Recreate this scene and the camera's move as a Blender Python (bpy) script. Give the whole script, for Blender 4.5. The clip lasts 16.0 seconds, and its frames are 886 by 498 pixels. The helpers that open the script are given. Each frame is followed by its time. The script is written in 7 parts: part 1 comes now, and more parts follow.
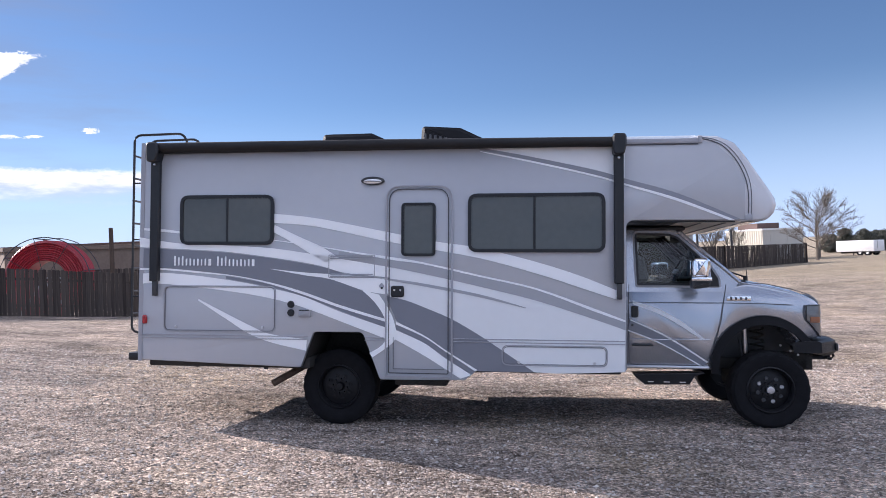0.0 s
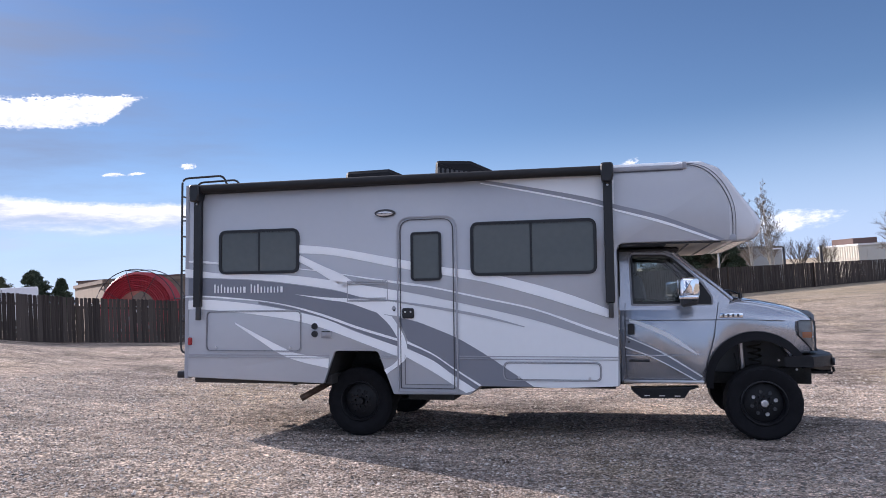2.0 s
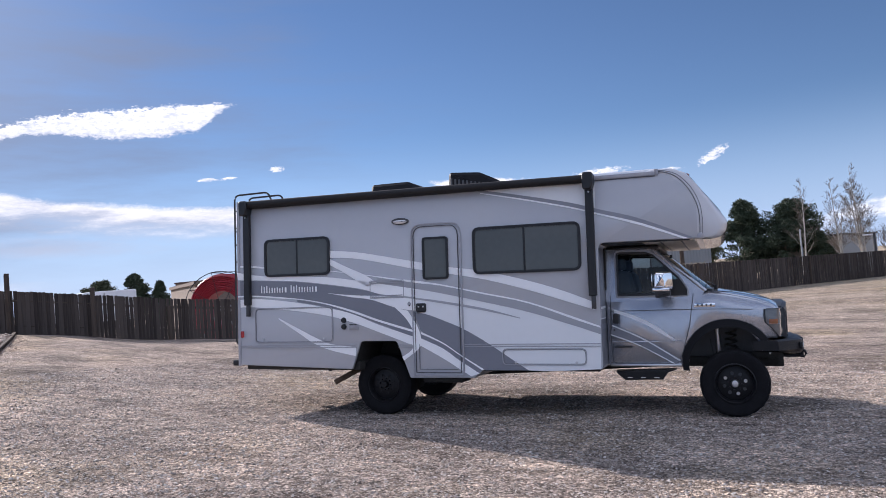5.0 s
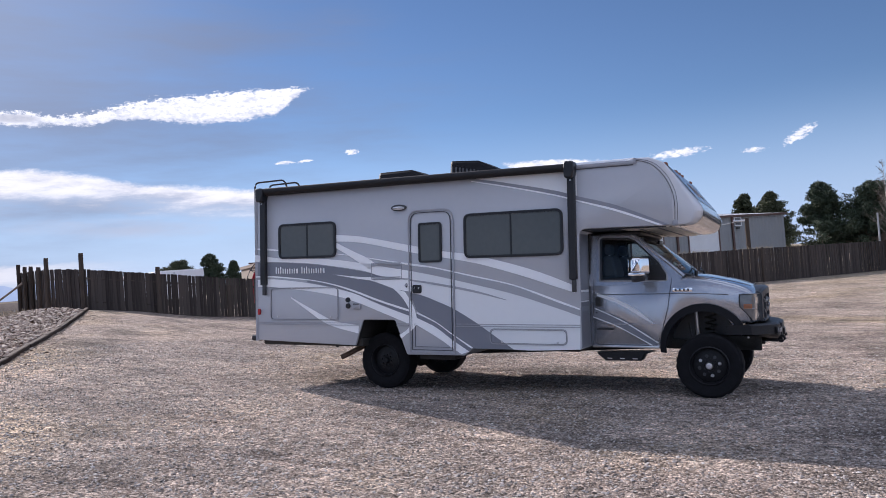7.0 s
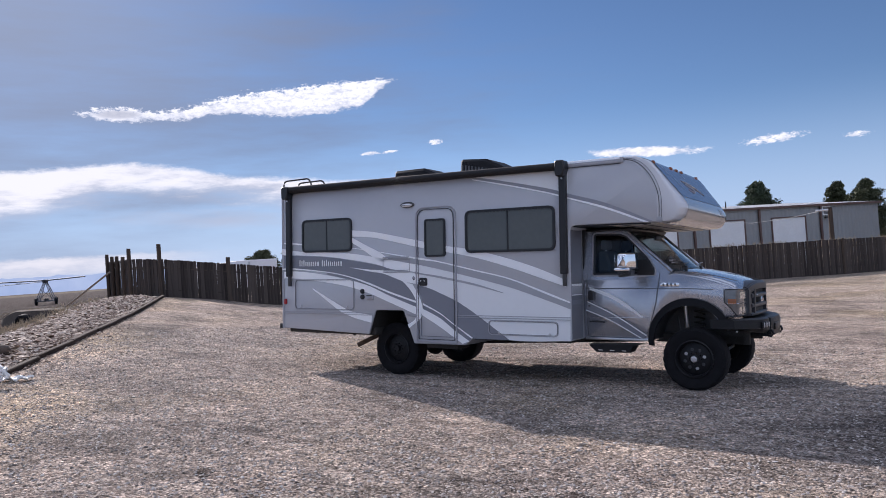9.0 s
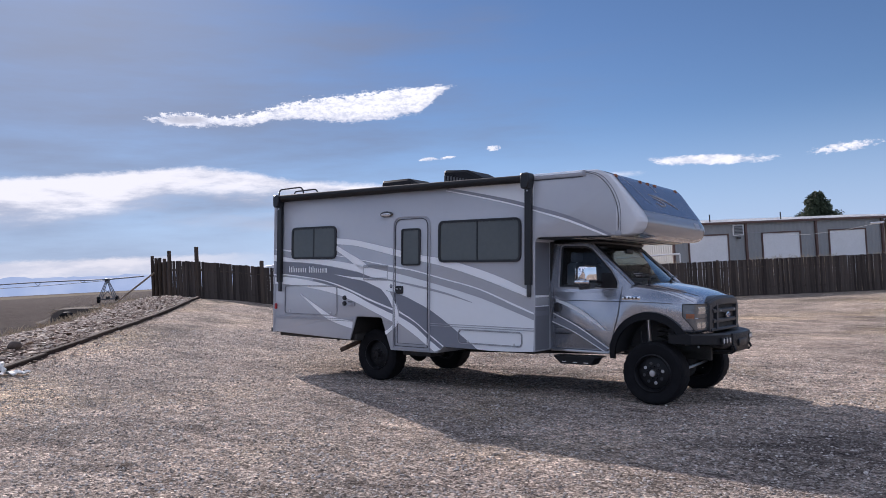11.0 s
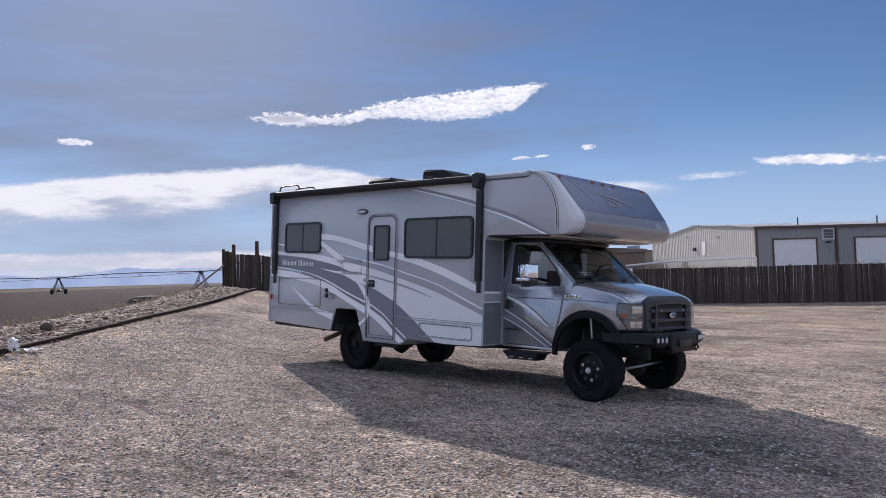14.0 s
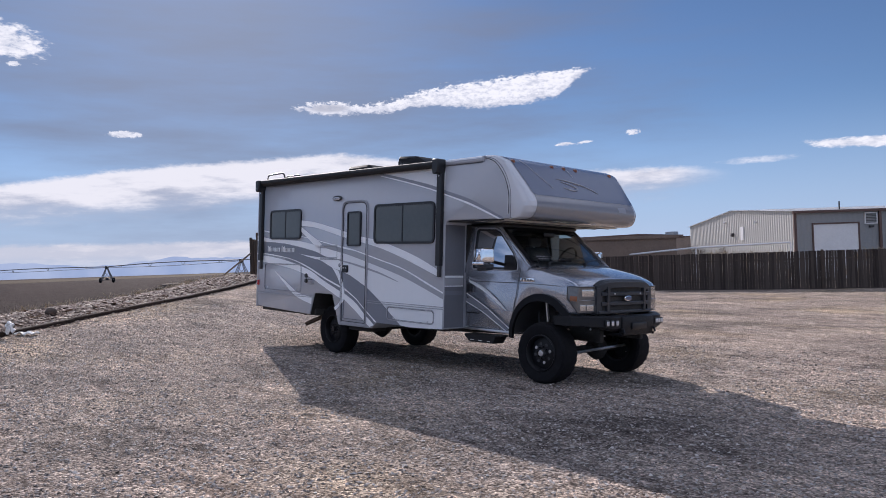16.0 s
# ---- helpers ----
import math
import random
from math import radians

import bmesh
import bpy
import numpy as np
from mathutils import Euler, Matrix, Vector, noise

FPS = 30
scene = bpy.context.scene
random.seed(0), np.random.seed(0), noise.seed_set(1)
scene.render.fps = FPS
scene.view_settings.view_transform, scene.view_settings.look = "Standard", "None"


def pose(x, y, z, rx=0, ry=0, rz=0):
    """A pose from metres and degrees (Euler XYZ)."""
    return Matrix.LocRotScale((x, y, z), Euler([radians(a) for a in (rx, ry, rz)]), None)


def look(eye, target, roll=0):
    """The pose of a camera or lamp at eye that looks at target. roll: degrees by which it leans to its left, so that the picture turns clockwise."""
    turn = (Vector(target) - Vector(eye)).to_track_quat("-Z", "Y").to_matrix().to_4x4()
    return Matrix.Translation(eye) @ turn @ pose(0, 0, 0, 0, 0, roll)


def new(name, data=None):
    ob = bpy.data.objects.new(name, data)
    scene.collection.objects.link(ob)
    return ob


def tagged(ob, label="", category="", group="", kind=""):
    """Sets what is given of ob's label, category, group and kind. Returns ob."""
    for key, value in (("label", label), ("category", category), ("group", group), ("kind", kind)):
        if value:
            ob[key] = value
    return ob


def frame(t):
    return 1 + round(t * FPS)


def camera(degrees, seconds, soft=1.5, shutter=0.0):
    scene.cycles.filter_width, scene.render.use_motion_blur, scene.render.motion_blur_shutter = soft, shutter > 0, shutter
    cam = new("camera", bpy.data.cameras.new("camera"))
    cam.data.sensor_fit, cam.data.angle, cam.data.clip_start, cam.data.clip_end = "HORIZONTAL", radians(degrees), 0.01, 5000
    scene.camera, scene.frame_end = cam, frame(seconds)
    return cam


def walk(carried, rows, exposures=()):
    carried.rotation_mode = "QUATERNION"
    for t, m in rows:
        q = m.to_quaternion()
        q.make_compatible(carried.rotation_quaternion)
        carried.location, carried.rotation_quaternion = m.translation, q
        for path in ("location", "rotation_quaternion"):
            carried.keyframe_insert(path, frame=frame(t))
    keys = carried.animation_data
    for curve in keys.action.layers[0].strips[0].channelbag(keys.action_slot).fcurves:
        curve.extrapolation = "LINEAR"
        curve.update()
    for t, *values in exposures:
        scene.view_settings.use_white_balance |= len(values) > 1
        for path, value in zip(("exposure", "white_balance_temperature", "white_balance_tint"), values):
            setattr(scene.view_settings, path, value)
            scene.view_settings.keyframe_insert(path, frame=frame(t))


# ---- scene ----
cam = camera(61.5, 16.0, 0.9)
METRES, EYE, TILT, LEAN, TURN = 9.6, 1.68, -1.68, 2.69, 7.23
ROWS = [
    (0.0, 0.0, 0.0, 0.0, -0.01, 1.92, -0.23),
    (0.5, 0.0188, -0.0207, -0.001, 2.26, 2.5, -0.19),
    (1.0, 0.0397, -0.0388, -0.0003, 4.32, 2.86, -0.23),
    (1.5, 0.0687, -0.0532, -0.0006, 5.85, 3.28, 0.06),
    (2.0, 0.0936, -0.0683, -0.0017, 6.53, 3.77, 0.74),
    (2.5, 0.1132, -0.0913, -0.0028, 7.65, 4.28, 1.21),
    (3.0, 0.1342, -0.1102, -0.0022, 9.73, 4.71, 1.48),
    (3.5, 0.1577, -0.1262, -0.0021, 11.34, 4.57, 1.76),
    (4.0, 0.1714, -0.1468, -0.0025, 11.83, 3.99, 1.9),
    (6.5, 0.3046, -0.2099, -0.0039, 16.8, 2.79, 1.21),
    (7.0, 0.3363, -0.2104, -0.0051, 18.63, 2.3, 1.14),
    (7.5, 0.3696, -0.2228, -0.0053, 20.97, 1.85, 1.42),
    (8.0, 0.4024, -0.2275, -0.002, 23.13, 1.74, 1.46),
    (8.5, 0.4372, -0.2298, -0.0012, 24.55, 1.72, 1.06),
    (9.0, 0.4683, -0.2219, -0.0011, 25.03, 1.6, 0.86),
    (11.5, 0.6247, -0.1753, 0.0033, 30.55, 1.98, -0.45),
    (12.0, 0.6605, -0.1638, 0.0027, 31.66, 1.63, -0.55),
    (12.5, 0.6922, -0.1479, 0.0012, 32.82, 1.48, -0.78),
    (13.0, 0.726, -0.1411, 0.0022, 33.91, 1.51, -1.09),
    (13.5, 0.757, -0.133, 0.0028, 35.01, 1.65, -1.53),
    (14.0, 0.7804, -0.1156, 0.0011, 36.3, 1.87, -1.53),
    (14.5, 0.8072, -0.1015, 0.0009, 37.59, 1.64, -1.0),
    (15.0, 0.8388, -0.0888, 0.0008, 38.49, 1.03, -0.61),
    (15.5, 0.8626, -0.0714, -0.0013, 38.96, 0.79, -0.9),
    (16.0, 0.886, -0.0571, -0.0005, 39.6, 0.84, -1.26),
]
EXPOSURES = [(0.0, 0.74, 6150, 17), (3.5, 0.48, 6150, 17), (6.5, 0.43, 6150, 17), (7.5, 0.36, 6150, 17), (9.0, 0.31, 6150, 17), (12.5, 0.22, 6160, 17), (16.0, 0.13, 6160, 17)]
walk(cam, [(t, pose(0, 0, EYE, TILT, LEAN, TURN) @ pose(METRES * x, METRES * y, METRES * z, 90 + pitch, roll, yaw)) for t, x, y, z, yaw, pitch, roll in ROWS], EXPOSURES)

# ---- world and sun ----
SUN_TO = Vector((-0.81, 0.39, 0.44)).normalized()
world = bpy.data.worlds.new("world")
scene.world = world
world.use_nodes = True
wn, wl = world.node_tree.nodes, world.node_tree.links
wn.clear()
w_out = wn.new("ShaderNodeOutputWorld")
w_bg = wn.new("ShaderNodeBackground")
sky = wn.new("ShaderNodeTexSky")
sky.sky_type = "NISHITA"
sky.sun_disc = False
sky.sun_elevation = math.asin(SUN_TO.z)
sky.sun_rotation = math.atan2(SUN_TO.x, SUN_TO.y)
sky.altitude, sky.air_density, sky.dust_density, sky.ozone_density = 1600, 1.0, 0.15, 4.0
w_bg.inputs["Strength"].default_value = 0.068


def wmath(op, a, b=None, c=None, clamp=False):
    n = wn.new("ShaderNodeMath")
    n.operation, n.use_clamp = op, clamp
    for k, v in enumerate((a, b, c)):
        if v is None:
            continue
        if isinstance(v, (int, float)):
            n.inputs[k].default_value = v
        else:
            wl.new(v, n.inputs[k])
    return n.outputs[0]


def wstep(v, a, b):
    """0 below a, 1 above b, smooth between."""
    n = wn.new("ShaderNodeMapRange")
    n.interpolation_type = "SMOOTHSTEP"
    for k, q in (("Value", v), ("From Min", a), ("From Max", b)):
        if isinstance(q, (int, float)):
            n.inputs[k].default_value = q
        else:
            wl.new(q, n.inputs[k])
    return n.outputs[0]


w_tc = wn.new("ShaderNodeTexCoord")
w_sep = wn.new("ShaderNodeSeparateXYZ")
wl.new(w_tc.outputs["Generated"], w_sep.inputs[0])
# azimuth (positive to the west, from the y axis) and elevation, in degrees
AZ = wmath("MULTIPLY", wmath("ARCTAN2", wmath("MULTIPLY", w_sep.outputs[0], -1.0), w_sep.outputs[1]), 57.2958)
EL = wmath("MULTIPLY", wmath("ARCSINE", w_sep.outputs[2]), 57.2958)
w_cmb = wn.new("ShaderNodeCombineXYZ")
wl.new(AZ, w_cmb.inputs[0])
wl.new(EL, w_cmb.inputs[1])


def wnoise(sx, sy, detail=6.0, rough=0.55, shift=0.0):
    mp, n = wn.new("ShaderNodeMapping"), wn.new("ShaderNodeTexNoise")
    mp.inputs["Scale"].default_value = (sx, sy, 1)
    mp.inputs["Location"].default_value = (shift, shift * 1.7, 0)
    n.inputs["Scale"].default_value, n.inputs["Detail"].default_value, n.inputs["Roughness"].default_value = 1.0, detail, rough
    wl.new(w_cmb.outputs[0], mp.inputs[0])
    wl.new(mp.outputs[0], n.inputs["Vector"])
    return n.outputs[0]


def cloud(az, el, rx, ry, tilt=0.0, edge=0.55, ragged=1.0, noise_out=None):
    """How much of a cloud of half axes rx, ry degrees, round (az, el), covers each direction."""
    da = wmath("SUBTRACT", AZ, az)
    de = wmath("SUBTRACT", wmath("SUBTRACT", EL, el), wmath("MULTIPLY", da, tilt))
    r = wmath("ADD", wmath("POWER", wmath("ABSOLUTE", wmath("DIVIDE", da, rx)), 2.0), wmath("POWER", wmath("ABSOLUTE", wmath("DIVIDE", de, ry)), 2.0))
    body = wmath("SUBTRACT", 1.0, r)
    body = wmath("ADD", body, wmath("MULTIPLY", wmath("SUBTRACT", noise_out, 0.5), 3.2 * ragged))
    return wstep(body, 0.0, edge)


fine = wnoise(2.4, 4.5, 8, 0.65, 5.3)
puff_raw, wisp, soft = wnoise(0.75, 1.9, 10, 0.66), wnoise(0.16, 0.7, 8, 0.62, 3.1), wnoise(0.06, 0.35, 6, 0.58, 7.7)
puff = wmath("ADD", wmath("MULTIPLY", puff_raw, 0.74), wmath("MULTIPLY", fine, 0.26))


def wcurve(lo, hi, rows):
    """Two heights in degrees that follow the azimuth; rows: (azimuth, upper, lower)."""
    r, q = wn.new("ShaderNodeValToRGB"), wn.new("ShaderNodeSeparateColor")
    wl.new(wmath("DIVIDE", wmath("SUBTRACT", AZ, lo), hi - lo, clamp=True), r.inputs[0])
    while len(r.color_ramp.elements) < len(rows):
        r.color_ramp.elements.new(0.5)
    for e, (a, u, v) in zip(r.color_ramp.elements, rows):
        e.position, e.color = (a - lo) / (hi - lo), (u / 20, v / 20, 0, 1)
    wl.new(r.outputs[0], q.inputs[0])
    return wmath("MULTIPLY", q.outputs[0], 20.0), wmath("MULTIPLY", q.outputs[1], 20.0)


def wmax(items):
    out = items[0]
    for q in items[1:]:
        out = wmath("MAXIMUM", out, q)
    return out


def off(n, k):
    return wmath("MULTIPLY", wmath("SUBTRACT", n, 0.5), k)


# the long wave-shaped cloud
w_top, w_bot = wcurve(30.0, 62.0, [(33.2, 12.5, 16.0), (34.8, 14.3, 14.25), (36.3, 14.42, 13.45), (37.7, 14.35, 12.35), (40.5, 14.2, 11.85), (43.5, 13.9, 11.8), (46.6, 13.6, 12.1), (48.8, 13.15, 12.0), (50.6, 12.6, 11.62),
                                (52.7, 12.35, 11.62), (54.45, 12.65, 11.5), (56.2, 12.6, 11.6), (57.7, 12.2, 11.9), (58.2, 12.05, 12.05), (59.5, 11.0, 13.5)])
wave_up = wmath("SUBTRACT", wmath("ADD", w_top, wmath("ADD", off(puff, 1.5), off(fine, 0.8))), EL)
wave_low = wmath("ADD", wmath("SUBTRACT", EL, w_bot), wmath("ADD", off(puff, 1.3), off(fine, 0.5)))
wave = wstep(wmath("MINIMUM", wave_up, wave_low), -0.03, 0.27)
wave_shade = wmath("MULTIPLY", wstep(wmath("ADD", wave_low, off(puff, 1.2)), 0.0, 0.9), 1.0)
wave_core = cloud(55.2, 12.12, 1.9, 0.36, 0.0, 0.9, 0.5, puff)
crisp = [
    cloud(69.8, 9.95, 1.3, 0.27, 0, 0.7, 0.8, fine), cloud(37.3, 8.85, 0.8, 0.17, -0.05, 0.9, 1.0, fine), cloud(35.8, 8.9, 0.7, 0.12, -0.1, 0.9, 1.2, fine), cloud(32.2, 9.42, 0.55, 0.24, 0, 0.9, 1.2, fine),
    cloud(16.6, 7.3, 4.8, 0.42, 0.07, 0.7, 1.0, puff), cloud(7.8, 7.2, 2.2, 0.34, -0.05, 1.0, 1.2, fine), cloud(2.6, 6.8, 0.9, 0.2, 0.0, 1.2, 1.2, fine), cloud(-0.4, 7.5, 1.2, 0.42, -0.45, 1.0, 1.2, fine),
    cloud(79.2, 15.9, 5.0, 1.5, 0.12, 0.6, 1.0, puff), cloud(76.6, 14.2, 0.5, 0.2, 0, 0.9, 1.0, fine),
    wmath("MULTIPLY", wmax([cloud(-11.0, 2.55, 4.2, 0.8, -0.06, 1.0, 1.1, puff), cloud(-5.5, 1.8, 3.4, 0.8, -0.08, 1.4, 1.0, puff)]), 0.8),
    wmath("MULTIPLY", cloud(23.6, 6.75, 3.2, 0.30, 0.0, 1.6, 0.8, puff), 0.7),
]
# long bank: lumpy bright top over a grey underside, then low cream layers
b_top, b_bot = wcurve(20.0, 92.0, [(26.0, 6.3, 6.0), (29.0, 6.85, 5.75), (33.5, 6.9, 5.45), (39.0, 7.05, 5.6), (43.8, 7.5, 5.7), (47.4, 7.75, 6.5), (51.0, 8.5, 7.1), (54.4, 8.9, 7.35), (57.5, 8.8, 6.6), (60.9, 8.45, 5.7), (66.9, 7.95, 5.2), (70.6, 7.6, 4.95), (74.2, 7.05, 4.7), (77.5, 6.4, 4.5), (86.0, 5.2, 3.8)])
below_top = wmath("ADD", wmath("SUBTRACT", b_top, EL), wmath("ADD", off(puff, 0.95), off(wisp, 0.5)))
above_low = wmath("ADD", wmath("SUBTRACT", EL, b_bot), wmath("ADD", off(wisp, 2.4), off(puff, 0.5)))
ends = wmath("MULTIPLY", wstep(AZ, 25.0, 30.5), wmath("SUBTRACT", 1.0, wstep(AZ, 92.0, 110.0)))
long_bank = wmath("MULTIPLY", wmath("MULTIPLY", wstep(below_top, 0.0, 0.5), wstep(above_low, -1.5, 0.7)), ends)
cream = wmath("MULTIPLY", wstep(wmath("ADD", wmath("SUBTRACT", 2.45, EL), wmath("ADD", off(puff, 0.7), off(wisp, 0.5))), 0.0, 0.35), wstep(AZ, 46.0, 60.0))
cream = wmath("MULTIPLY", cream, wstep(wmath("ADD", EL, off(wisp, 1.0)), 0.5, 1.5))
bank = [long_bank, wmath("MULTIPLY", cloud(49.0, 4.5, 10.0, 0.95, 0.05, 1.8, 0.9, wisp), 0.75)]
belly = cloud(52.5, 6.1, 8.0, 1.05, 0.0, 1.5, 0.6, wisp)
veil = cloud(66.0, 3.2, 36.0, 4.6, 0, 2.4, 0.5, soft)
veil2 = cloud(62.0, 14.0, 42.0, 12.0, 0, 1.55, 0.6, soft)


def wmix(fac, a, b):
    n = wn.new("ShaderNodeMix")
    n.data_type = "RGBA"
    for k, q in ((0, fac), (6, a), (7, b)):
        if isinstance(q, tuple):
            n.inputs[k].default_value = q
        elif isinstance(q, (int, float)):
            n.inputs[k].default_value = q
        else:
            wl.new(q, n.inputs[k])
    return n.outputs[2]


# pale blue haze low over the horizon, then unseen cloud added for fill
col = wmix(wmath("MULTIPLY", wmath("SUBTRACT", 1.0, wstep(EL, -1.0, 12.0)), 0.85), sky.outputs[0], (5.5, 7.1, 10.0, 1))
w_dot = wn.new("ShaderNodeVectorMath")
w_dot.operation = "DOT_PRODUCT"
w_dot.inputs[1].default_value = SUN_TO
wl.new(w_tc.outputs["Generated"], w_dot.inputs[0])
aureole = wmath("POWER", wmath("DIVIDE", wmath("MAXIMUM", wmath("SUBTRACT", w_dot.outputs["Value"], 0.88), 0.0), 0.12), 2.2)
w_den = wmath("ADD", wmath("MAXIMUM", w_sep.outputs[2], 0.0), 0.14)
w_flat = wn.new("ShaderNodeCombineXYZ")
wl.new(wmath("DIVIDE", w_sep.outputs[0], w_den), w_flat.inputs[0])
wl.new(wmath("DIVIDE", w_sep.outputs[1], w_den), w_flat.inputs[1])
w_cum = wn.new("ShaderNodeTexNoise")
w_cum.inputs["Scale"].default_value, w_cum.inputs["Detail"].default_value, w_cum.inputs["Roughness"].default_value = 1.1, 8.0, 0.58
wl.new(w_flat.outputs[0], w_cum.inputs["Vector"])
# broken cloud only outside the view, added to brighten the shaded sides
beyond = wmax([wstep(wmath("MULTIPLY", AZ, -1.0), 28.0, 45.0), wstep(AZ, 92.0, 110.0), wstep(EL, 25.0, 34.0)])
fill_cloud = wmath("MULTIPLY", wmath("MULTIPLY", wstep(w_cum.outputs[0], 0.425, 0.56), beyond), wstep(EL, 3.0, 14.0))
col = wmix(wmath("MULTIPLY", fill_cloud, 0.95), col, (10.6, 11.8, 14.0, 1))
col = wmix(wmath("MULTIPLY", veil2, 0.85), col, (2.7, 3.15, 4.25, 1))
col = wmix(wmath("MULTIPLY", aureole, 0.28), col, (7.2, 7.8, 8.8, 1))
col = wmix(wmath("MULTIPLY", veil, 0.9), col, (3.4, 3.95, 5.3, 1))
col = wmix(wmath("MULTIPLY", belly, 0.75), col, (3.5, 4.0, 5.2, 1))
shade = wmix(wstep(puff, 0.36, 0.62), (8.6, 9.0, 9.9, 1), (12.7, 12.7, 12.9, 1))
col = wmix(wmath("MULTIPLY", wmax(bank), 0.97), col, wmix(wstep(wmath("ADD", wmath("MULTIPLY", above_low, 0.16), wisp), 0.35, 0.75), (6.0, 6.5, 7.7, 1), (11.6, 11.5, 11.7, 1)))
col = wmix(wmath("MULTIPLY", cream, 0.85), col, wmix(wstep(wisp, 0.38, 0.6), (8.2, 8.4, 9.2, 1), (10.8, 10.5, 10.6, 1)))
col = wmix(wmax(crisp), col, shade)
wave_col = wmix(wmath("MULTIPLY", wave_shade, wstep(wmath("ADD", puff, off(fine, 0.5)), 0.30, 0.58)), (8.3, 8.7, 9.7, 1), (12.7, 12.7, 12.9, 1))
col = wmix(wave, col, wmix(wmath("MULTIPLY", wave_core, 0.75), wave_col, (5.8, 6.1, 7.0, 1)))
wl.new(col, w_bg.inputs["Color"])
wl.new(w_bg.outputs[0], w_out.inputs["Surface"])
sun = new("sun", bpy.data.lights.new("sun", "SUN"))
sun.data.energy, sun.data.angle, sun.data.color = 5.0, radians(0.53), (1.0, 0.92, 0.83)
sun.matrix_world = look(SUN_TO * 50, (0, 0, 0))


# ---- helpers of the scene ----
def material(name, color, rough=0.6, metal=0.0, vary=0.12, scale=4.0, bump=0.0, bump_scale=60.0, coat=0.0, gloss=0.5):
    """A node material with colour variation at two scales and a fine relief."""
    m = bpy.data.materials.new(name)
    m.use_nodes = True
    n, l = m.node_tree.nodes, m.node_tree.links
    b = n["Principled BSDF"]
    b.inputs["Roughness"].default_value, b.inputs["Metallic"].default_value = rough, metal
    b.inputs["Coat Weight"].default_value = coat
    b.inputs["Specular IOR Level"].default_value = gloss
    tc = n.new("ShaderNodeTexCoord")
    n1, n2 = n.new("ShaderNodeTexNoise"), n.new("ShaderNodeTexNoise")
    n1.inputs["Scale"].default_value, n2.inputs["Scale"].default_value = scale, scale * 9
    n1.inputs["Detail"].default_value = 5
    add = n.new("ShaderNodeMath")
    add.operation = "ADD"
    ramp = n.new("ShaderNodeMapRange")
    ramp.inputs["From Min"].default_value, ramp.inputs["From Max"].default_value = 0.7, 1.3
    ramp.inputs["To Min"].default_value, ramp.inputs["To Max"].default_value = 1 - vary, 1 + vary
    mul = n.new("ShaderNodeVectorMath")
    mul.operation = "SCALE"
    mul.inputs[0].default_value = color
    for nn in (n1, n2):
        l.new(tc.outputs["Object"], nn.inputs["Vector"])
    l.new(n1.outputs[0], add.inputs[0])
    l.new(n2.outputs[0], add.inputs[1])
    l.new(add.outputs[0], ramp.inputs["Value"])
    l.new(ramp.outputs[0], mul.inputs["Scale"])
    l.new(mul.outputs[0], b.inputs["Base Color"])
    if bump:
        n3, bp = n.new("ShaderNodeTexNoise"), n.new("ShaderNodeBump")
        n3.inputs["Scale"].default_value = bump_scale
        bp.inputs["Strength"].default_value = bump
        bp.inputs["Distance"].default_value = 0.01
        l.new(tc.outputs["Object"], n3.inputs["Vector"])
        l.new(n3.outputs[0], bp.inputs["Height"])
        l.new(bp.outputs[0], b.inputs["Normal"])
    return m


def part(name, bm, mat, parent=None, label="", smooth=35):
    me = bpy.data.meshes.new(name)
    bmesh.ops.recalc_face_normals(bm, faces=bm.faces)
    bm.to_mesh(me)
    bm.free()
    me.materials.append(mat)
    if smooth:
        me.shade_smooth()
        me.set_sharp_from_angle(angle=radians(smooth))
    ob = new(name, me)
    if parent:
        ob.parent = parent
    if label:
        tagged(ob, label)
    return ob


def slab(outline, slices, warp=None, bm=None):
    """A solid through the (x, z) outline at each (y, grow) of slices; grow shrinks the outline towards its middle for rounded edges."""
    bm = bm or bmesh.new()
    cx = sum(p[0] for p in outline) / len(outline)
    cz = sum(p[1] for p in outline) / len(outline)
    rings = []
    for y, inset in slices:
        ring = []
        for k, (x, z) in enumerate(outline):
            (xa, za), (xb, zb) = outline[k - 1], outline[(k + 1) % len(outline)]
            nx, nz = inward(outline, k)
            p = (x + nx * inset, y, z + nz * inset)
            ring.append(bm.verts.new(warp(*p) if warp else p))
        rings.append(ring)
    n = len(outline)
    for a, b in zip(rings, rings[1:]):
        for k in range(n):
            bm.faces.new((a[k], a[(k + 1) % n], b[(k + 1) % n], b[k]))
    bm.faces.new(rings[0])
    bm.faces.new(list(reversed(rings[-1])))
    return bm


def area2(o):
    return sum(a[0] * b[1] - b[0] * a[1] for a, b in zip(o, o[1:] + o[:1]))


def inward(o, k):
    """The inward mitre at corner k of the outline o."""
    s = 1 if area2(o) > 0 else -1
    a, p, b = Vector(o[k - 1]), Vector(o[k]), Vector(o[(k + 1) % len(o)])
    d1, d2 = (p - a).normalized(), (b - p).normalized()
    n1, n2 = Vector((-d1.y, d1.x)) * s, Vector((-d2.y, d2.x)) * s
    m = n1 + n2
    return m / max(0.35, m.length_squared / 2) if m.length > 1e-6 else n1


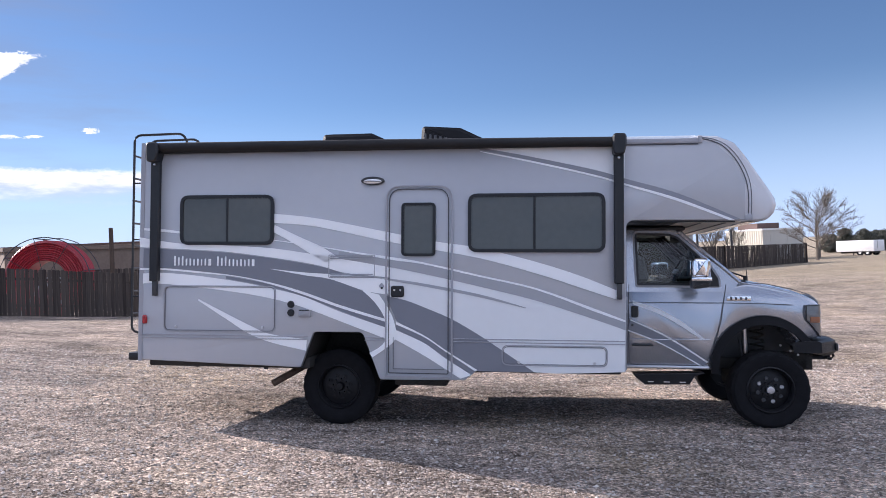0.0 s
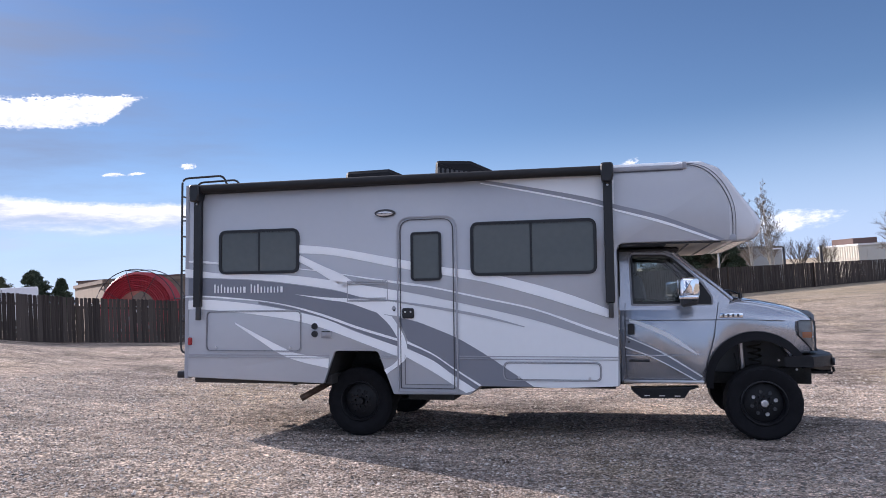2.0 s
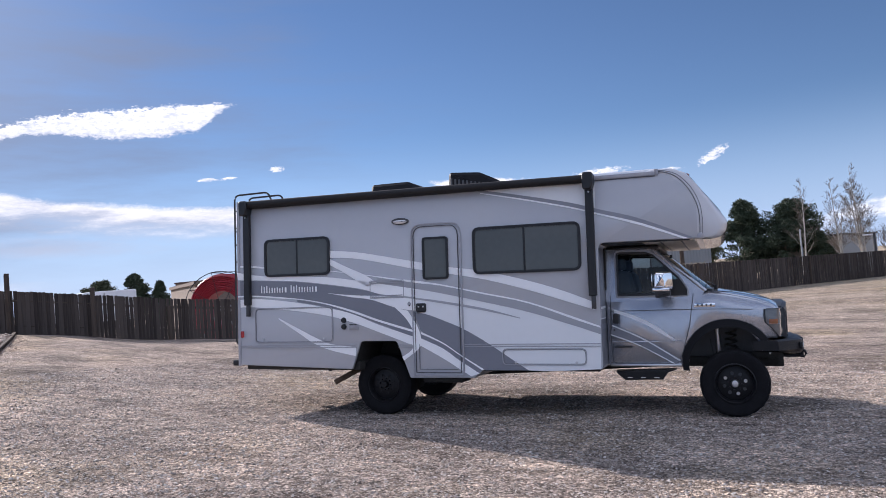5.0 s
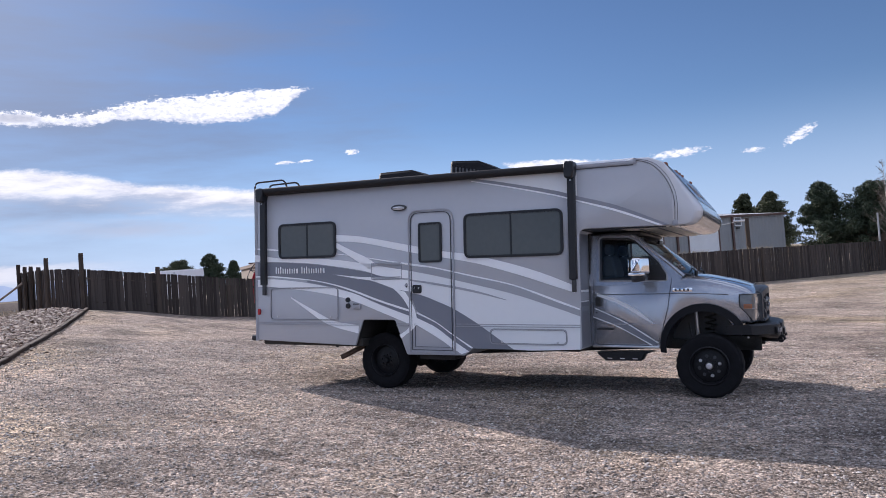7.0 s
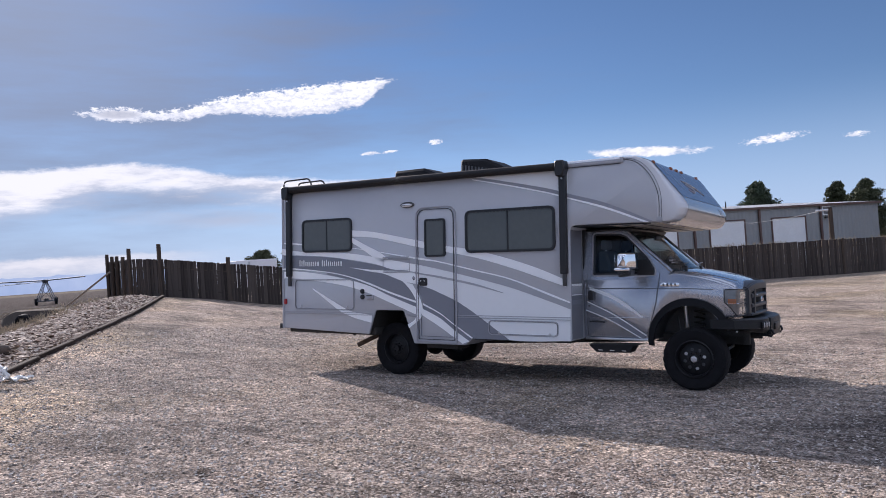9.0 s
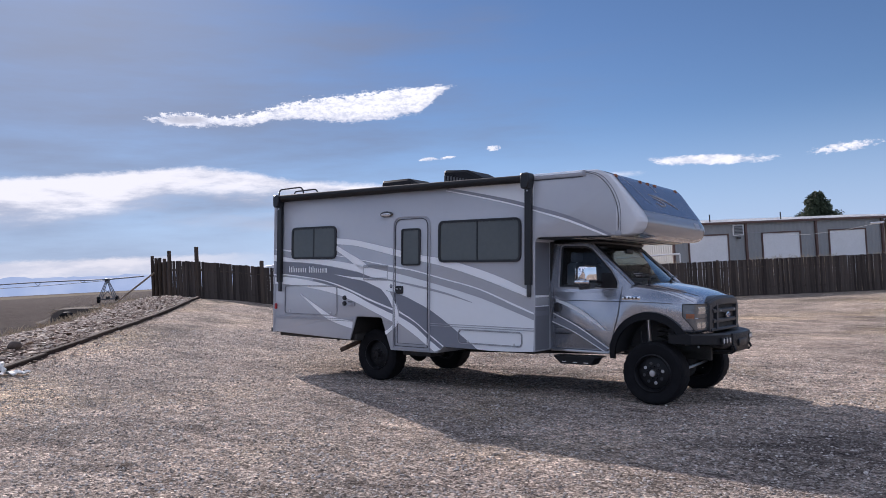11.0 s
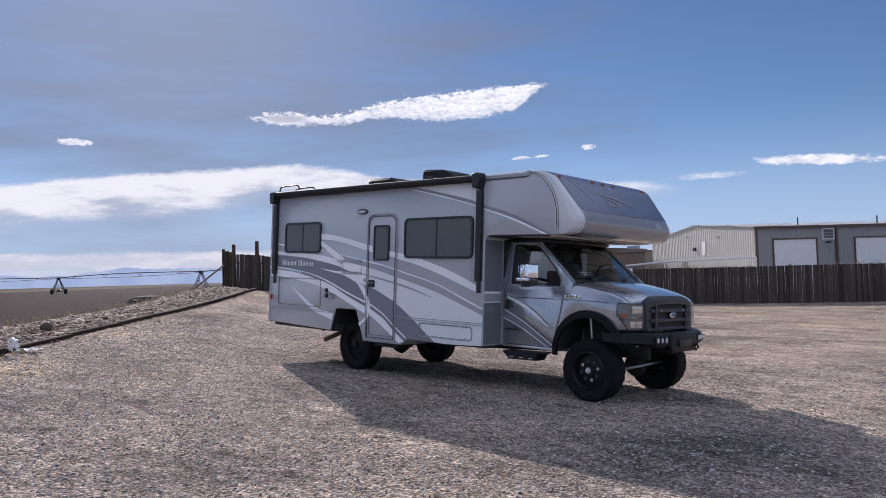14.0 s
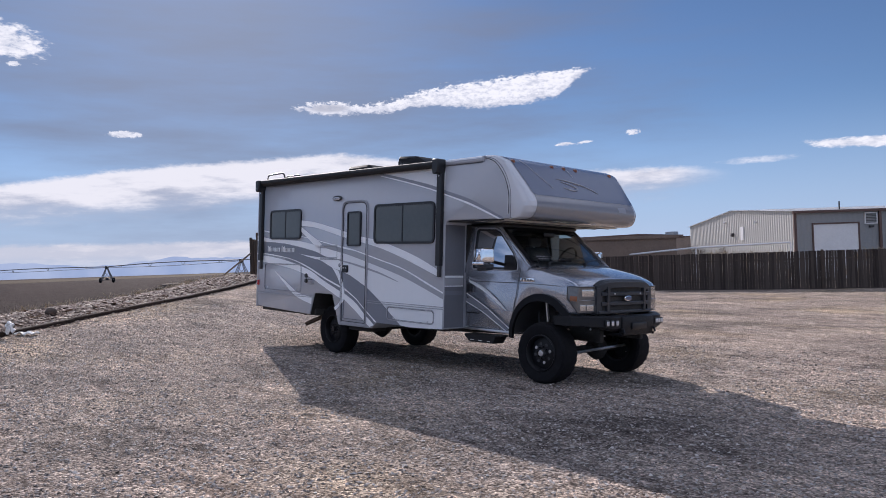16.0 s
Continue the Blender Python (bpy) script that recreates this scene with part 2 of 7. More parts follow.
def round_outline(o, radii, steps=6):
    """The outline o with rounded corners; radii: one radius or one for each corner."""
    out = []
    for k, p in enumerate(o):
        r = radii[k] if isinstance(radii, (list, tuple)) else radii
        p, a, b = Vector(p), Vector(o[k - 1]), Vector(o[(k + 1) % len(o)])
        if r <= 0:
            out.append(tuple(p))
            continue
        u, v = (a - p).normalized(), (b - p).normalized()
        half = math.acos(max(-1, min(1, u.dot(v)))) / 2
        d = min(r / math.tan(half), (a - p).length * 0.49, (b - p).length * 0.49)
        for i in range(steps + 1):
            t = i / steps
            out.append(tuple((p + u * d) * (1 - t) ** 2 + p * 2 * t * (1 - t) + (p + v * d) * t ** 2))
    return out


def box(x0, x1, y0, y1, z0, z1, bevel=0.0, bm=None, seg=2):
    """A box with bevelled edges, added to bm."""
    own = bmesh.new()
    bmesh.ops.create_cube(own, size=1)
    for v in own.verts:
        v.co = ((x0 + x1) / 2 + v.co.x * (x1 - x0), (y0 + y1) / 2 + v.co.y * (y1 - y0), (z0 + z1) / 2 + v.co.z * (z1 - z0))
    if bevel:
        bmesh.ops.bevel(own, geom=own.edges[:], offset=bevel, segments=seg, affect="EDGES", profile=0.5)
    if bm is None:
        return own
    return join(bm, own)


def join(bm, other):
    me = bpy.data.meshes.new("tmp")
    other.to_mesh(me)
    other.free()
    bm.from_mesh(me)
    bpy.data.meshes.remove(me)
    return bm


def turned(profile, steps=32, axis="y", centre=(0, 0, 0), bm=None, closed=True):
    """A body of revolution: profile of (radius, along) about an axis through centre."""
    bm = bm or bmesh.new()
    rings = []
    for i in range(steps):
        a = 2 * math.pi * i / steps
        ring = []
        for r, s in profile:
            c, d = r * math.cos(a), r * math.sin(a)
            p = {"y": (c, s, d), "x": (s, c, d), "z": (c, d, s)}[axis]
            ring.append(bm.verts.new(Vector(p) + Vector(centre)))
        rings.append(ring)
    n = len(profile)
    for i in range(steps):
        a, b = rings[i], rings[(i + 1) % steps]
        for k in range(n if closed else n - 1):
            q = (a[k], a[(k + 1) % n], b[(k + 1) % n], b[k])
            bm.faces.new(q)
    bmesh.ops.remove_doubles(bm, verts=bm.verts[:], dist=1e-6)
    return bm


def tube(points, r, sides=8, bm=None, caps=True):
    """A round bar of radius r (or one radius for each point) along points."""
    bm = bm or bmesh.new()
    pts = [Vector(p) for p in points]
    rings = []
    for k, p in enumerate(pts):
        rad = r[k] if isinstance(r, (list, tuple)) else r
        d = (pts[min(k + 1, len(pts) - 1)] - pts[max(k - 1, 0)]).normalized()
        side = d.cross(Vector((0, 0, 1)) if abs(d.z) < 0.9 else Vector((1, 0, 0))).normalized()
        up = side.cross(d)
        rings.append([bm.verts.new(p + (side * math.cos(2 * math.pi * i / sides) + up * math.sin(2 * math.pi * i / sides)) * rad) for i in range(sides)])
    for a, b in zip(rings, rings[1:]):
        for i in range(sides):
            bm.faces.new((a[i], a[(i + 1) % sides], b[(i + 1) % sides], b[i]))
    if caps:
        bm.faces.new(rings[0])
        bm.faces.new(list(reversed(rings[-1])))
    return bm


def smooth01(a, b, v):
    t = max(0.0, min(1.0, (v - a) / (b - a)))
    return t * t * (3 - 2 * t)


# ---- materials ----
M_WALL = material("fibreglass_silver", (0.47, 0.48, 0.515), 0.26, vary=0.012, scale=1.2, coat=0.3)
M_CAP = material("silver_grey_gelcoat", (0.64, 0.64, 0.665), 0.26, vary=0.012, scale=1.2, coat=0.3)
M_LIGHT = material("light_silver_vinyl", (0.80, 0.81, 0.83), 0.28, vary=0.012, scale=1.2, coat=0.2)
M_WHITE = material("white_vinyl", (0.92, 0.925, 0.94), 0.30, vary=0.012, scale=1.2)
M_STRIPE = material("slate_grey_vinyl", (0.27, 0.275, 0.31), 0.30, vary=0.012, scale=1.2)
M_MIDGREY = material("mid_grey_vinyl", (0.38, 0.385, 0.415), 0.30, vary=0.012, scale=1.2)
M_RETURN = material("shaded_return_panel", (0.17, 0.175, 0.20), 0.35, vary=0.04)
M_DARKGREY = material("dark_grey_vinyl", (0.20, 0.208, 0.245), 0.30, vary=0.012, scale=1.2)
M_SMOKE = material("smoked_lamp_glass", (0.13, 0.125, 0.125), 0.10, vary=0.2, scale=20, coat=1.0)
M_REFLECT = material("lamp_reflector", (0.62, 0.61, 0.60), 0.16, 0.8, vary=0.25, scale=40)
M_CLEARANCE = material("dark_amber_lens", (0.22, 0.065, 0.022), 0.2, vary=0.05)
# slate gloss lightened to taupe: the ground's reflection is in the colour
M_TAUPE = material("taupe_ground_reflection", (0.27, 0.26, 0.27), 0.16, vary=0.04, coat=0.6)
M_SILVER = material("silver_car_paint", (0.44, 0.45, 0.49), 0.26, 0.75, vary=0.015, coat=0.8)
# slate vinyl, its base made bluer to carry the sky's reflection
M_SLATE = material("slate_gloss_vinyl", (0.10, 0.122, 0.195), 0.26, vary=0.04, coat=0.2)
M_BEIGE = material("underside_beige", (0.60, 0.55, 0.47), 0.5, vary=0.05)
M_BLACK = material("black_plastic", (0.010, 0.010, 0.012), 0.40, vary=0.25, scale=9)
M_FLARE = material("black_moulded_plastic", (0.007, 0.007, 0.009), 0.62, vary=0.25, scale=9, gloss=0.2)
M_STEEL = material("black_powder_coat", (0.009, 0.009, 0.011), 0.45, vary=0.25, scale=14, bump=0.15, bump_scale=300, gloss=0.3)
M_FABRIC = material("black_awning_vinyl", (0.011, 0.0095, 0.010), 0.7, vary=0.2, scale=5)
M_GRILLE = material("slate_grey_plastic", (0.030, 0.032, 0.038), 0.42, vary=0.1, scale=9)
M_GREYPL = material("dark_grey_plastic", (0.045, 0.046, 0.05), 0.42, vary=0.15, scale=9)
M_RUBBER = material("tyre_rubber", (0.009, 0.009, 0.011), 0.85, vary=0.3, scale=12, bump=0.3, gloss=0.2)
M_CHROME = material("chrome", (0.86, 0.86, 0.88), 0.07, 1.0, vary=0.02)
M_ALU = material("brushed_aluminium", (0.62, 0.62, 0.64), 0.3, 1.0, vary=0.06)
M_TINT = material("tinted_glass", (0.092, 0.097, 0.092), 0.05, vary=0.05, scale=1.5)
M_RED = material("red_lens", (0.36, 0.022, 0.026), 0.15, vary=0.05)
M_DULL = material("dull_painted_steel", (0.17, 0.17, 0.18), 0.7, vary=0.15, scale=4)
M_AMBER = material("amber_lens", (0.28, 0.10, 0.04), 0.2, vary=0.05)
M_LENS = material("clear_lens", (0.72, 0.72, 0.74), 0.12, 0.4, vary=0.1, scale=30)
M_UNDER = material("underbody_dirt_and_shade", (0.030, 0.028, 0.026), 0.8, vary=0.4, scale=6)
M_SEAT = material("grey_cloth", (0.16, 0.16, 0.17), 0.9, vary=0.1)
M_RUST = material("rusty_exhaust", (0.10, 0.065, 0.045), 0.75, 0.2, vary=0.4, scale=10)
M_GREYSEAM = material("grey_seam", (0.16, 0.16, 0.18), 0.6, vary=0.1)
M_GROOVE = material("dark_seam", (0.07, 0.07, 0.08), 0.6, vary=0.1)
M_TRIM = material("grey_trim", (0.36, 0.36, 0.39), 0.3, vary=0.04)
M_METALGREY = material("grey_wall_metal", (0.26, 0.265, 0.27), 0.6, vary=0.06, scale=0.6)
M_METALWHITE = material("white_wall_metal", (0.50, 0.49, 0.46), 0.5, vary=0.06, scale=0.6)
M_CREAM = material("cream_ribbed_metal", (0.56, 0.52, 0.44), 0.5, vary=0.06, scale=0.6)
M_DOORWHITE = material("white_door_paint", (0.72, 0.72, 0.73), 0.45, vary=0.05, scale=0.8)
M_BROWNTRIM = material("brown_metal_trim", (0.10, 0.055, 0.045), 0.5, vary=0.1)
M_LITTAN = material("lit_tan_wall", (0.27, 0.21, 0.16), 0.85, vary=0.12, scale=0.8)
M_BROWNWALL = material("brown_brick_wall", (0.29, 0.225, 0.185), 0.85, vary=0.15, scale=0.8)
# darker twin of the tan wall, with the shade put into its colour
M_SHADEDBLOCK = material("shaded_block_wall", (0.19, 0.14, 0.11), 0.85, vary=0.15, scale=0.8)
M_HOSE = material("red_plastic_hose", (0.33, 0.018, 0.030), 0.38, vary=0.2, scale=3)
M_GALV = material("galvanised_steel", (0.36, 0.37, 0.38), 0.45, 0.8, vary=0.12, scale=8)
M_DARKMETAL = material("dark_painted_steel", (0.05, 0.05, 0.055), 0.5, 0.3, vary=0.15)
M_BARK = material("grey_brown_bark", (0.17, 0.14, 0.113), 0.9, vary=0.25, scale=3)
M_BIRCH = material("pale_birch_bark", (0.42, 0.39, 0.355), 0.85, vary=0.3, scale=2)
M_NEEDLE = material("dark_pine_needles", (0.048, 0.066, 0.036), 0.8, vary=0.4, scale=1.2)
M_NEEDLE2 = material("olive_pine_needles", (0.080, 0.088, 0.044), 0.8, vary=0.4, scale=1.2)
# needles of far trees, with distance haze mixed in as grey
M_SCRUB = material("hazed_grey_green_needles", (0.115, 0.115, 0.092), 0.85, vary=0.4, scale=1.2)
M_STRAW = material("dry_straw_weeds", (0.37, 0.30, 0.21), 0.9, vary=0.25, scale=2)
M_BOULDER = material("dark_brown_rock", (0.085, 0.062, 0.05), 0.9, vary=0.4, scale=9, bump=0.5, bump_scale=30)
M_BANK = material("dry_grey_earth", (0.10, 0.080, 0.066), 0.95, vary=0.3, scale=2.5, bump=0.4, bump_scale=12, gloss=0.1)
M_PAPER = material("white_plastic_scrap", (0.75, 0.74, 0.72), 0.6, vary=0.1, scale=20)


def glass(name, tint, transmit):
    """Clear window glass with a light tint."""
    m = bpy.data.materials.new(name)
    m.use_nodes = True
    n, l = m.node_tree.nodes, m.node_tree.links
    n.clear()
    out, mix, tr, gl, fr = (n.new("ShaderNode" + k) for k in ("OutputMaterial", "MixShader", "BsdfTransparent", "BsdfGlossy", "Fresnel"))
    tr.inputs["Color"].default_value = (*[transmit * c for c in tint], 1)
    gl.inputs["Roughness"].default_value = 0.02
    fr.inputs["IOR"].default_value = 1.52
    l.new(fr.outputs[0], mix.inputs[0])
    l.new(tr.outputs[0], mix.inputs[1])
    l.new(gl.outputs[0], mix.inputs[2])
    l.new(mix.outputs[0], out.inputs[0])
    return m


M_GLASS = glass("cab_glass", (0.86, 0.95, 0.95), 0.66)


def wood_material(name, dark, light):
    """Weathered boards: grain along z, colour that differs from board to board."""
    m = bpy.data.materials.new(name)
    m.use_nodes = True
    n, l = m.node_tree.nodes, m.node_tree.links
    b = n["Principled BSDF"]
    b.inputs["Roughness"].default_value = 0.92
    b.inputs["Specular IOR Level"].default_value = 0.12
    tc, mp, no, info, ramp, mix, add, bp = (n.new("ShaderNode" + k) for k in ("TexCoord", "Mapping", "TexNoise", "ObjectInfo", "ValToRGB", "Math", "Math", "Bump"))
    mp.inputs["Scale"].default_value = (26, 26, 1.6)
    no.inputs["Scale"].default_value, no.inputs["Detail"].default_value = 1.0, 6
    geo = n.new("ShaderNodeNewGeometry")
    mix.operation, mix.inputs[1].default_value = "MULTIPLY", 0.45
    add.operation = "ADD"
    add2 = n.new("ShaderNodeMath")
    add2.operation = "MULTIPLY_ADD"
    add2.inputs[1].default_value = 0.35
    l.new(tc.outputs["Object"], mp.inputs[0])
    l.new(mp.outputs[0], no.inputs["Vector"])
    l.new(info.outputs["Random"], mix.inputs[0])
    l.new(geo.outputs["Random Per Island"], add2.inputs[0])
    l.new(mix.outputs[0], add2.inputs[2])
    l.new(no.outputs[0], add.inputs[0])
    l.new(add2.outputs[0], add.inputs[1])
    ramp.color_ramp.elements[0].position, ramp.color_ramp.elements[0].color = 0.35, (*dark, 1)
    ramp.color_ramp.elements[1].position, ramp.color_ramp.elements[1].color = 1.0, (*light, 1)
    l.new(add.outputs[0], ramp.inputs[0])
    l.new(ramp.outputs[0], b.inputs["Base Color"])
    bp.inputs["Strength"].default_value, bp.inputs["Distance"].default_value = 0.5, 0.01
    l.new(no.outputs[0], bp.inputs["Height"])
    l.new(bp.outputs[0], b.inputs["Normal"])
    return m


M_WOOD = wood_material("weathered_dark_boards", (0.020, 0.016, 0.015), (0.088, 0.072, 0.064))
M_POST = wood_material("weathered_posts", (0.028, 0.021, 0.018), (0.088, 0.068, 0.056))
M_DRYWOOD = wood_material("pale_dry_pole", (0.16, 0.125, 0.10), (0.30, 0.25, 0.21))
M_TIMBER = wood_material("dark_sleeper_timber", (0.016, 0.011, 0.009), (0.055, 0.038, 0.030))


def ground_material():
    """Crushed gravel on the lot, soil and thin grass on the field beyond the edging."""
    m = bpy.data.materials.new("gravel_and_field")
    m.use_nodes = True
    n, l = m.node_tree.nodes, m.node_tree.links
    b = n["Principled BSDF"]
    b.inputs["Roughness"].default_value = 0.93
    b.inputs["Specular IOR Level"].default_value = 0.03
    tc = n.new("ShaderNodeTexCoord")

    def noise_at(scale, detail=4, stretch=(1, 1, 1), rough=0.55):
        mp, q = n.new("ShaderNodeMapping"), n.new("ShaderNodeTexNoise")
        mp.inputs["Scale"].default_value = stretch
        q.inputs["Scale"].default_value, q.inputs["Detail"].default_value, q.inputs["Roughness"].default_value = scale, detail, rough
        l.new(tc.outputs["Object"], mp.inputs[0])
        l.new(mp.outputs[0], q.inputs["Vector"])
        return q.outputs[0]

    def cells(scale):
        q = n.new("ShaderNodeTexVoronoi")
        q.inputs["Scale"].default_value = scale
        l.new(tc.outputs["Object"], q.inputs["Vector"])
        return q

    def ramp(v, *stops):
        r = n.new("ShaderNodeValToRGB")
        while len(r.color_ramp.elements) < len(stops):
            r.color_ramp.elements.new(0.5)
        for e, (p, c) in zip(r.color_ramp.elements, stops):
            e.position, e.color = p, (*c, 1)
        l.new(v, r.inputs[0])
        return r.outputs[0]

    def mixc(f, a, c, mode="MIX"):
        q = n.new("ShaderNodeMix")
        q.data_type, q.blend_type = "RGBA", mode
        for k, v in ((0, f), (6, a), (7, c)):
            if isinstance(v, float):
                q.inputs[k].default_value = v
            elif isinstance(v, tuple):
                q.inputs[k].default_value = v
            else:
                l.new(v, q.inputs[k])
        return q.outputs[2]

    def value_of(c):
        s = n.new("ShaderNodeSeparateColor")
        l.new(c, s.inputs[0])
        return s.outputs[0]

    big, mid = cells(46.0), cells(92.0)
    stone = ramp(value_of(big.outputs["Color"]), (0.0, (0.085, 0.073, 0.064)), (0.3, (0.30, 0.262, 0.235)), (0.65, (0.51, 0.455, 0.408)), (0.92, (0.92, 0.85, 0.78)))
    grit = ramp(value_of(mid.outputs["Color"]), (0.0, (0.13, 0.113, 0.10)), (0.5, (0.38, 0.335, 0.30)), (0.95, (0.68, 0.62, 0.565)))
    gravel = mixc(0.35, stone, grit)
    lumps = ramp(value_of(cells(29.0).outputs["Color"]), (0.0, (0.80, 0.80, 0.80)), (0.5, (1.0, 0.99, 0.99)), (1.0, (1.20, 1.18, 1.17)))
    gravel = mixc(1.0, gravel, lumps, "MULTIPLY")
    speck = ramp(noise_at(50.0, 3, (1, 1, 1), 0.6), (0.34, (0.62, 0.61, 0.61)), (0.52, (1.03, 1.03, 1.03)), (0.68, (1.38, 1.35, 1.32)))
    gravel = mixc(0.9, gravel, speck, "MULTIPLY")
    patches = ramp(noise_at(0.55, 5), (0.32, (0.56, 0.56, 0.57)), (0.50, (0.96, 0.935, 0.925)), (0.70, (1.22, 1.155, 1.10)))
    gravel = mixc(1.0, gravel, patches, "MULTIPLY")
    streaks = ramp(noise_at(0.5, 4, (0.55, 1.9, 1)), (0.34, (0.74, 0.73, 0.74)), (0.55, (1.0, 1.0, 1.0)), (0.8, (1.12, 1.08, 1.04)))
    gravel = mixc(0.8, gravel, streaks, "MULTIPLY")
    clumps = ramp(noise_at(6.5, 8, (1, 1, 1), 0.72), (0.34, (0.60, 0.59, 0.58)), (0.50, (1.0, 0.985, 0.965)), (0.66, (1.46, 1.40, 1.34)))
    gravel = mixc(1.0, gravel, clumps, "MULTIPLY")
    marks = ramp(noise_at(2.1, 7, (0.7, 1.7, 1), 0.68), (0.30, (0.55, 0.54, 0.54)), (0.44, (1.0, 1.0, 1.0)), (0.60, (1.0, 1.0, 1.0)), (0.74, (1.22, 1.20, 1.18)))
    gravel = mixc(1.0, gravel, marks, "MULTIPLY")
    scuffs = ramp(noise_at(3.0, 9, (0.75, 1.2, 1), 0.78), (0.37, (0.55, 0.54, 0.54)), (0.46, (0.97, 0.96, 0.95)), (0.56, (1.06, 1.05, 1.04)), (0.68, (1.36, 1.33, 1.30)))
    gravel = mixc(1.0, gravel, scuffs, "MULTIPLY")
    # long dark lines put the shade of ruts into the gravel colour
    rut_shade = ramp(noise_at(0.9, 5, (0.35, 2.6, 1), 0.6), (0.32, (0.60, 0.59, 0.60)), (0.45, (1.0, 1.0, 1.0)))
    gravel = mixc(0.85, gravel, rut_shade, "MULTIPLY")
    damp = ramp(noise_at(0.12, 3), (0.35, (0.85, 0.84, 0.84)), (0.65, (1.08, 1.05, 1.02)))
    gravel = mixc(1.0, gravel, damp, "MULTIPLY")
    dry = ramp(noise_at(0.22, 4), (0.50, (1.0, 1.0, 1.0)), (0.68, (1.0, 0.96, 0.80)))
    gravel = mixc(0.8, gravel, dry, "MULTIPLY")
    # field
    soil = ramp(noise_at(0.4, 6), (0.3, (0.026, 0.017, 0.016)), (0.7, (0.046, 0.031, 0.029)))
    grass = ramp(noise_at(0.25, 6), (0.3, (0.068, 0.052, 0.036)), (0.7, (0.108, 0.084, 0.058)))
    sep = n.new("ShaderNodeSeparateXYZ")
    l.new(tc.outputs["Object"], sep.inputs[0])

    def m2(op, a, c):
        q = n.new("ShaderNodeMath")
        q.operation = op
        for k, v in enumerate((a, c)):
            if isinstance(v, (int, float)):
                q.inputs[k].default_value = v
            else:
                l.new(v, q.inputs[k])
        return q.outputs[0]

    def step(v, a, c):
        q = n.new("ShaderNodeMapRange")
        q.interpolation_type = "SMOOTHSTEP"
        q.inputs["From Min"].default_value, q.inputs["From Max"].default_value = a, c
        l.new(v, q.inputs["Value"])
        return q.outputs[0]

    s = m2("ADD", m2("MULTIPLY", m2("SUBTRACT", sep.outputs[0], KERB_A.x), KERB_N.x), m2("MULTIPLY", m2("SUBTRACT", sep.outputs[1], KERB_A.y), KERB_N.y))
    wob = m2("ADD", s, m2("MULTIPLY", m2("SUBTRACT", noise_at(0.25, 4), 0.5), 6.0))
    field = mixc(step(wob, 95.0, 115.0), soil, grass)
    field = mixc(step(wob, 240.0, 300.0), field, soil)
    tan_land = ramp(noise_at(0.08, 5), (0.3, (0.30, 0.25, 0.175)), (0.7, (0.44, 0.375, 0.27)))
    tan_land = mixc(0.9, tan_land, ramp(noise_at(0.8, 6, (0.35, 1.6, 1), 0.65), (0.34, (0.66, 0.65, 0.66)), (0.52, (1.0, 1.0, 1.0)), (0.70, (1.22, 1.18, 1.12))), "MULTIPLY")
    tan_land = mixc(0.8, tan_land, clumps, "MULTIPLY")
    tan_land = mixc(0.8, tan_land, marks, "MULTIPLY")
    yard = mixc(m2("MULTIPLY", step(m2("ADD", sep.outputs[1], m2("MULTIPLY", sep.outputs[0], 0.6)), 26.0, 78.0), 0.68), gravel, tan_land)
    col = mixc(step(wob, 4.5, 7.5), yard, field)
    l.new(col, b.inputs["Base Color"])
    bump = n.new("ShaderNodeBump")
    bump.inputs["Strength"].default_value, bump.inputs["Distance"].default_value = 1.0, 0.016
    hgt = m2("ADD", m2("MULTIPLY", big.outputs["Distance"], -26.0), m2("ADD", m2("MULTIPLY", mid.outputs["Distance"], -14.0), m2("ADD", m2("MULTIPLY", noise_at(5.0, 6, (0.8, 1.25, 1), 0.6), 17.0), m2("MULTIPLY", noise_at(1.7, 4, (0.7, 1.5, 1)), 36.0))))
    hs = m2("MULTIPLY", hgt, 0.06)
    l.new(hs, bump.inputs["Height"])
    l.new(bump.outputs[0], b.inputs["Normal"])
    return m


def stone_material(name, stops, bright=1.5):
    m = bpy.data.materials.new(name)
    m.use_nodes = True
    n, l = m.node_tree.nodes, m.node_tree.links
    b = n["Principled BSDF"]
    b.inputs["Roughness"].default_value = 0.85
    geo, ramp, tc, no, mix = (n.new("ShaderNode" + k) for k in ("NewGeometry", "ValToRGB", "TexCoord", "TexNoise", "Mix"))
    while len(ramp.color_ramp.elements) < len(stops):
        ramp.color_ramp.elements.new(0.5)
    for e, (p, c) in zip(ramp.color_ramp.elements, stops):
        e.position, e.color = p, (*c, 1)
    mix.data_type, mix.blend_type = "RGBA", "MULTIPLY"
    mix.inputs[0].default_value = 0.6
    no.inputs["Scale"].default_value, no.inputs["Detail"].default_value = 22, 5
    l.new(geo.outputs["Random Per Island"], ramp.inputs[0])
    l.new(tc.outputs["Object"], no.inputs["Vector"])
    l.new(ramp.outputs[0], mix.inputs[6])
    l.new(no.outputs[0], mix.inputs[7])
    gain = n.new("ShaderNodeVectorMath")
    gain.operation = "SCALE"
    gain.inputs["Scale"].default_value = bright
    l.new(mix.outputs[2], gain.inputs[0])
    l.new(gain.outputs[0], b.inputs["Base Color"])
    return m


M_ROCK = stone_material("pale_river_rock", [(0.0, (0.13, 0.08, 0.06)), (0.35, (0.34, 0.235, 0.18)), (0.7, (0.54, 0.41, 0.32)), (1.0, (0.85, 0.71, 0.58))], 1.08)
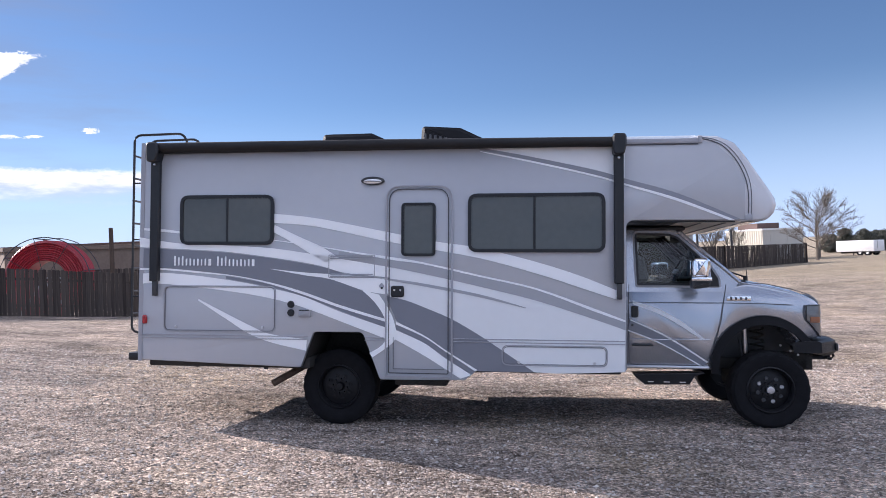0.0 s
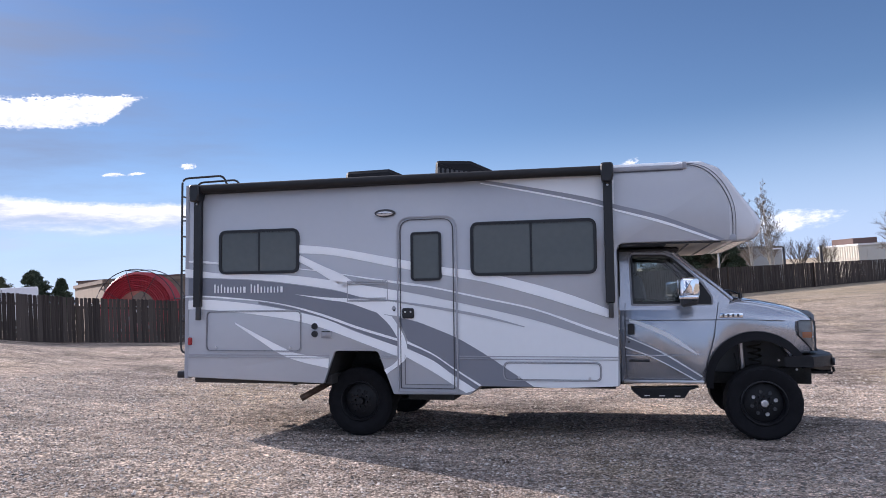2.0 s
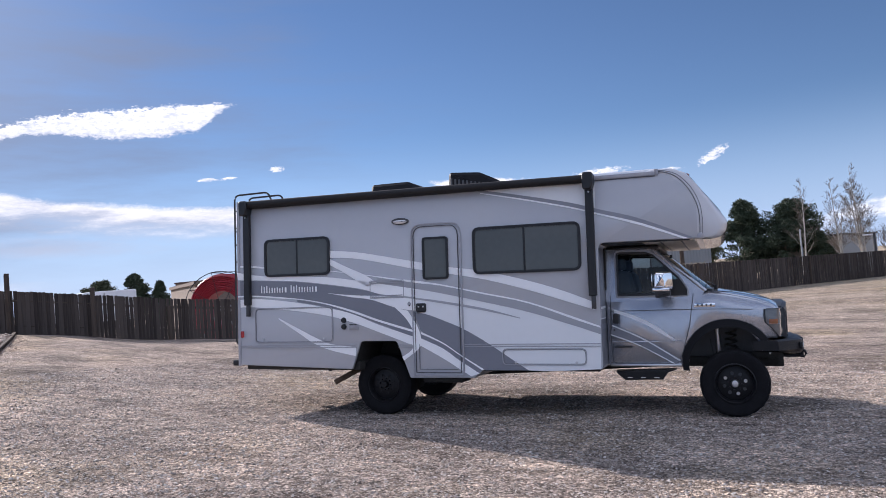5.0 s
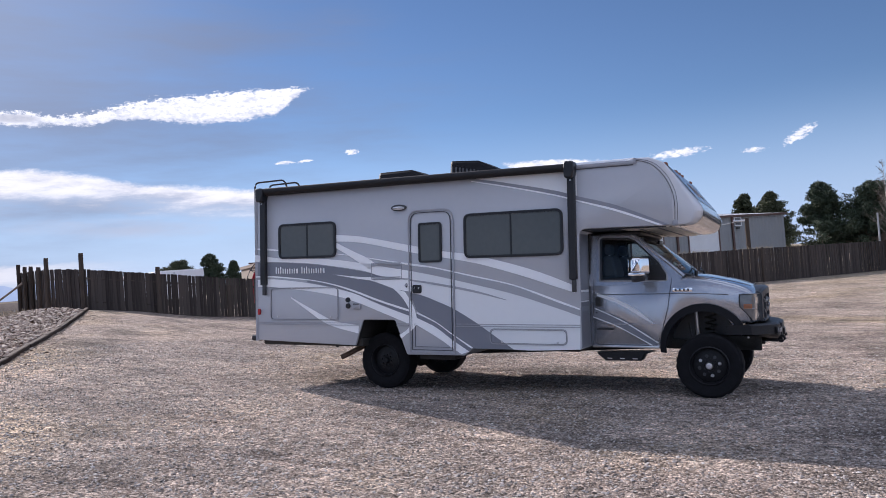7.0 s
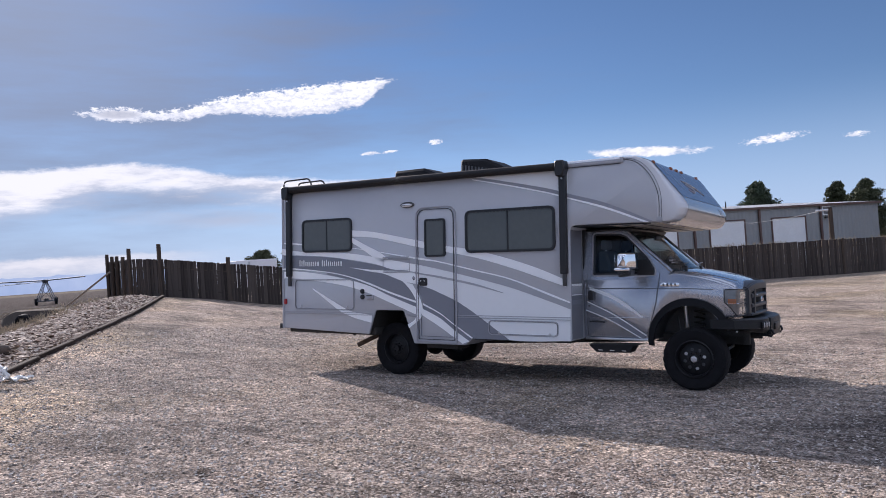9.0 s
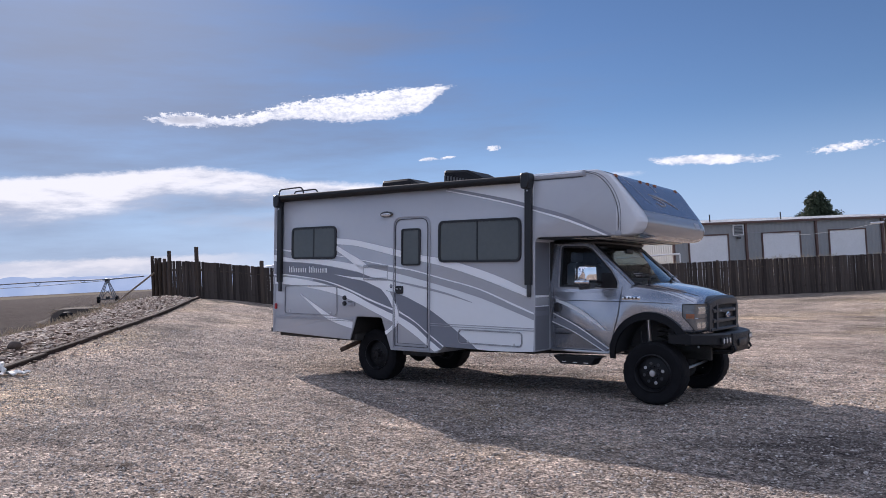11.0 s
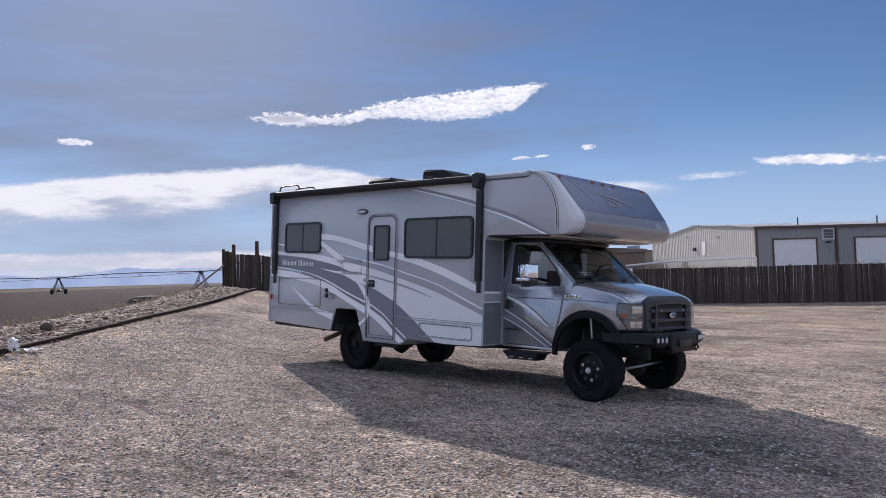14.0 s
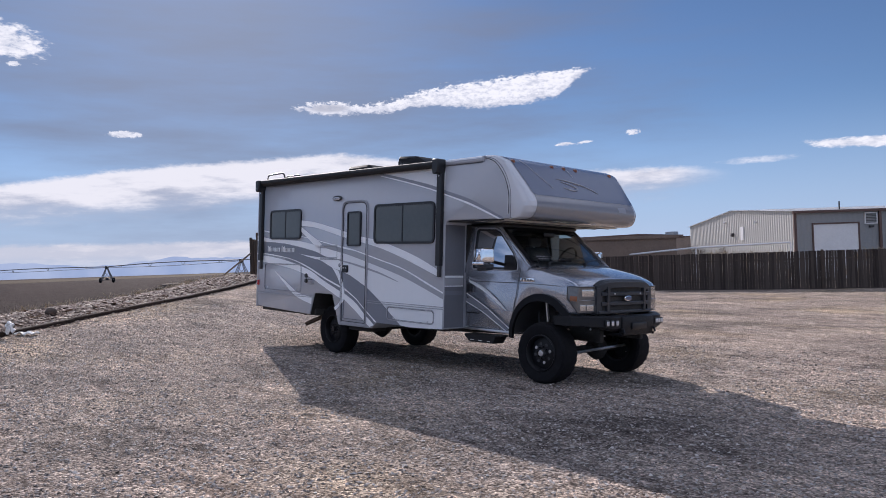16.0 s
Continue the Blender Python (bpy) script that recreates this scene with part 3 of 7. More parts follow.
M_PEBBLE = stone_material("crushed_gravel_stones", [(0.0, (0.10, 0.084, 0.074)), (0.35, (0.30, 0.26, 0.235)), (0.75, (0.45, 0.40, 0.36)), (1.0, (0.68, 0.62, 0.565))], 1.42)

# ---- ground ----
def lot(x, y):
    """Height of the gravel lot before the land about it takes over."""
    near = 0.085 - 0.031 * x - 0.035 * y
    near += 0.95 * math.exp(-((x + 24) ** 2 + (y - 18) ** 2) / 72)
    along, s = (Vector((x, y)) - KERB_A).dot(KERB_D), beyond_kerb(x, y)
    near += 0.36 * smooth01(9, 26, along) * (1 - 0.62 * smooth01(27, 37, along)) * math.exp(-(s / 3.6) ** 2)
    near -= 0.17 * math.exp(-((x + 18.4) ** 2 + (y - 20.9) ** 2) / 6.0)
    near -= 0.05 * math.exp(-((x + 2.1) ** 2 + (y - 8.4) ** 2) / 2.2)
    far = -0.2 - 0.0125 * max(0.0, min(y, 110.0))
    w = smooth01(20, 42, math.hypot(x, y - 8))
    return near * (1 - w) + far * w


KERB_A, KERB_B = Vector((6.0, -8.0)), Vector((-19.4, 16.4))
KERB_D = (KERB_B - KERB_A).normalized()
KERB_N = Vector((-KERB_D.y, KERB_D.x))
if KERB_N.x > 0:
    KERB_N = -KERB_N


def beyond_kerb(x, y):
    """Distance beyond the timber edging, towards the field."""
    return (Vector((x, y)) - KERB_A).dot(KERB_N)


def land(x, y):
    h = lot(x, y)
    s = beyond_kerb(x, y)
    if s > 0:
        bank = h + 0.08 * smooth01(0.20, 0.8, s) - 0.10 * smooth01(1.2, 2.6, s)
        field = -0.35 + 0.8 * smooth01(15, 140, s)
        h = bank + (field - bank) * smooth01(2.2, 7.0, s)
        # a low dirt bank beside the rock bed
        u, v = (x + 20.6) * -0.970 + (y - 13.75) * 0.243, (x + 20.6) * 0.243 + (y - 13.75) * 0.970
        if -3 < u < 14 and -0.4 < v < 6:
            ridge = smooth01(-2.5, 1.0, u) * (1 - smooth01(9.5, 13.0, u)) * smooth01(-0.3, 0.1, v) * (1 - smooth01(1.0, 5.5, v))
            h += max(0.0, 0.88 - 0.0135 * u - h) * ridge
    return h


def steps_out(c, near, step, far, growth):
    out, v = [], 0.0
    while v < far:
        out.append(v)
        v += step if v < near else max(step, (v - near) * growth)
    return sorted({round(c + s * d, 3) for d in out for s in (-1, 1)})


gx, gy = steps_out(-6, 34, 0.5, 4600, 0.3), steps_out(12, 34, 0.5, 4600, 0.3)
nx = len(gx)


def rough_land(x, y):
    near = 1 - smooth01(25, 50, math.hypot(x, y - 8))
    return land(x, y) + near * 0.018 * noise.noise((x * 0.7, y * 0.7, 3.0)) if near else land(x, y)


verts = [(x, y, rough_land(x, y)) for y in gy for x in gx]
faces = [(j * nx + i, j * nx + i + 1, (j + 1) * nx + i + 1, (j + 1) * nx + i) for j in range(len(gy) - 1) for i in range(nx - 1)]
me = bpy.data.meshes.new("ground")
me.from_pydata(verts, [], faces)
me.shade_smooth()
me.materials.append(ground_material())
ground = tagged(new("ground", me), "pale crushed gravel lot running into ploughed field", "ground", kind="structure")


def scattered(name, spots, mat, label, category, flat=0.6):
    """One mesh of many small angular stones; spots: (x, y, z, size)."""
    base = np.array([(1, 0, 0), (0.31, 0.95, 0), (-0.81, 0.59, 0), (-0.81, -0.59, 0), (0.31, -0.95, 0), (0.1, 0.05, 1), (0, 0, -0.6)], float)
    tri = np.array([(0, 1, 5), (1, 2, 5), (2, 3, 5), (3, 4, 5), (4, 0, 5), (1, 0, 6), (2, 1, 6), (3, 2, 6), (4, 3, 6), (0, 4, 6)])
    rng = np.random.default_rng(7)
    n = len(spots)
    sp = np.array(spots)
    v = np.repeat(base[None], n, 0) * rng.uniform(0.7, 1.3, (n, 7, 1))
    v[:, :, 2] *= flat
    v[:, :, 0] *= rng.uniform(0.8, 1.5, (n, 1))
    a = rng.uniform(0, 6.283, n)
    c, s = np.cos(a)[:, None], np.sin(a)[:, None]
    tilt = rng.uniform(-0.5, 0.5, n)[:, None]
    x, y, z = v[:, :, 0], v[:, :, 1], v[:, :, 2]
    z2 = z + x * tilt
    v = np.stack((x * c - y * s, x * s + y * c, z2), 2) * sp[:, 3][:, None, None] + sp[:, None, :3]
    f = (tri[None] + 7 * np.arange(n)[:, None, None]).reshape(-1, 3)
    m = bpy.data.meshes.new(name)
    m.from_pydata(v.reshape(-1, 3).tolist(), [], f.tolist())
    m.materials.append(mat)
    return tagged(new(name, m), label, category, kind="stuff")


rng = random.Random(3)
spots = []
while len(spots) < 85000:
    x, y = rng.uniform(-11, 14), rng.uniform(1.0, 15.0)
    if beyond_kerb(x, y) > -0.2 or rng.random() < (y - 3) / 13:
        continue
    size = 0.006 + (0.012 + 0.001 * max(0.0, y - 5)) * rng.random() ** 2.3
    spots.append((x, y, rough_land(x, y) + size * 0.15, size))
scattered("gravel_stones", spots, M_PEBBLE, "loose angular pale gravel stones on the lot", "gravel")

# ---- motorhome: x forward, y to its left, z up from the ground under its rear wheels ----
rv = new("motorhome")
rv.empty_display_size = 0.3
rv.matrix_world = pose(-0.082, 8.958, -0.253, -2.005, 2.457, 0)
tagged(rv, "silver motorhome with grey and white swoosh graphics, lifted on big tyres", "motorhome")
YN, YF = -1.32, 1.27


def curve_through(pts, n):
    """n + 1 points along a smooth curve through pts."""
    p = [Vector(q) for q in pts]
    if len(p) == 2:
        return [p[0].lerp(p[1], i / n) for i in range(n + 1)]
    out = []
    for i in range(n + 1):
        u = i / n * (len(p) - 1)
        k = min(int(u), len(p) - 2)
        t = u - k
        a, b, c, d = p[max(k - 1, 0)], p[k], p[k + 1], p[min(k + 2, len(p) - 1)]
        out.append(0.5 * ((2 * b) + (c - a) * t + (2 * a - 5 * b + 4 * c - d) * t * t + (3 * b - a - 3 * c + d) * t ** 3))
    return out


def decal(name, mat, top, bottom, y, parent, label="", n=28):
    """A vinyl stripe on a side wall between two smooth edges of (x, z)."""
    bm = bmesh.new()
    a = [bm.verts.new((q.x, y, q.y)) for q in curve_through(top, n)]
    b = [bm.verts.new((q.x, y, q.y)) for q in curve_through(bottom, n)]
    for i in range(n):
        bm.faces.new((a[i], a[i + 1], b[i + 1], b[i]))
    bm.normal_update()
    return part(name, bm, mat, parent, label, smooth=0)


def ring_frame(outline, width, y0, y1, bm=None):
    """A frame along an (x, z) outline, of that width inwards, from y0 to y1."""
    bm = bm or bmesh.new()
    n = len(outline)
    inner = [(p[0] + inward(outline, k)[0] * width, p[1] + inward(outline, k)[1] * width) for k, p in enumerate(outline)]
    lay = [[bm.verts.new((x, y, z)) for x, z in o] for o, y in ((outline, y0), (outline, y1), (inner, y1), (inner, y0))]
    for a, b in zip(lay, lay[1:] + lay[:1]):
        for k in range(n):
            bm.faces.new((a[k], a[(k + 1) % n], b[(k + 1) % n], b[k]))
    return bm


def sheet(outline, y, bm=None):
    bm = bm or bmesh.new()
    bm.faces.new([bm.verts.new((x, y, z)) for x, z in outline])
    return bm


def rect(x0, x1, z0, z1, r=0.0, steps=5):
    o = [(x0, z0), (x1, z0), (x1, z1), (x0, z1)]
    return round_outline(o, r, steps) if r else o


# coach body
BOX = [(-4.32, 0.672), (-2.50, 0.62), (-2.36, 1.0), (-1.83, 1.0), (-1.64, 0.51), (-0.75, 0.52), (-0.61, 0.63), (0.89, 0.635),
       (0.89, 2.17), (2.06, 2.17), (2.06, 2.56), (1.94, 2.79), (1.78, 2.94), (1.60, 2.995), (-4.32, 3.02)]
BOXR = round_outline(BOX, [0.03, 0.03, 0.06, 0.06, 0.03, 0, 0, 0.03, 0.09, 0, 0, 0.1, 0.1, 0.06, 0.12], 5)
body = part("coach_body", slab(BOXR, [(YN, 0.012), (YN + 0.005, 0.0035), (YN + 0.014, 0), (YF - 0.014, 0), (YF - 0.005, 0.0035), (YF, 0.012)]), M_WALL, rv, "silver fibreglass coach wall")
part("rear_corner_moulding", slab(round_outline([(-4.335, 0.66), (-4.29, 0.66), (-4.29, 3.05), (-4.335, 3.05)], 0.015, 3), [(YN - 0.006, 0), (YN + 0.05, 0)]), M_TRIM, rv)
part("roof_membrane", box(-4.24, 1.6, YN + 0.06, YF - 0.06, 3.0, 3.035, 0.012), M_WHITE, rv, "white rubber roof")
for x0, x1 in ((-4.25, -2.42), (-1.60, 0.85)):
    part("floor_skirt", box(x0, x1, YN + 0.08, YF - 0.08, 0.60, 0.72, 0.02), M_UNDER, rv)
# cab-over cap with its coloured front
CAP = [(1.60, 3.025), (1.79, 3.018), (1.92, 2.95), (2.02, 2.815), (2.12, 2.68), (2.28, 2.48), (2.345, 2.39), (2.358, 2.33), (2.335, 2.25), (2.27, 2.19), (2.18, 2.166), (1.9, 2.163), (1.5, 2.175), (1.5, 3.0)]
CAPR = round_outline(CAP, [0.02, 0.06, 0.1, 0, 0, 0, 0.05, 0.05, 0.05, 0.05, 0.05, 0, 0, 0], 4)


def cap_round(x, y, z):
    """The corners of the cap curve back to the coach sides."""
    e = max(0.0, (abs(y + 0.025) - 1.13) / 0.17)
    return (x + 0.042 * smooth01(1.76, 2.0, x) - 0.017 * smooth01(2.2, 2.36, x) - max(0.0, x - 2.0) * 0.20 * e ** 2.0, y, z)


part("cab_over_cap", slab(CAPR, [(YN + 0.002, 0.03), (YN + 0.010, 0.010), (YN + 0.03, 0), (YN + 0.1, 0), (YN + 0.18, 0), (YN + 0.28, 0), (-0.5, 0), (0.5, 0), (YF - 0.28, 0), (YF - 0.18, 0), (YF - 0.1, 0), (YF - 0.03, 0), (YF - 0.010, 0.010), (YF - 0.002, 0.03)], cap_round), M_CAP, rv, "moulded light silver cap")


def cap_strip(name, prof, y0, y1, mat, lift, label=""):
    """A strip on the cap's front that follows its profile from edge y0 to edge y1 (each with its own slant)."""
    bm = bmesh.new()
    rows = []
    for k, (x, z) in enumerate(prof):
        a, b = prof[max(k - 1, 0)], prof[min(k + 1, len(prof) - 1)]
        nrm = Vector((-(b[1] - a[1]), b[0] - a[0])).normalized()
        nrm = nrm if nrm.x > 0 else -nrm
        t = k / (len(prof) - 1)
        ya, yb = y0[0] + (y0[1] - y0[0]) * t, y1[0] + (y1[1] - y1[0]) * t
        row = []
        for i in range(25):
            y = ya + (yb - ya) * i / 24
            row.append(bm.verts.new(cap_round(x + nrm.x * lift, y, z + nrm.y * lift)))
        rows.append(row)
    for a, b in zip(rows, rows[1:]):
        for i in range(24):
            bm.faces.new((a[i], a[i + 1], b[i + 1], b[i]))
    return part(name, bm, mat, rv, label, smooth=60)


SLOPE = [(1.90, 2.962), (1.96, 2.90), (2.02, 2.817), (2.07, 2.75), (2.12, 2.682), (2.18, 2.607), (2.25, 2.519), (2.28, 2.482)]
cap_strip("front_graphic", [(1.70, 3.022), (1.76, 3.018), (1.81, 3.004), (1.86, 2.984)] + SLOPE, (-1.235, -1.10), (1.20, 1.20), M_SLATE, 0.005, "dark slate front graphic with the sky's blue put into it")
NOSE = [(2.28, 2.478), (2.32, 2.424), (2.343, 2.388), (2.353, 2.35), (2.354, 2.325), (2.345, 2.28), (2.325, 2.24), (2.295, 2.208), (2.25, 2.183), (2.18, 2.167), (2.06, 2.164)]
# below the crease the mirrored ground is painted on as taupe
cap_strip("nose_reflection", NOSE, (-1.10, -1.16), (1.20, 1.20), M_TAUPE, 0.004, "lower front with the ground's reflection painted in taupe")
for ya, yb, z0, z1 in ((-0.98, -0.62, 0.05, 0.7), (-0.08, 0.02, 0.05, 0.32)):
    seg = [SLOPE[int(round(z0 * 7)) + i] for i in range(int(round(z1 * 7)) - int(round(z0 * 7)) + 1)]
    cap_strip("pinstripe", seg, (ya, yb), (ya + 0.022, yb + 0.022), M_TRIM, 0.009)
for arc in ([(-0.42, 0.42), (-0.2, 0.45), (0.0, 0.5), (0.2, 0.58), (0.42, 0.72)], [(-0.36, 0.66), (-0.2, 0.72), (-0.05, 0.68), (-0.12, 0.58), (-0.34, 0.5)]):
    pts = []
    for q in curve_through(arc, 14):
        t = q.y * (len(SLOPE) - 1)
        k = min(int(t), len(SLOPE) - 2)
        x = SLOPE[k][0] + (SLOPE[k + 1][0] - SLOPE[k][0]) * (t - k)
        z = SLOPE[k][1] + (SLOPE[k + 1][1] - SLOPE[k][1]) * (t - k)
        pts.append(cap_round(x + 0.006, q.x, z + 0.006))
    part("bird_swoosh", tube(pts, [0.004 + 0.010 * math.sin(math.pi * i / 14) for i in range(15)], 6), M_TRIM, rv)
for y in (-1.13, -0.32, -0.05, 0.22, 1.07):
    part("clearance_lamp", turned([(0.0, -0.02), (0.034, -0.012), (0.031, 0.016), (0.02, 0.028), (0.0, 0.032)], 16, "x", (1.957, y, 2.932), closed=False), M_CLEARANCE, rv, "amber clearance lamp")
cap_strip("maker_emblem", NOSE[1:4], (0.72, 0.73), (0.92, 0.91), M_TRIM, 0.007, "plain pale emblem on the taupe band")
# dark seam where the cap meets the wall
SEAM = [(2.075, 2.175), (2.08, 2.30), (2.08, 2.42), (2.06, 2.56), (2.0, 2.71), (1.92, 2.83), (1.82, 2.925), (1.70, 2.975), (1.60, 2.99)]
part("cap_seam", tube([(q.x, YN - 0.005, q.y) for q in curve_through(SEAM, 24)], 0.0045, 6), M_GROOVE, rv)
part("cap_seam_trim", tube([(q.x + 0.030, YN - 0.001, q.y + 0.012) for q in curve_through(SEAM, 24)], 0.0035, 6), M_GREYSEAM, rv)
part("seam_cap", slab(round_outline([(2.045, 2.165), (2.115, 2.165), (2.115, 2.215), (2.08, 2.235), (2.045, 2.215)], 0.01, 2), [(YN + 0.01, 0), (YN - 0.012, 0), (YN - 0.016, 0.006)]), M_TRIM, rv)
part("roof_edge_rail", box(0.86, 1.60, YN - 0.012, YN + 0.03, 2.945, 2.995, 0.008), M_TRIM, rv)
part("rail_seam", box(0.86, 1.60, YN - 0.009, YN + 0.002, 2.932, 2.942), M_GROOVE, rv)
part("rail_end_cap", box(1.595, 1.64, YN - 0.016, YN + 0.03, 2.945, 3.02, 0.008), M_TRIM, rv)
# black sheet stands for the shade in the gap under the bunk
part("cab_over_shade", box(0.905, 1.96, YN + 0.03, YF - 0.03, 2.150, 2.166, 0.004), M_BLACK, rv, "black sheet painted in for the shade over the cab roof")
part("cab_over_floor", box(1.41, 2.02, YN + 0.05, YF - 0.05, 2.148, 2.166, 0.004), M_BEIGE, rv, "beige underside of the bunk")
for x in (1.62, 1.86):
    part("underside_seam", box(x, x + 0.02, YN + 0.06, YF - 0.06, 2.140, 2.147), M_GREYPL, rv)

# graphics
STRIPES = [
    ("upper", M_WHITE, 1, [(-2.82, 2.26), (-2.34, 2.21), (-1.57, 2.06), (-1.06, 1.96), (-0.7, 1.91), (-0.41, 1.85), (0.05, 1.73), (0.45, 1.6), (0.82, 1.45)],
     [(-2.81, 2.16), (-2.34, 2.12), (-1.57, 1.96), (-1.06, 1.87), (-0.53, 1.77), (0.05, 1.61), (0.45, 1.48), (0.82, 1.36)]),
    ("diagonal", M_WHITE, 2, [(-2.8, 2.14), (-2.52, 2.01), (-2.27, 1.9), (-2.08, 1.78)],
     [(-2.81, 2.06), (-2.62, 1.96), (-2.4, 1.83), (-2.24, 1.74)]),
    ("sliver", M_WHITE, 1, [(-2.81, 1.98), (-2.57, 1.95)],
     [(-2.81, 1.97), (-2.57, 1.94)]),
    ("thin", M_WHITE, 2, [(-2.3, 1.91), (-1.84, 1.84), (-1.48, 1.79), (-1.18, 1.74), (-0.59, 1.61), (-0.01, 1.48), (0.56, 1.28), (0.88, 1.16)],
     [(-2.3, 1.9), (-1.84, 1.82), (-1.48, 1.76), (-1.18, 1.72), (-0.59, 1.59), (-0.01, 1.46), (0.56, 1.25), (0.88, 1.14)]),
    ("middle", M_WHITE, 2, [(-4.34, 2.01), (-3.86, 1.94), (-3.35, 1.92), (-2.84, 1.89), (-2.4, 1.83), (-2.09, 1.78), (-1.54, 1.69)],
     [(-4.33, 1.9), (-3.86, 1.88), (-3.34, 1.85), (-2.84, 1.79), (-2.33, 1.71), (-2.03, 1.63), (-1.54, 1.58)]),
    ("taper", M_WHITE, 2, [(-2.86, 1.67), (-2.46, 1.63), (-2.09, 1.61), (-1.54, 1.57)],
     [(-2.86, 1.67), (-2.46, 1.6), (-2.18, 1.56), (-1.81, 1.44), (-1.54, 1.4)]),
    ("line", M_WHITE, 2, [(-4.33, 1.67), (-4.05, 1.67), (-3.66, 1.64), (-3.21, 1.59), (-2.83, 1.52), (-2.46, 1.42), (-2.08, 1.29), (-1.56, 1.14)],
     [(-4.33, 1.65), (-4.05, 1.65), (-3.66, 1.62), (-3.21, 1.58), (-2.83, 1.5), (-2.46, 1.39), (-2.08, 1.26), (-1.56, 1.11)]),
    ("lower", M_WHITE, 1, [(-4.33, 1.61), (-4.05, 1.62), (-3.66, 1.59), (-3.21, 1.53), (-2.83, 1.46), (-2.46, 1.37), (-2.08, 1.22), (-1.53, 1.04)],
     [(-4.33, 1.5), (-4.05, 1.5), (-3.34, 1.43), (-2.83, 1.35), (-2.45, 1.25), (-2.08, 1.12), (-1.53, 0.92)]),
    ("line_front", M_WHITE, 2, [(-1.47, 1.12), (-1.17, 0.98), (-0.94, 0.83), (-0.61, 0.63)],
     [(-1.47, 1.09), (-1.17, 0.96), (-0.94, 0.81), (-0.64, 0.62)]),
    ("lower_front", M_WHITE, 1, [(-1.47, 1.03), (-1.17, 0.9), (-0.94, 0.74), (-0.67, 0.58)],
     [(-1.49, 0.94), (-1.17, 0.77), (-0.94, 0.63), (-0.79, 0.54)]),
    ("crescent_low", M_WHITE, 1, [(-3.65, 1.34), (-3.33, 1.185), (-3.02, 1.04), (-2.83, 0.97), (-2.43, 0.92)],
     [(-3.65, 1.32), (-3.33, 1.125), (-3.08, 0.975), (-2.82, 0.88), (-2.44, 0.80)]),
    ("rear_line", M_WHITE, 1, [(-4.34, 2.11), (-4.09, 2.1), (-3.85, 2.07)],
     [(-4.34, 2.09), (-4.09, 2.07), (-3.85, 2.05)]),
    ("top_line", M_WHITE, 1, [(-0.59, 2.9), (-0.01, 2.78), (0.57, 2.64), (0.9, 2.54), (1.4, 2.39), (1.95, 2.17)],
     [(-0.59, 2.89), (-0.01, 2.76), (0.57, 2.62), (0.9, 2.52), (1.4, 2.36), (1.89, 2.17)]),
    ("mid_front", M_MIDGREY, 1, [(-2.09, 1.85), (-1.48, 1.76), (-1.18, 1.72), (-0.59, 1.59), (-0.01, 1.46), (0.56, 1.25), (0.88, 1.14)],
     [(-2.09, 1.78), (-1.54, 1.69), (-1.18, 1.62), (-0.59, 1.49), (-0.01, 1.35), (0.56, 1.17), (0.88, 1.06)]),
    ("needle", M_MIDGREY, 2, [(-1.84, 1.61), (-1.54, 1.57), (-1.18, 1.52), (-0.59, 1.41), (-0.12, 1.28)],
     [(-1.84, 1.6), (-1.54, 1.55), (-1.18, 1.49), (-0.59, 1.38), (-0.12, 1.27)]),
    ("top_dark", M_STRIPE, 1, [(-0.62, 2.94), (-0.01, 2.82), (0.57, 2.69), (0.9, 2.59), (1.4, 2.44), (2.0, 2.18)],
     [(-0.62, 2.92), (-0.01, 2.78), (0.57, 2.64), (0.9, 2.54), (1.4, 2.39), (1.95, 2.17)]),
    ("band", M_DARKGREY, 1, [(-4.33, 1.89), (-3.86, 1.87), (-3.34, 1.84), (-2.84, 1.78), (-2.33, 1.7), (-2.03, 1.62), (-1.72, 1.47)],
     [(-4.33, 1.68), (-3.66, 1.64), (-3.21, 1.59), (-2.83, 1.52), (-2.46, 1.42), (-2.08, 1.29), (-1.58, 1.13)]),
    ("band_under", M_DARKGREY, 1, [(-3.34, 1.59), (-2.83, 1.5), (-2.46, 1.39), (-2.08, 1.26), (-1.56, 1.11)],
     [(-3.34, 1.56), (-2.83, 1.47), (-2.46, 1.37), (-2.08, 1.23), (-1.56, 1.05)]),
    ("front_swoosh", M_DARKGREY, 1, [(-1.59, 1.39), (-1.36, 1.34), (-1.12, 1.25), (-0.88, 1.15), (-0.58, 0.98), (-0.29, 0.79), (-0.03, 0.62)],
     [(-1.49, 1.19), (-1.44, 1.11), (-1.17, 0.97), (-1.03, 0.89), (-0.88, 0.78), (-0.73, 0.69), (-0.61, 0.62)]),
    ("front_under", M_DARKGREY, 1, [(-1.47, 1.09), (-1.17, 0.96), (-0.94, 0.81), (-0.64, 0.62)],
     [(-1.47, 1.04), (-1.17, 0.9), (-0.94, 0.75), (-0.68, 0.58)]),
    ("panel", M_LIGHT, 0, [(-1.54, 1.69), (-1.18, 1.62), (-0.59, 1.49), (-0.01, 1.35), (0.56, 1.17), (0.88, 1.06)],
     [(-1.54, 1.37), (-1.36, 1.34), (-1.12, 1.25), (-0.88, 1.15), (-0.58, 0.98), (-0.29, 0.79), (-0.03, 0.62), (0.87, 0.64)]),
    ("shoulder", M_LIGHT, 0, [(-0.62, 2.97), (-0.01, 2.98), (0.88, 2.99)],
     [(-0.62, 2.94), (-0.01, 2.82), (0.88, 2.59)]),
]
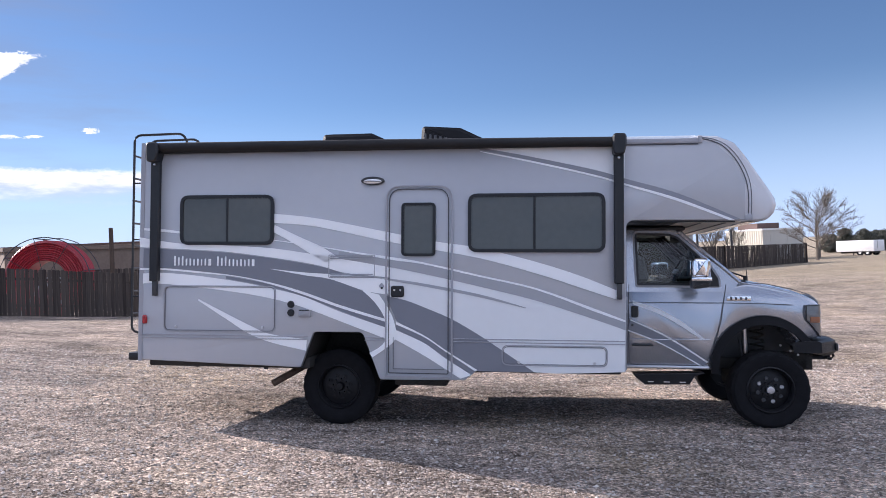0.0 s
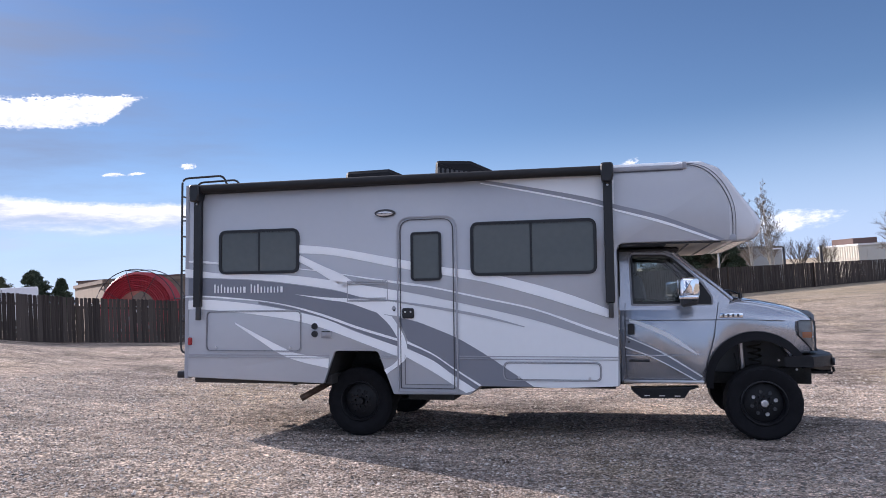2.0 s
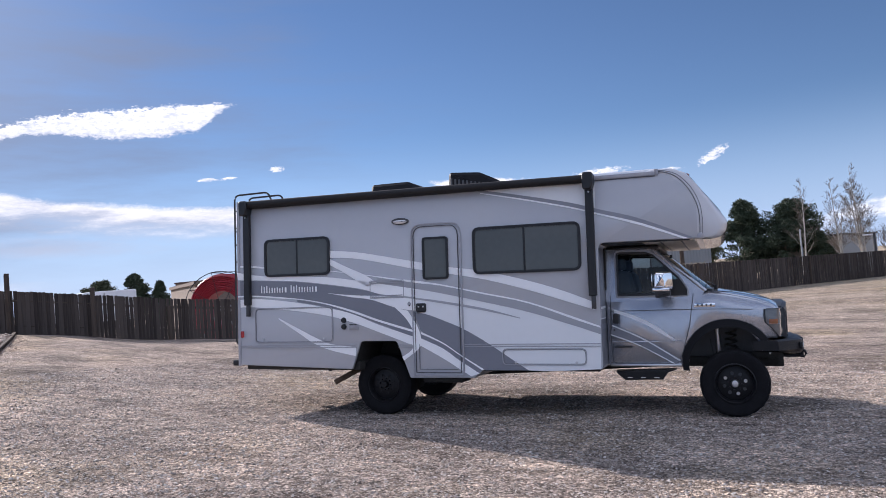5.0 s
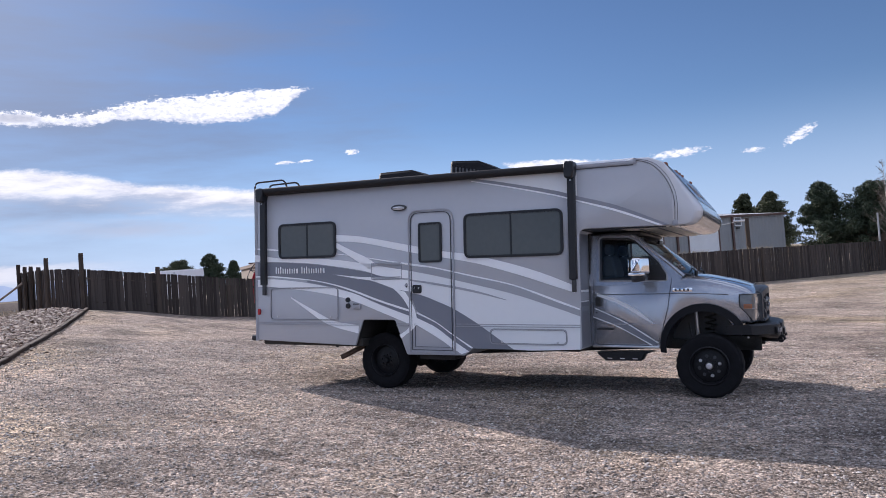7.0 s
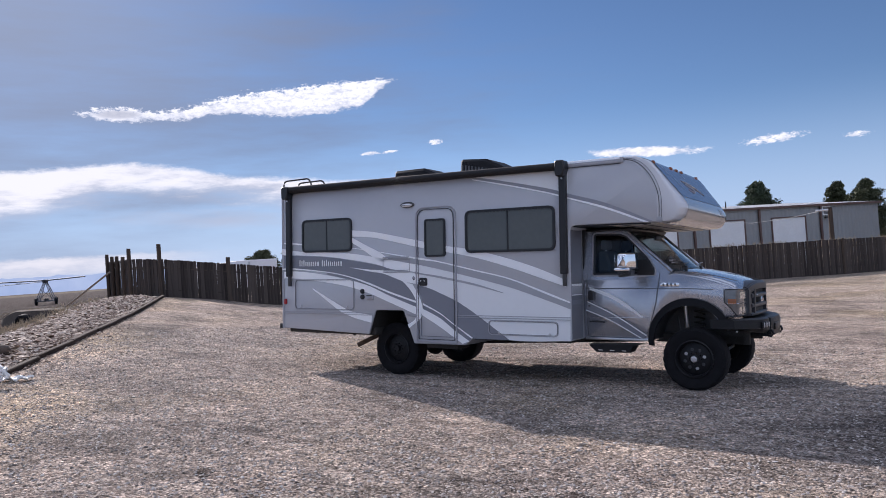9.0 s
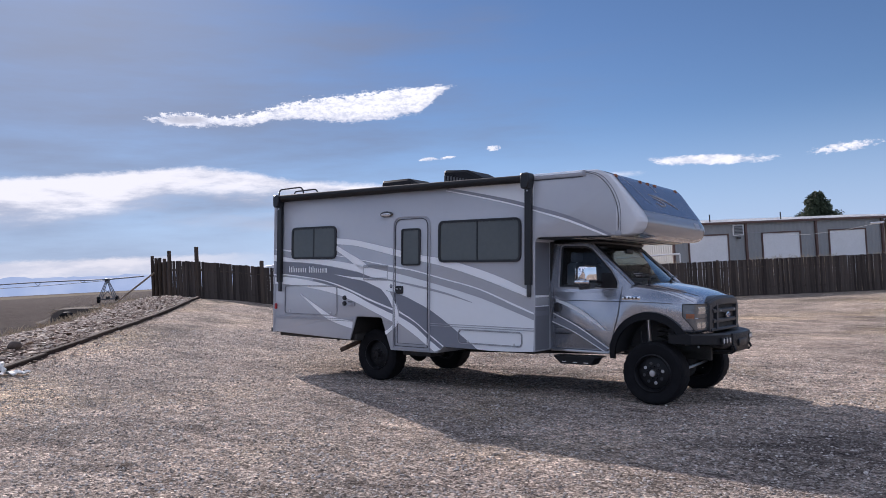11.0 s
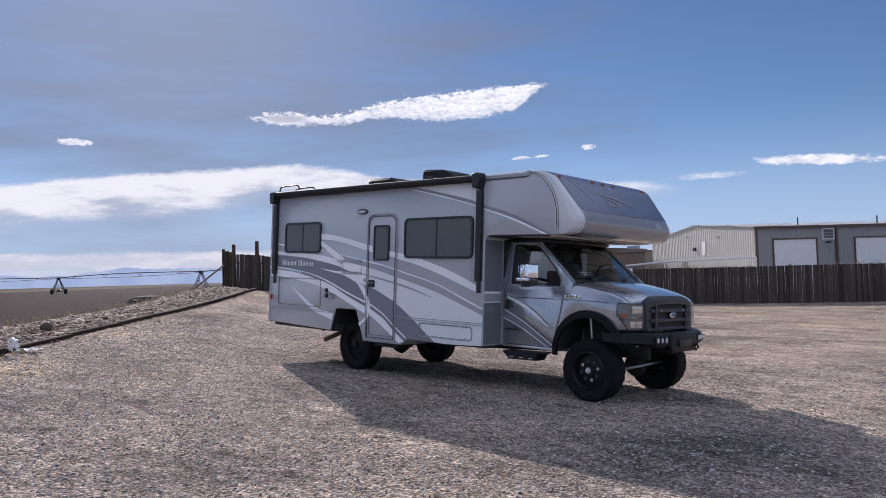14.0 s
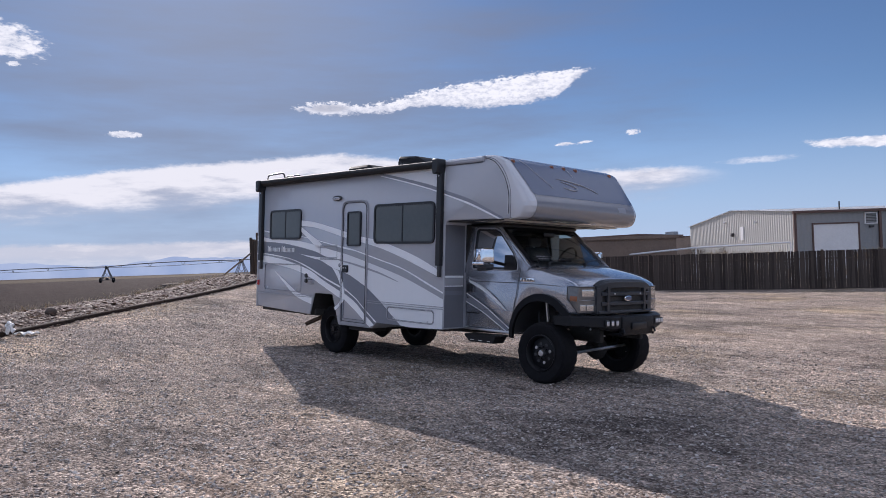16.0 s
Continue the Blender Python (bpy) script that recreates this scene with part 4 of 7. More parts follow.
for name, mat, layer, top, bottom in STRIPES:
    decal("stripe", mat, top, bottom, YN - 0.003 - 0.0025 * layer, rv)
SWOOSH_L = [(-1.84, 1.45), (-1.69, 1.31), (-1.58, 1.13), (-1.575, 0.95), (-1.63, 0.86), (-1.75, 0.79)]
SWOOSH_R = [(-1.65, 1.40), (-1.53, 1.22), (-1.475, 1.07), (-1.47, 0.98), (-1.51, 0.89), (-1.72, 0.74)]
decal("swoosh", M_WHITE, SWOOSH_L, SWOOSH_R, YN - 0.011, rv, "white crescent behind the wheel")


# the coach's name is a brand: two words of plain upright bars in its place
def name_bars(x0, z0, pattern, h):
    x = x0
    for w, tall in pattern:
        part("name_bar", box(x, x + w, YN - 0.016, YN - 0.008, z0, z0 + h * tall, 0.003, seg=1), M_WHITE, rv, "")
        x += w + 0.026


STROKES = [(0.018, 1.0), (0.018, 0.85), (0.018, 1.0), (0.018, 0.72), (0.018, 0.72), (0.016, 0.66), (0.018, 0.72), (0.016, 0.66), (0.018, 0.72), (0.030, 0.70)]
name_bars(-3.93, 1.70, STROKES, 0.105)
name_bars(-3.44, 1.695, STROKES, 0.105)


# windows, doors and hatches of the near side
def coach_window(x0, x1, z0, z1, divider=None, r=0.10):
    w = part("window", ring_frame(rect(x0, x1, z0, z1, r), 0.035, YN + 0.02, YN - 0.026), M_BLACK, rv, "black-framed tinted window")
    part("pane", sheet(rect(x0 + 0.03, x1 - 0.03, z0 + 0.03, z1 - 0.03, r * 0.7), YN - 0.014), M_TINT, w, smooth=0)
    if divider is not None:
        part("mullion", box(divider - 0.012, divider + 0.012, YN - 0.022, YN - 0.012, z0 + 0.03, z1 - 0.03, 0.003, seg=1), M_BLACK, w)
    return w


coach_window(-3.865, -2.805, 1.925, 2.465, -3.33)
coach_window(-0.715, 0.685, 1.845, 2.455, -0.03)
door = part("entry_door", ring_frame(round_outline([(-1.585, 0.54), (-0.875, 0.54), (-0.875, 2.55), (-1.585, 2.55)], [0.02, 0.02, 0.16, 0.16], 6), 0.016, YN + 0.01, YN - 0.018), M_TRIM, rv, "entry door with rounded top and a window")
part("door_seal", ring_frame(round_outline([(-1.55, 0.58), (-0.915, 0.58), (-0.915, 2.515), (-1.55, 2.515)], [0.02, 0.02, 0.14, 0.14], 6), 0.009, YN + 0.008, YN - 0.0135), M_GROOVE, door)
part("door_kick_line", box(-1.50, -0.96, YN - 0.0135, YN + 0.004, 0.625, 0.631), M_GREYSEAM, door)
part("door_kick_line", box(-1.50, -1.494, YN - 0.0135, YN + 0.004, 0.625, 0.96), M_GREYSEAM, door)
part("hinge_rail", box(-0.89, -0.87, YN - 0.026, YN, 0.60, 2.36, 0.004), M_TRIM, door)
dw = part("door_window", ring_frame(rect(-1.415, -1.055, 1.805, 2.365, 0.05), 0.028, YN + 0.01, YN - 0.03), M_BLACK, door)
part("pane", sheet(rect(-1.40, -1.07, 1.82, 2.35, 0.03), YN - 0.018), M_TINT, dw, smooth=0)
lk = part("door_handle", slab(rect(-1.525, -1.385, 1.375, 1.495, 0.03), [(YN, 0), (YN - 0.02, 0), (YN - 0.03, 0.012)]), M_BLACK, door, "black paddle latch")
for x in (-1.485, -1.42):
    part("key_barrel", turned([(0.0, 0.0), (0.012, 0.0), (0.010, -0.012), (0.0, -0.014)], 12, "y", (x, YN - 0.028, 1.45), closed=False), M_ALU, lk)
part("door_bell_plate", slab(round_outline([(-1.655, 1.49), (-1.625, 1.455), (-1.595, 1.49), (-1.625, 1.53)], 0.01, 2), [(YN, 0), (YN - 0.014, 0)]), M_TRIM, rv)
part("door_holdback", slab(rect(-1.63, -1.61, 1.46, 1.48, 0.003, 2), [(YN - 0.014, 0), (YN - 0.02, 0)]), M_BLACK, rv)


def hatch(x0, x1, z0, z1, r, locks):
    h = part("storage_hatch", ring_frame(rect(x0, x1, z0, z1, r), 0.010, YN + 0.01, YN - 0.012), M_TRIM, rv, "storage hatch with dark seal")
    part("hatch_seal", ring_frame(rect(x0 + 0.014, x1 - 0.014, z0 + 0.014, z1 - 0.014, r * 0.85), 0.005, YN + 0.01, YN - 0.0105), M_GREYSEAM, h)
    for x, z in locks:
        part("lock", turned([(0.0, 0.0), (0.016, 0.0), (0.014, -0.01), (0.0, -0.012)], 12, "y", (x, YN - 0.01, z), closed=False), M_ALU, h)


hatch(-4.045, -2.775, 0.985, 1.485, 0.07, [(-3.90, 1.04), (-2.92, 1.04)])
hatch(-0.365, 0.705, 0.685, 0.895, 0.07, [(-0.19, 0.72), (0.575, 0.72)])
fv = part("fridge_vent", ring_frame(rect(-2.20, -1.70, 1.575, 1.82, 0.012), 0.008, YN + 0.004, YN - 0.012), M_TRIM, rv, "louvred vent cover")
for z0 in (1.585, 1.775):
    for k in range(2):
        part("louvre", box(-2.18, -1.72, YN - 0.020, YN - 0.004, z0 + k * 0.022, z0 + 0.012 + k * 0.022, 0.002, seg=1), M_MIDGREY, fv)
for z in (0.915, 0.945):
    for x0, x1 in ((-4.31, -2.42), (-1.80, -1.60), (-0.87, 0.88)):
        part("belt_moulding", box(x0, x1, YN - 0.013, YN + 0.003, z, z + 0.009, 0.002, seg=1), M_TRIM, rv)
for z in (1.29, 1.20):
    part("water_inlet", turned([(0.0, 0.0), (0.036, 0.0), (0.040, 0.012), (0.034, -0.012), (0.0, -0.014)], 18, "y", (-2.61, YN - 0.014, z), closed=False), M_BLACK, rv, "round black water inlet")
oc = part("outlet_cover", slab(rect(-2.52, -2.39, 1.155, 1.235, 0.012, 3), [(YN, 0), (YN - 0.025, 0), (YN - 0.032, 0.01)]), M_TRIM, rv, "grey socket cover")
part("cover_hinge", box(-2.51, -2.40, YN - 0.038, YN - 0.028, 1.222, 1.236, 0.003, seg=1), M_GREYPL, oc)
rl = part("side_marker", slab(rect(-4.284, -4.236, 1.065, 1.16, 0.022, 4), [(YN, 0), (YN - 0.02, 0), (YN - 0.032, 0.012)]), M_RED, rv, "red side marker lamp")
pl = part("porch_light", slab([(-1.725 + 0.125 * math.cos(a * math.pi / 16), 2.60 + 0.045 * math.sin(a * math.pi / 16)) for a in range(32)], [(YN, 0), (YN - 0.02, 0), (YN - 0.03, 0.012)]), M_GREYPL, rv, "oval porch light")
part("lens", slab([(-1.725 + 0.10 * math.cos(a * math.pi / 16), 2.592 + 0.028 * math.sin(a * math.pi / 16)) for a in range(32)], [(YN - 0.026, 0), (YN - 0.042, 0.004), (YN - 0.05, 0.016)]), M_LENS, pl)

# awning
aw = part("awning_roll", tube([(-4.14, YN - 0.075, 2.985), (-1.6, YN - 0.077, 2.977), (0.80, YN - 0.075, 2.96)], 0.052, 20), M_FABRIC, rv, "rolled black awning")
part("awning_valance", box(-4.10, 0.76, YN - 0.075, YN - 0.01, 2.922, 2.955, 0.012), M_FABRIC, aw)
part("awning_rail", box(-4.2, 0.82, YN - 0.03, YN + 0.01, 2.99, 3.022, 0.006), M_BLACK, aw)
for x, s in ((-4.14, -1), (0.815, 1)):
    e = part("awning_end_cap", slab(round_outline([(x - 0.06, 2.82), (x + 0.045, 2.82), (x + 0.068, 2.91), (x + 0.068, 3.035), (x - 0.068, 3.035), (x - 0.068, 2.93)], 0.04, 4), [(YN - 0.16, 0.015), (YN - 0.145, 0), (YN - 0.01, 0)]), M_BLACK, rv, "black awning end cap")
    part("support_arm", slab(rect(x - 0.048, x + 0.048, 1.53, 2.93, 0.012, 3), [(YN - 0.075, 0.008), (YN - 0.065, 0), (YN - 0.012, 0)]), M_BLACK, rv, "black awning arm")
    part("inner_arm", box(x - 0.022, x + 0.03, YN - 0.055, YN - 0.01, 1.37, 1.60, 0.006), M_GREYPL, rv)
    part("arm_bolt", turned([(0, 0), (0.014, 0), (0.011, -0.01), (0, -0.012)], 10, "y", (x, YN - 0.075, 2.80), closed=False), M_ALU, rv)

# roof units
ac = part("roof_air_conditioner", slab(round_outline([(-1.38, 3.02), (-0.57, 3.02), (-0.60, 3.20), (-0.90, 3.345), (-1.36, 3.375)], [0.02, 0.03, 0.08, 0.1, 0.05], 5), [(-0.36, 0.04), (-0.32, 0), (0.28, 0), (0.32, 0.04)]), M_FLARE, rv, "black roof air conditioner")
for k in range(9):
    part("intake_slot", box(-1.33 + k * 0.06, -1.30 + k * 0.06, -0.372, -0.33, 3.10, 3.28 - 0.012 * k, 0.004, seg=1), M_GREYPL, ac)
part("roof_vent_cover", slab(round_outline([(-2.53, 3.02), (-1.60, 3.02), (-1.66, 3.14), (-1.92, 3.26), (-2.50, 3.255)], [0.02, 0.02, 0.05, 0.08, 0.05], 5), [(-0.58, 0.04), (-0.54, 0), (-0.06, 0), (-0.02, 0.04)]), M_FLARE, rv, "black roof vent cover")
# ladder behind
def ladder_rail(y):
    o = [(-4.34, 0.92), (-4.61, 0.95), (-4.615, 3.205), (-4.02, 3.215), (-3.93, 3.01)]
    return [(x, y, z) for x, z in (o[:1] + round_outline(o, [0, 0.08, 0.09, 0.11, 0], 5)[1:-1] + o[-1:])]


lad = part("ladder", tube(ladder_rail(-0.62), 0.014, 8), M_BLACK, rv, "black roof ladder")
part("rail", tube(ladder_rail(-0.98), 0.014, 8), M_BLACK, lad)
for k in range(8):
    part("rung", tube([(-4.62, -0.98, 1.15 + 0.26 * k), (-4.62, -0.62, 1.15 + 0.26 * k)], 0.012, 8), M_BLACK, lad)
for z in (1.35, 2.0, 2.65):
    part("standoff", tube([(-4.62, -0.98, z), (-4.31, -0.98, z)], 0.010, 6), M_BLACK, lad)
rb = part("rear_bumper", box(-4.51, -4.33, -1.22, 1.17, 0.65, 0.735, 0.015), M_BLACK, rv, "black steel rear bumper")
part("hitch_receiver", box(-4.66, -4.50, -0.06, 0.06, 0.62, 0.70, 0.01), M_BLACK, rb)
part("exhaust_pipe", tube([(-2.45, -0.70, 0.62), (-2.60, -0.92, 0.58), (-2.86, -1.15, 0.42)], 0.038, 14), M_RUST, rv, "rusty tail pipe")
for x, z in ((-3.75, 0.60), (-2.96, 0.59)):
    part("drain_cap", turned([(0, 0.04), (0.03, 0.04), (0.026, -0.02), (0, -0.02)], 12, "z", (x, -1.1, z), closed=False), M_BLACK, rv)
# ---- motorhome: cab ----
def cab_shape(x, y, z):
    """Rounds the cab: the nose in plan, the bonnet's crown, the barrel of the sides."""
    k = min(1.0, abs(y) / 0.94)
    x -= 0.08 * k ** 3.2 * smooth01(2.25, 3.0, x)
    x -= 0.07 * smooth01(2.55, 3.0, x)
    z -= 0.055 * k ** 3 * smooth01(1.25, 1.5, z)
    y *= 1 - 0.035 * ((z - 1.12) / 0.45) ** 2 - 0.05 * smooth01(2.55, 3.0, x)
    return (x, y, z)


ARCH = [(2.325 + 0.475 * math.cos(math.pi - a * math.pi / 14), 0.66 + 0.47 * math.sin(math.pi - a * math.pi / 14)) for a in range(0, 13)]
HULL = [(0.90, 0.63), (1.82, 0.63)] + ARCH + [(2.79, 0.97), (3.0, 0.97), (3.03, 1.05), (3.035, 1.2), (3.03, 1.32), (2.985, 1.385), (2.9, 1.43), (2.76, 1.475), (2.6, 1.51), (2.45, 1.54), (2.3, 1.568), (2.14, 1.59), (2.0, 1.55), (1.8, 1.535), (0.90, 1.535)]
SL = [(-0.94, 0.028), (-0.932, 0.01), (-0.915, 0), (-0.82, 0), (-0.62, 0), (-0.35, 0), (0, 0), (0.35, 0), (0.62, 0), (0.82, 0), (0.915, 0), (0.932, 0.01), (0.94, 0.028)]
cab = part("cab_body", slab(HULL, SL, cab_shape), M_SILVER, rv, "silver metallic van cab", smooth=40)


def cab_y(z, side=-1, lift=0.003):
    """The cab's side surface at height z."""
    return side * (0.94 * (1 - 0.035 * ((z - 1.12) / 0.45) ** 2) + lift)


def on_cab(name, pts, r, mat, side=-1):
    return part(name, tube([(x, cab_y(z, side, 0.0005), z) for x, z in pts], r, 6), mat, cab)


def cab_decal(mat, top, bottom, lift):
    bm = bmesh.new()
    a = [bm.verts.new((q.x, cab_y(q.y, -1, lift), q.y)) for q in curve_through(top, 16)]
    b = [bm.verts.new((q.x, cab_y(q.y, -1, lift), q.y)) for q in curve_through(bottom, 16)]
    for i in range(16):
        bm.faces.new((a[i], a[i + 1], b[i + 1], b[i]))
    return part("stripe", bm, mat, cab, smooth=0)


cab_decal(M_LIGHT, [(1.0, 1.345), (1.2, 1.285), (1.38, 1.205), (1.56, 1.09), (1.74, 0.945)], [(1.0, 1.31), (1.2, 1.235), (1.37, 1.155), (1.54, 1.05), (1.72, 0.94)], 0.004)
cab_decal(M_LIGHT, [(0.97, 1.155), (1.35, 0.98), (1.77, 0.715)], [(0.97, 1.14), (1.35, 0.96), (1.76, 0.70)], 0.004)
cab_decal(M_LIGHT, [(0.95, 1.04), (1.29, 0.905), (1.72, 0.665)], [(0.95, 1.025), (1.29, 0.89), (1.70, 0.66)], 0.004)
cab_decal(M_DARKGREY, [(0.97, 1.14), (1.35, 0.96), (1.76, 0.70)], [(0.95, 1.04), (1.29, 0.905), (1.72, 0.665)], 0.0025)
# door seams, waist line, sill
for side in (-1, 1):
    on_cab("door_seam", [(0.965, 1.52), (0.955, 1.3), (0.955, 1.0), (0.965, 0.70), (1.0, 0.672), (1.72, 0.672)], 0.0045, M_GROOVE, side)
    on_cab("door_seam", [(1.955, 1.52), (1.94, 1.42), (1.92, 1.30), (1.90, 1.15), (1.86, 1.0), (1.80, 0.80), (1.74, 0.675)], 0.0045, M_GROOVE, side)
    on_cab("waist_line", [(0.96, 1.325), (1.4, 1.328), (1.92, 1.33), (2.35, 1.325), (2.62, 1.315)], 0.004, M_GROOVE, side)
    on_cab("lower_crease", [(0.96, 0.94), (1.4, 0.94), (1.80, 0.945)], 0.006, M_SILVER, side)
    part("sill_trim", box(0.93, 1.78, side * 0.915 - 0.02, side * 0.915 + 0.02, 0.635, 0.668, 0.008), M_ALU, cab)
    hnd = part("door_handle", slab(rect(0.985, 1.055, 1.17, 1.29, 0.015, 3), [(side * 0.925, 0), (side * 0.955, 0), (side * 0.962, 0.008)]), M_BLACK, cab, "black door handle")
    part("key_barrel", turned([(0, 0), (0.014, 0), (0.011, side * 0.01), (0, side * 0.012)], 12, "y", (0.995, side * 0.942, 1.09), closed=False), M_GREYPL, cab)
part("name_plate", box(0.99, 1.21, -0.945, -0.932, 0.868, 0.885, 0.003, seg=1), M_BLACK, cab, "thin dark lettered strip, unreadable")
bd = part("model_badge", box(1.96, 2.20, -0.938, -0.925, 1.352, 1.402, 0.006, seg=2), M_CHROME, cab, "chrome model badge on the wing")
for k in range(4):
    part("badge_bar", box(1.99 + 0.05 * k, 2.012 + 0.05 * k, -0.943, -0.934, 1.362, 1.392, 0.003, seg=1), M_GROOVE, bd)


# greenhouse
def lean(y_side, z):
    return y_side * (0.9108 - 0.17 * (z - 1.53))


def plate_with_hole(outer, inner, side, thick):
    """A leaning side panel with a window opening in it."""
    bm = bmesh.new()
    loops = []
    for off in (0.0, thick):
        edges = []
        for o in (outer, inner):
            vs = [bm.verts.new((x, lean(side, z) - side * off, z)) for x, z in o]
            es = [bm.edges.new((vs[k], vs[(k + 1) % len(vs)])) for k in range(len(vs))]
            edges += es
            loops.append(vs)
        bmesh.ops.triangle_fill(bm, edges=edges, use_beauty=True)
    for a, b in ((loops[0], loops[2]), (loops[1], loops[3])):
        for k in range(len(a)):
            bm.faces.new((a[k], a[(k + 1) % len(a)], b[(k + 1) % len(b)], b[k]))
    return bm


SIDE_OUT = [(0.90, 1.44), (2.02, 1.44), (2.09, 1.555), (1.92, 1.70), (1.72, 1.875), (1.56, 2.02), (1.47, 2.09), (1.38, 2.125), (0.90, 2.14)]
SIDE_IN = round_outline([(1.035, 1.495), (1.90, 1.495), (1.895, 1.585), (1.80, 1.74), (1.61, 1.93), (1.50, 2.035), (1.40, 2.075), (1.02, 2.085)], [0.03, 0.03, 0.05, 0.05, 0.08, 0.08, 0.08, 0.06], 3)
for side in (-1, 1):
    part("window_frame", plate_with_hole(SIDE_OUT, SIDE_IN, side, 0.06), M_SILVER, cab, smooth=30)
    bm = bmesh.new()
    n = len(SIDE_IN)
    lay = [[bm.verts.new((x + inward(SIDE_IN, k)[0] * w, lean(side, z) - side * off, z + inward(SIDE_IN, k)[1] * w)) for k, (x, z) in enumerate(SIDE_IN)] for w, off in ((-0.008, -0.004), (0.012, -0.006), (0.018, 0.02))]
    for a, b in zip(lay, lay[1:]):
        for k in range(n):
            bm.faces.new((a[k], a[(k + 1) % n], b[(k + 1) % n], b[k]))
    part("window_seal", bm, M_TRIM, cab)
    bm = bmesh.new()
    lay = [[bm.verts.new((x + inward(SIDE_IN, k)[0] * w, lean(side, z) - side * off, z + inward(SIDE_IN, k)[1] * w)) for k, (x, z) in enumerate(SIDE_IN)] for w, off in ((0.012, 0.0), (0.036, 0.004), (0.036, 0.022))]
    for a, b in zip(lay, lay[1:]):
        for k in range(n):
            bm.faces.new((a[k], a[(k + 1) % n], b[(k + 1) % n], b[k]))
    part("window_rubber", bm, M_BLACK, cab)
    bm = bmesh.new()
    bm.faces.new([bm.verts.new((x, lean(side, z) - side * 0.018, z)) for x, z in SIDE_IN])
    g = part("side_glass", bm, M_GLASS, cab, smooth=0)
    g.visible_shadow = False
    part("mirror_sail", slab([(1.66, 1.50), (1.885, 1.50), (1.87, 1.59), (1.80, 1.70), (1.67, 1.70)], [(side * 0.925, 0), (side * 0.90, 0)]), M_BLACK, cab)
    part("pillar", tube([(2.10, side * 0.895, 1.545), (1.93, side * 0.872, 1.70), (1.72, side * 0.852, 1.88), (1.50, side * 0.83, 2.08)], 0.024, 8), M_SILVER, cab)
WS = []
bm = bmesh.new()
for j in range(9):
    t = j / 8
    row = []
    for i in range(17):
        s = -1 + i / 8
        x = (2.19 - 0.13 * s * s) * (1 - t) + (1.56 - 0.08 * s * s) * t
        row.append(bm.verts.new((x, s * (0.885 * (1 - t) + 0.815 * t), 1.575 * (1 - t) + 2.10 * t - 0.02 * s * s * (1 - t))))
    WS.append(row)
for a, b in zip(WS, WS[1:]):
    for i in range(16):
        bm.faces.new((a[i], a[i + 1], b[i + 1], b[i]))
WS_CO = [[tuple(v.co) for v in row] for row in WS]
wsg = part("windscreen", bm, M_GLASS, cab, "raked windscreen", smooth=80)
wsg.visible_shadow = False
for cols, rows_ in (((0, 1), (0, 8)), ((15, 16), (0, 8)), ((1, 15), (7, 8))):
    bm = bmesh.new()
    grid = [[bm.verts.new((v[0] + 0.004, v[1], v[2] + 0.004)) for v in [WS_CO[j][i] for i in range(cols[0], cols[1] + 1)]] for j in range(rows_[0], rows_[1] + 1)]
    for a, b in zip(grid, grid[1:]):
        for i in range(len(a) - 1):
            bm.faces.new((a[i], a[i + 1], b[i + 1], b[i]))
    part("screen_border", bm, M_BLACK, wsg, "black printed border", smooth=60)
part("screen_surround", tube([(2.205 - 0.13 * s * s, s * 0.89, 1.572 - 0.02 * s * s) for s in [-1 + i / 8 for i in range(17)]], 0.018, 6), M_BLACK, cab)
# silver roof coloured black, as it lies in the bunk's shade
part("cab_roof", box(0.90, 1.57, -0.82, 0.82, 2.095, 2.140, 0.02), M_BLACK, cab)
part("roof_valance", box(1.30, 1.555, -0.80, 0.80, 2.085, 2.150, 0.02), M_BLACK, cab)
part("cowl", slab([(2.06, 1.545), (2.28, 1.545), (2.27, 1.578), (2.12, 1.602), (2.06, 1.58)], [(-0.80, 0), (-0.4, 0), (0.4, 0), (0.80, 0)], lambda x, y, z: (x - 0.12 * (y / 0.88) ** 2, y, z - 0.02 * abs(y))), M_BLACK, cab)
for y in (-0.55, 0.25):
    w = part("wiper", tube([(2.22, y - 0.10, 1.60), (2.15, y + 0.12, 1.645), (2.12, y + 0.42, 1.66)], 0.009, 6), M_BLACK, cab)
    part("wiper_pivot", tube([(2.22, y - 0.10, 1.56), (2.22, y - 0.10, 1.615)], 0.022, 8), M_BLACK, w)
part("aerial", tube([(2.20, -0.83, 1.55), (2.18, -0.835, 1.68)], 0.004, 5), M_BLACK, cab)
# interior
# added dark sheets at waist height and behind stand for the dim interior
part("cab_dark_sheet", box(0.93, 2.08, -0.88, 0.88, 1.537, 1.542), M_UNDER, cab)
part("cab_dark_back", box(0.895, 0.915, -0.90, 0.90, 1.50, 2.13), M_UNDER, cab)
ds = part("dashboard", slab(round_outline([(1.80, 1.54), (2.10, 1.54), (2.12, 1.575), (1.98, 1.62), (1.82, 1.63), (1.77, 1.59)], 0.03, 3), [(-0.86, 0.01), (-0.84, 0), (0.84, 0), (0.86, 0.01)]), M_GREYPL, cab)
part("instrument_hood", slab(round_outline([(1.78, 1.58), (1.96, 1.58), (1.94, 1.66), (1.80, 1.68)], 0.03, 3), [(0.22, 0.01), (0.24, 0), (0.60, 0), (0.62, 0.01)]), M_GREYPL, ds)
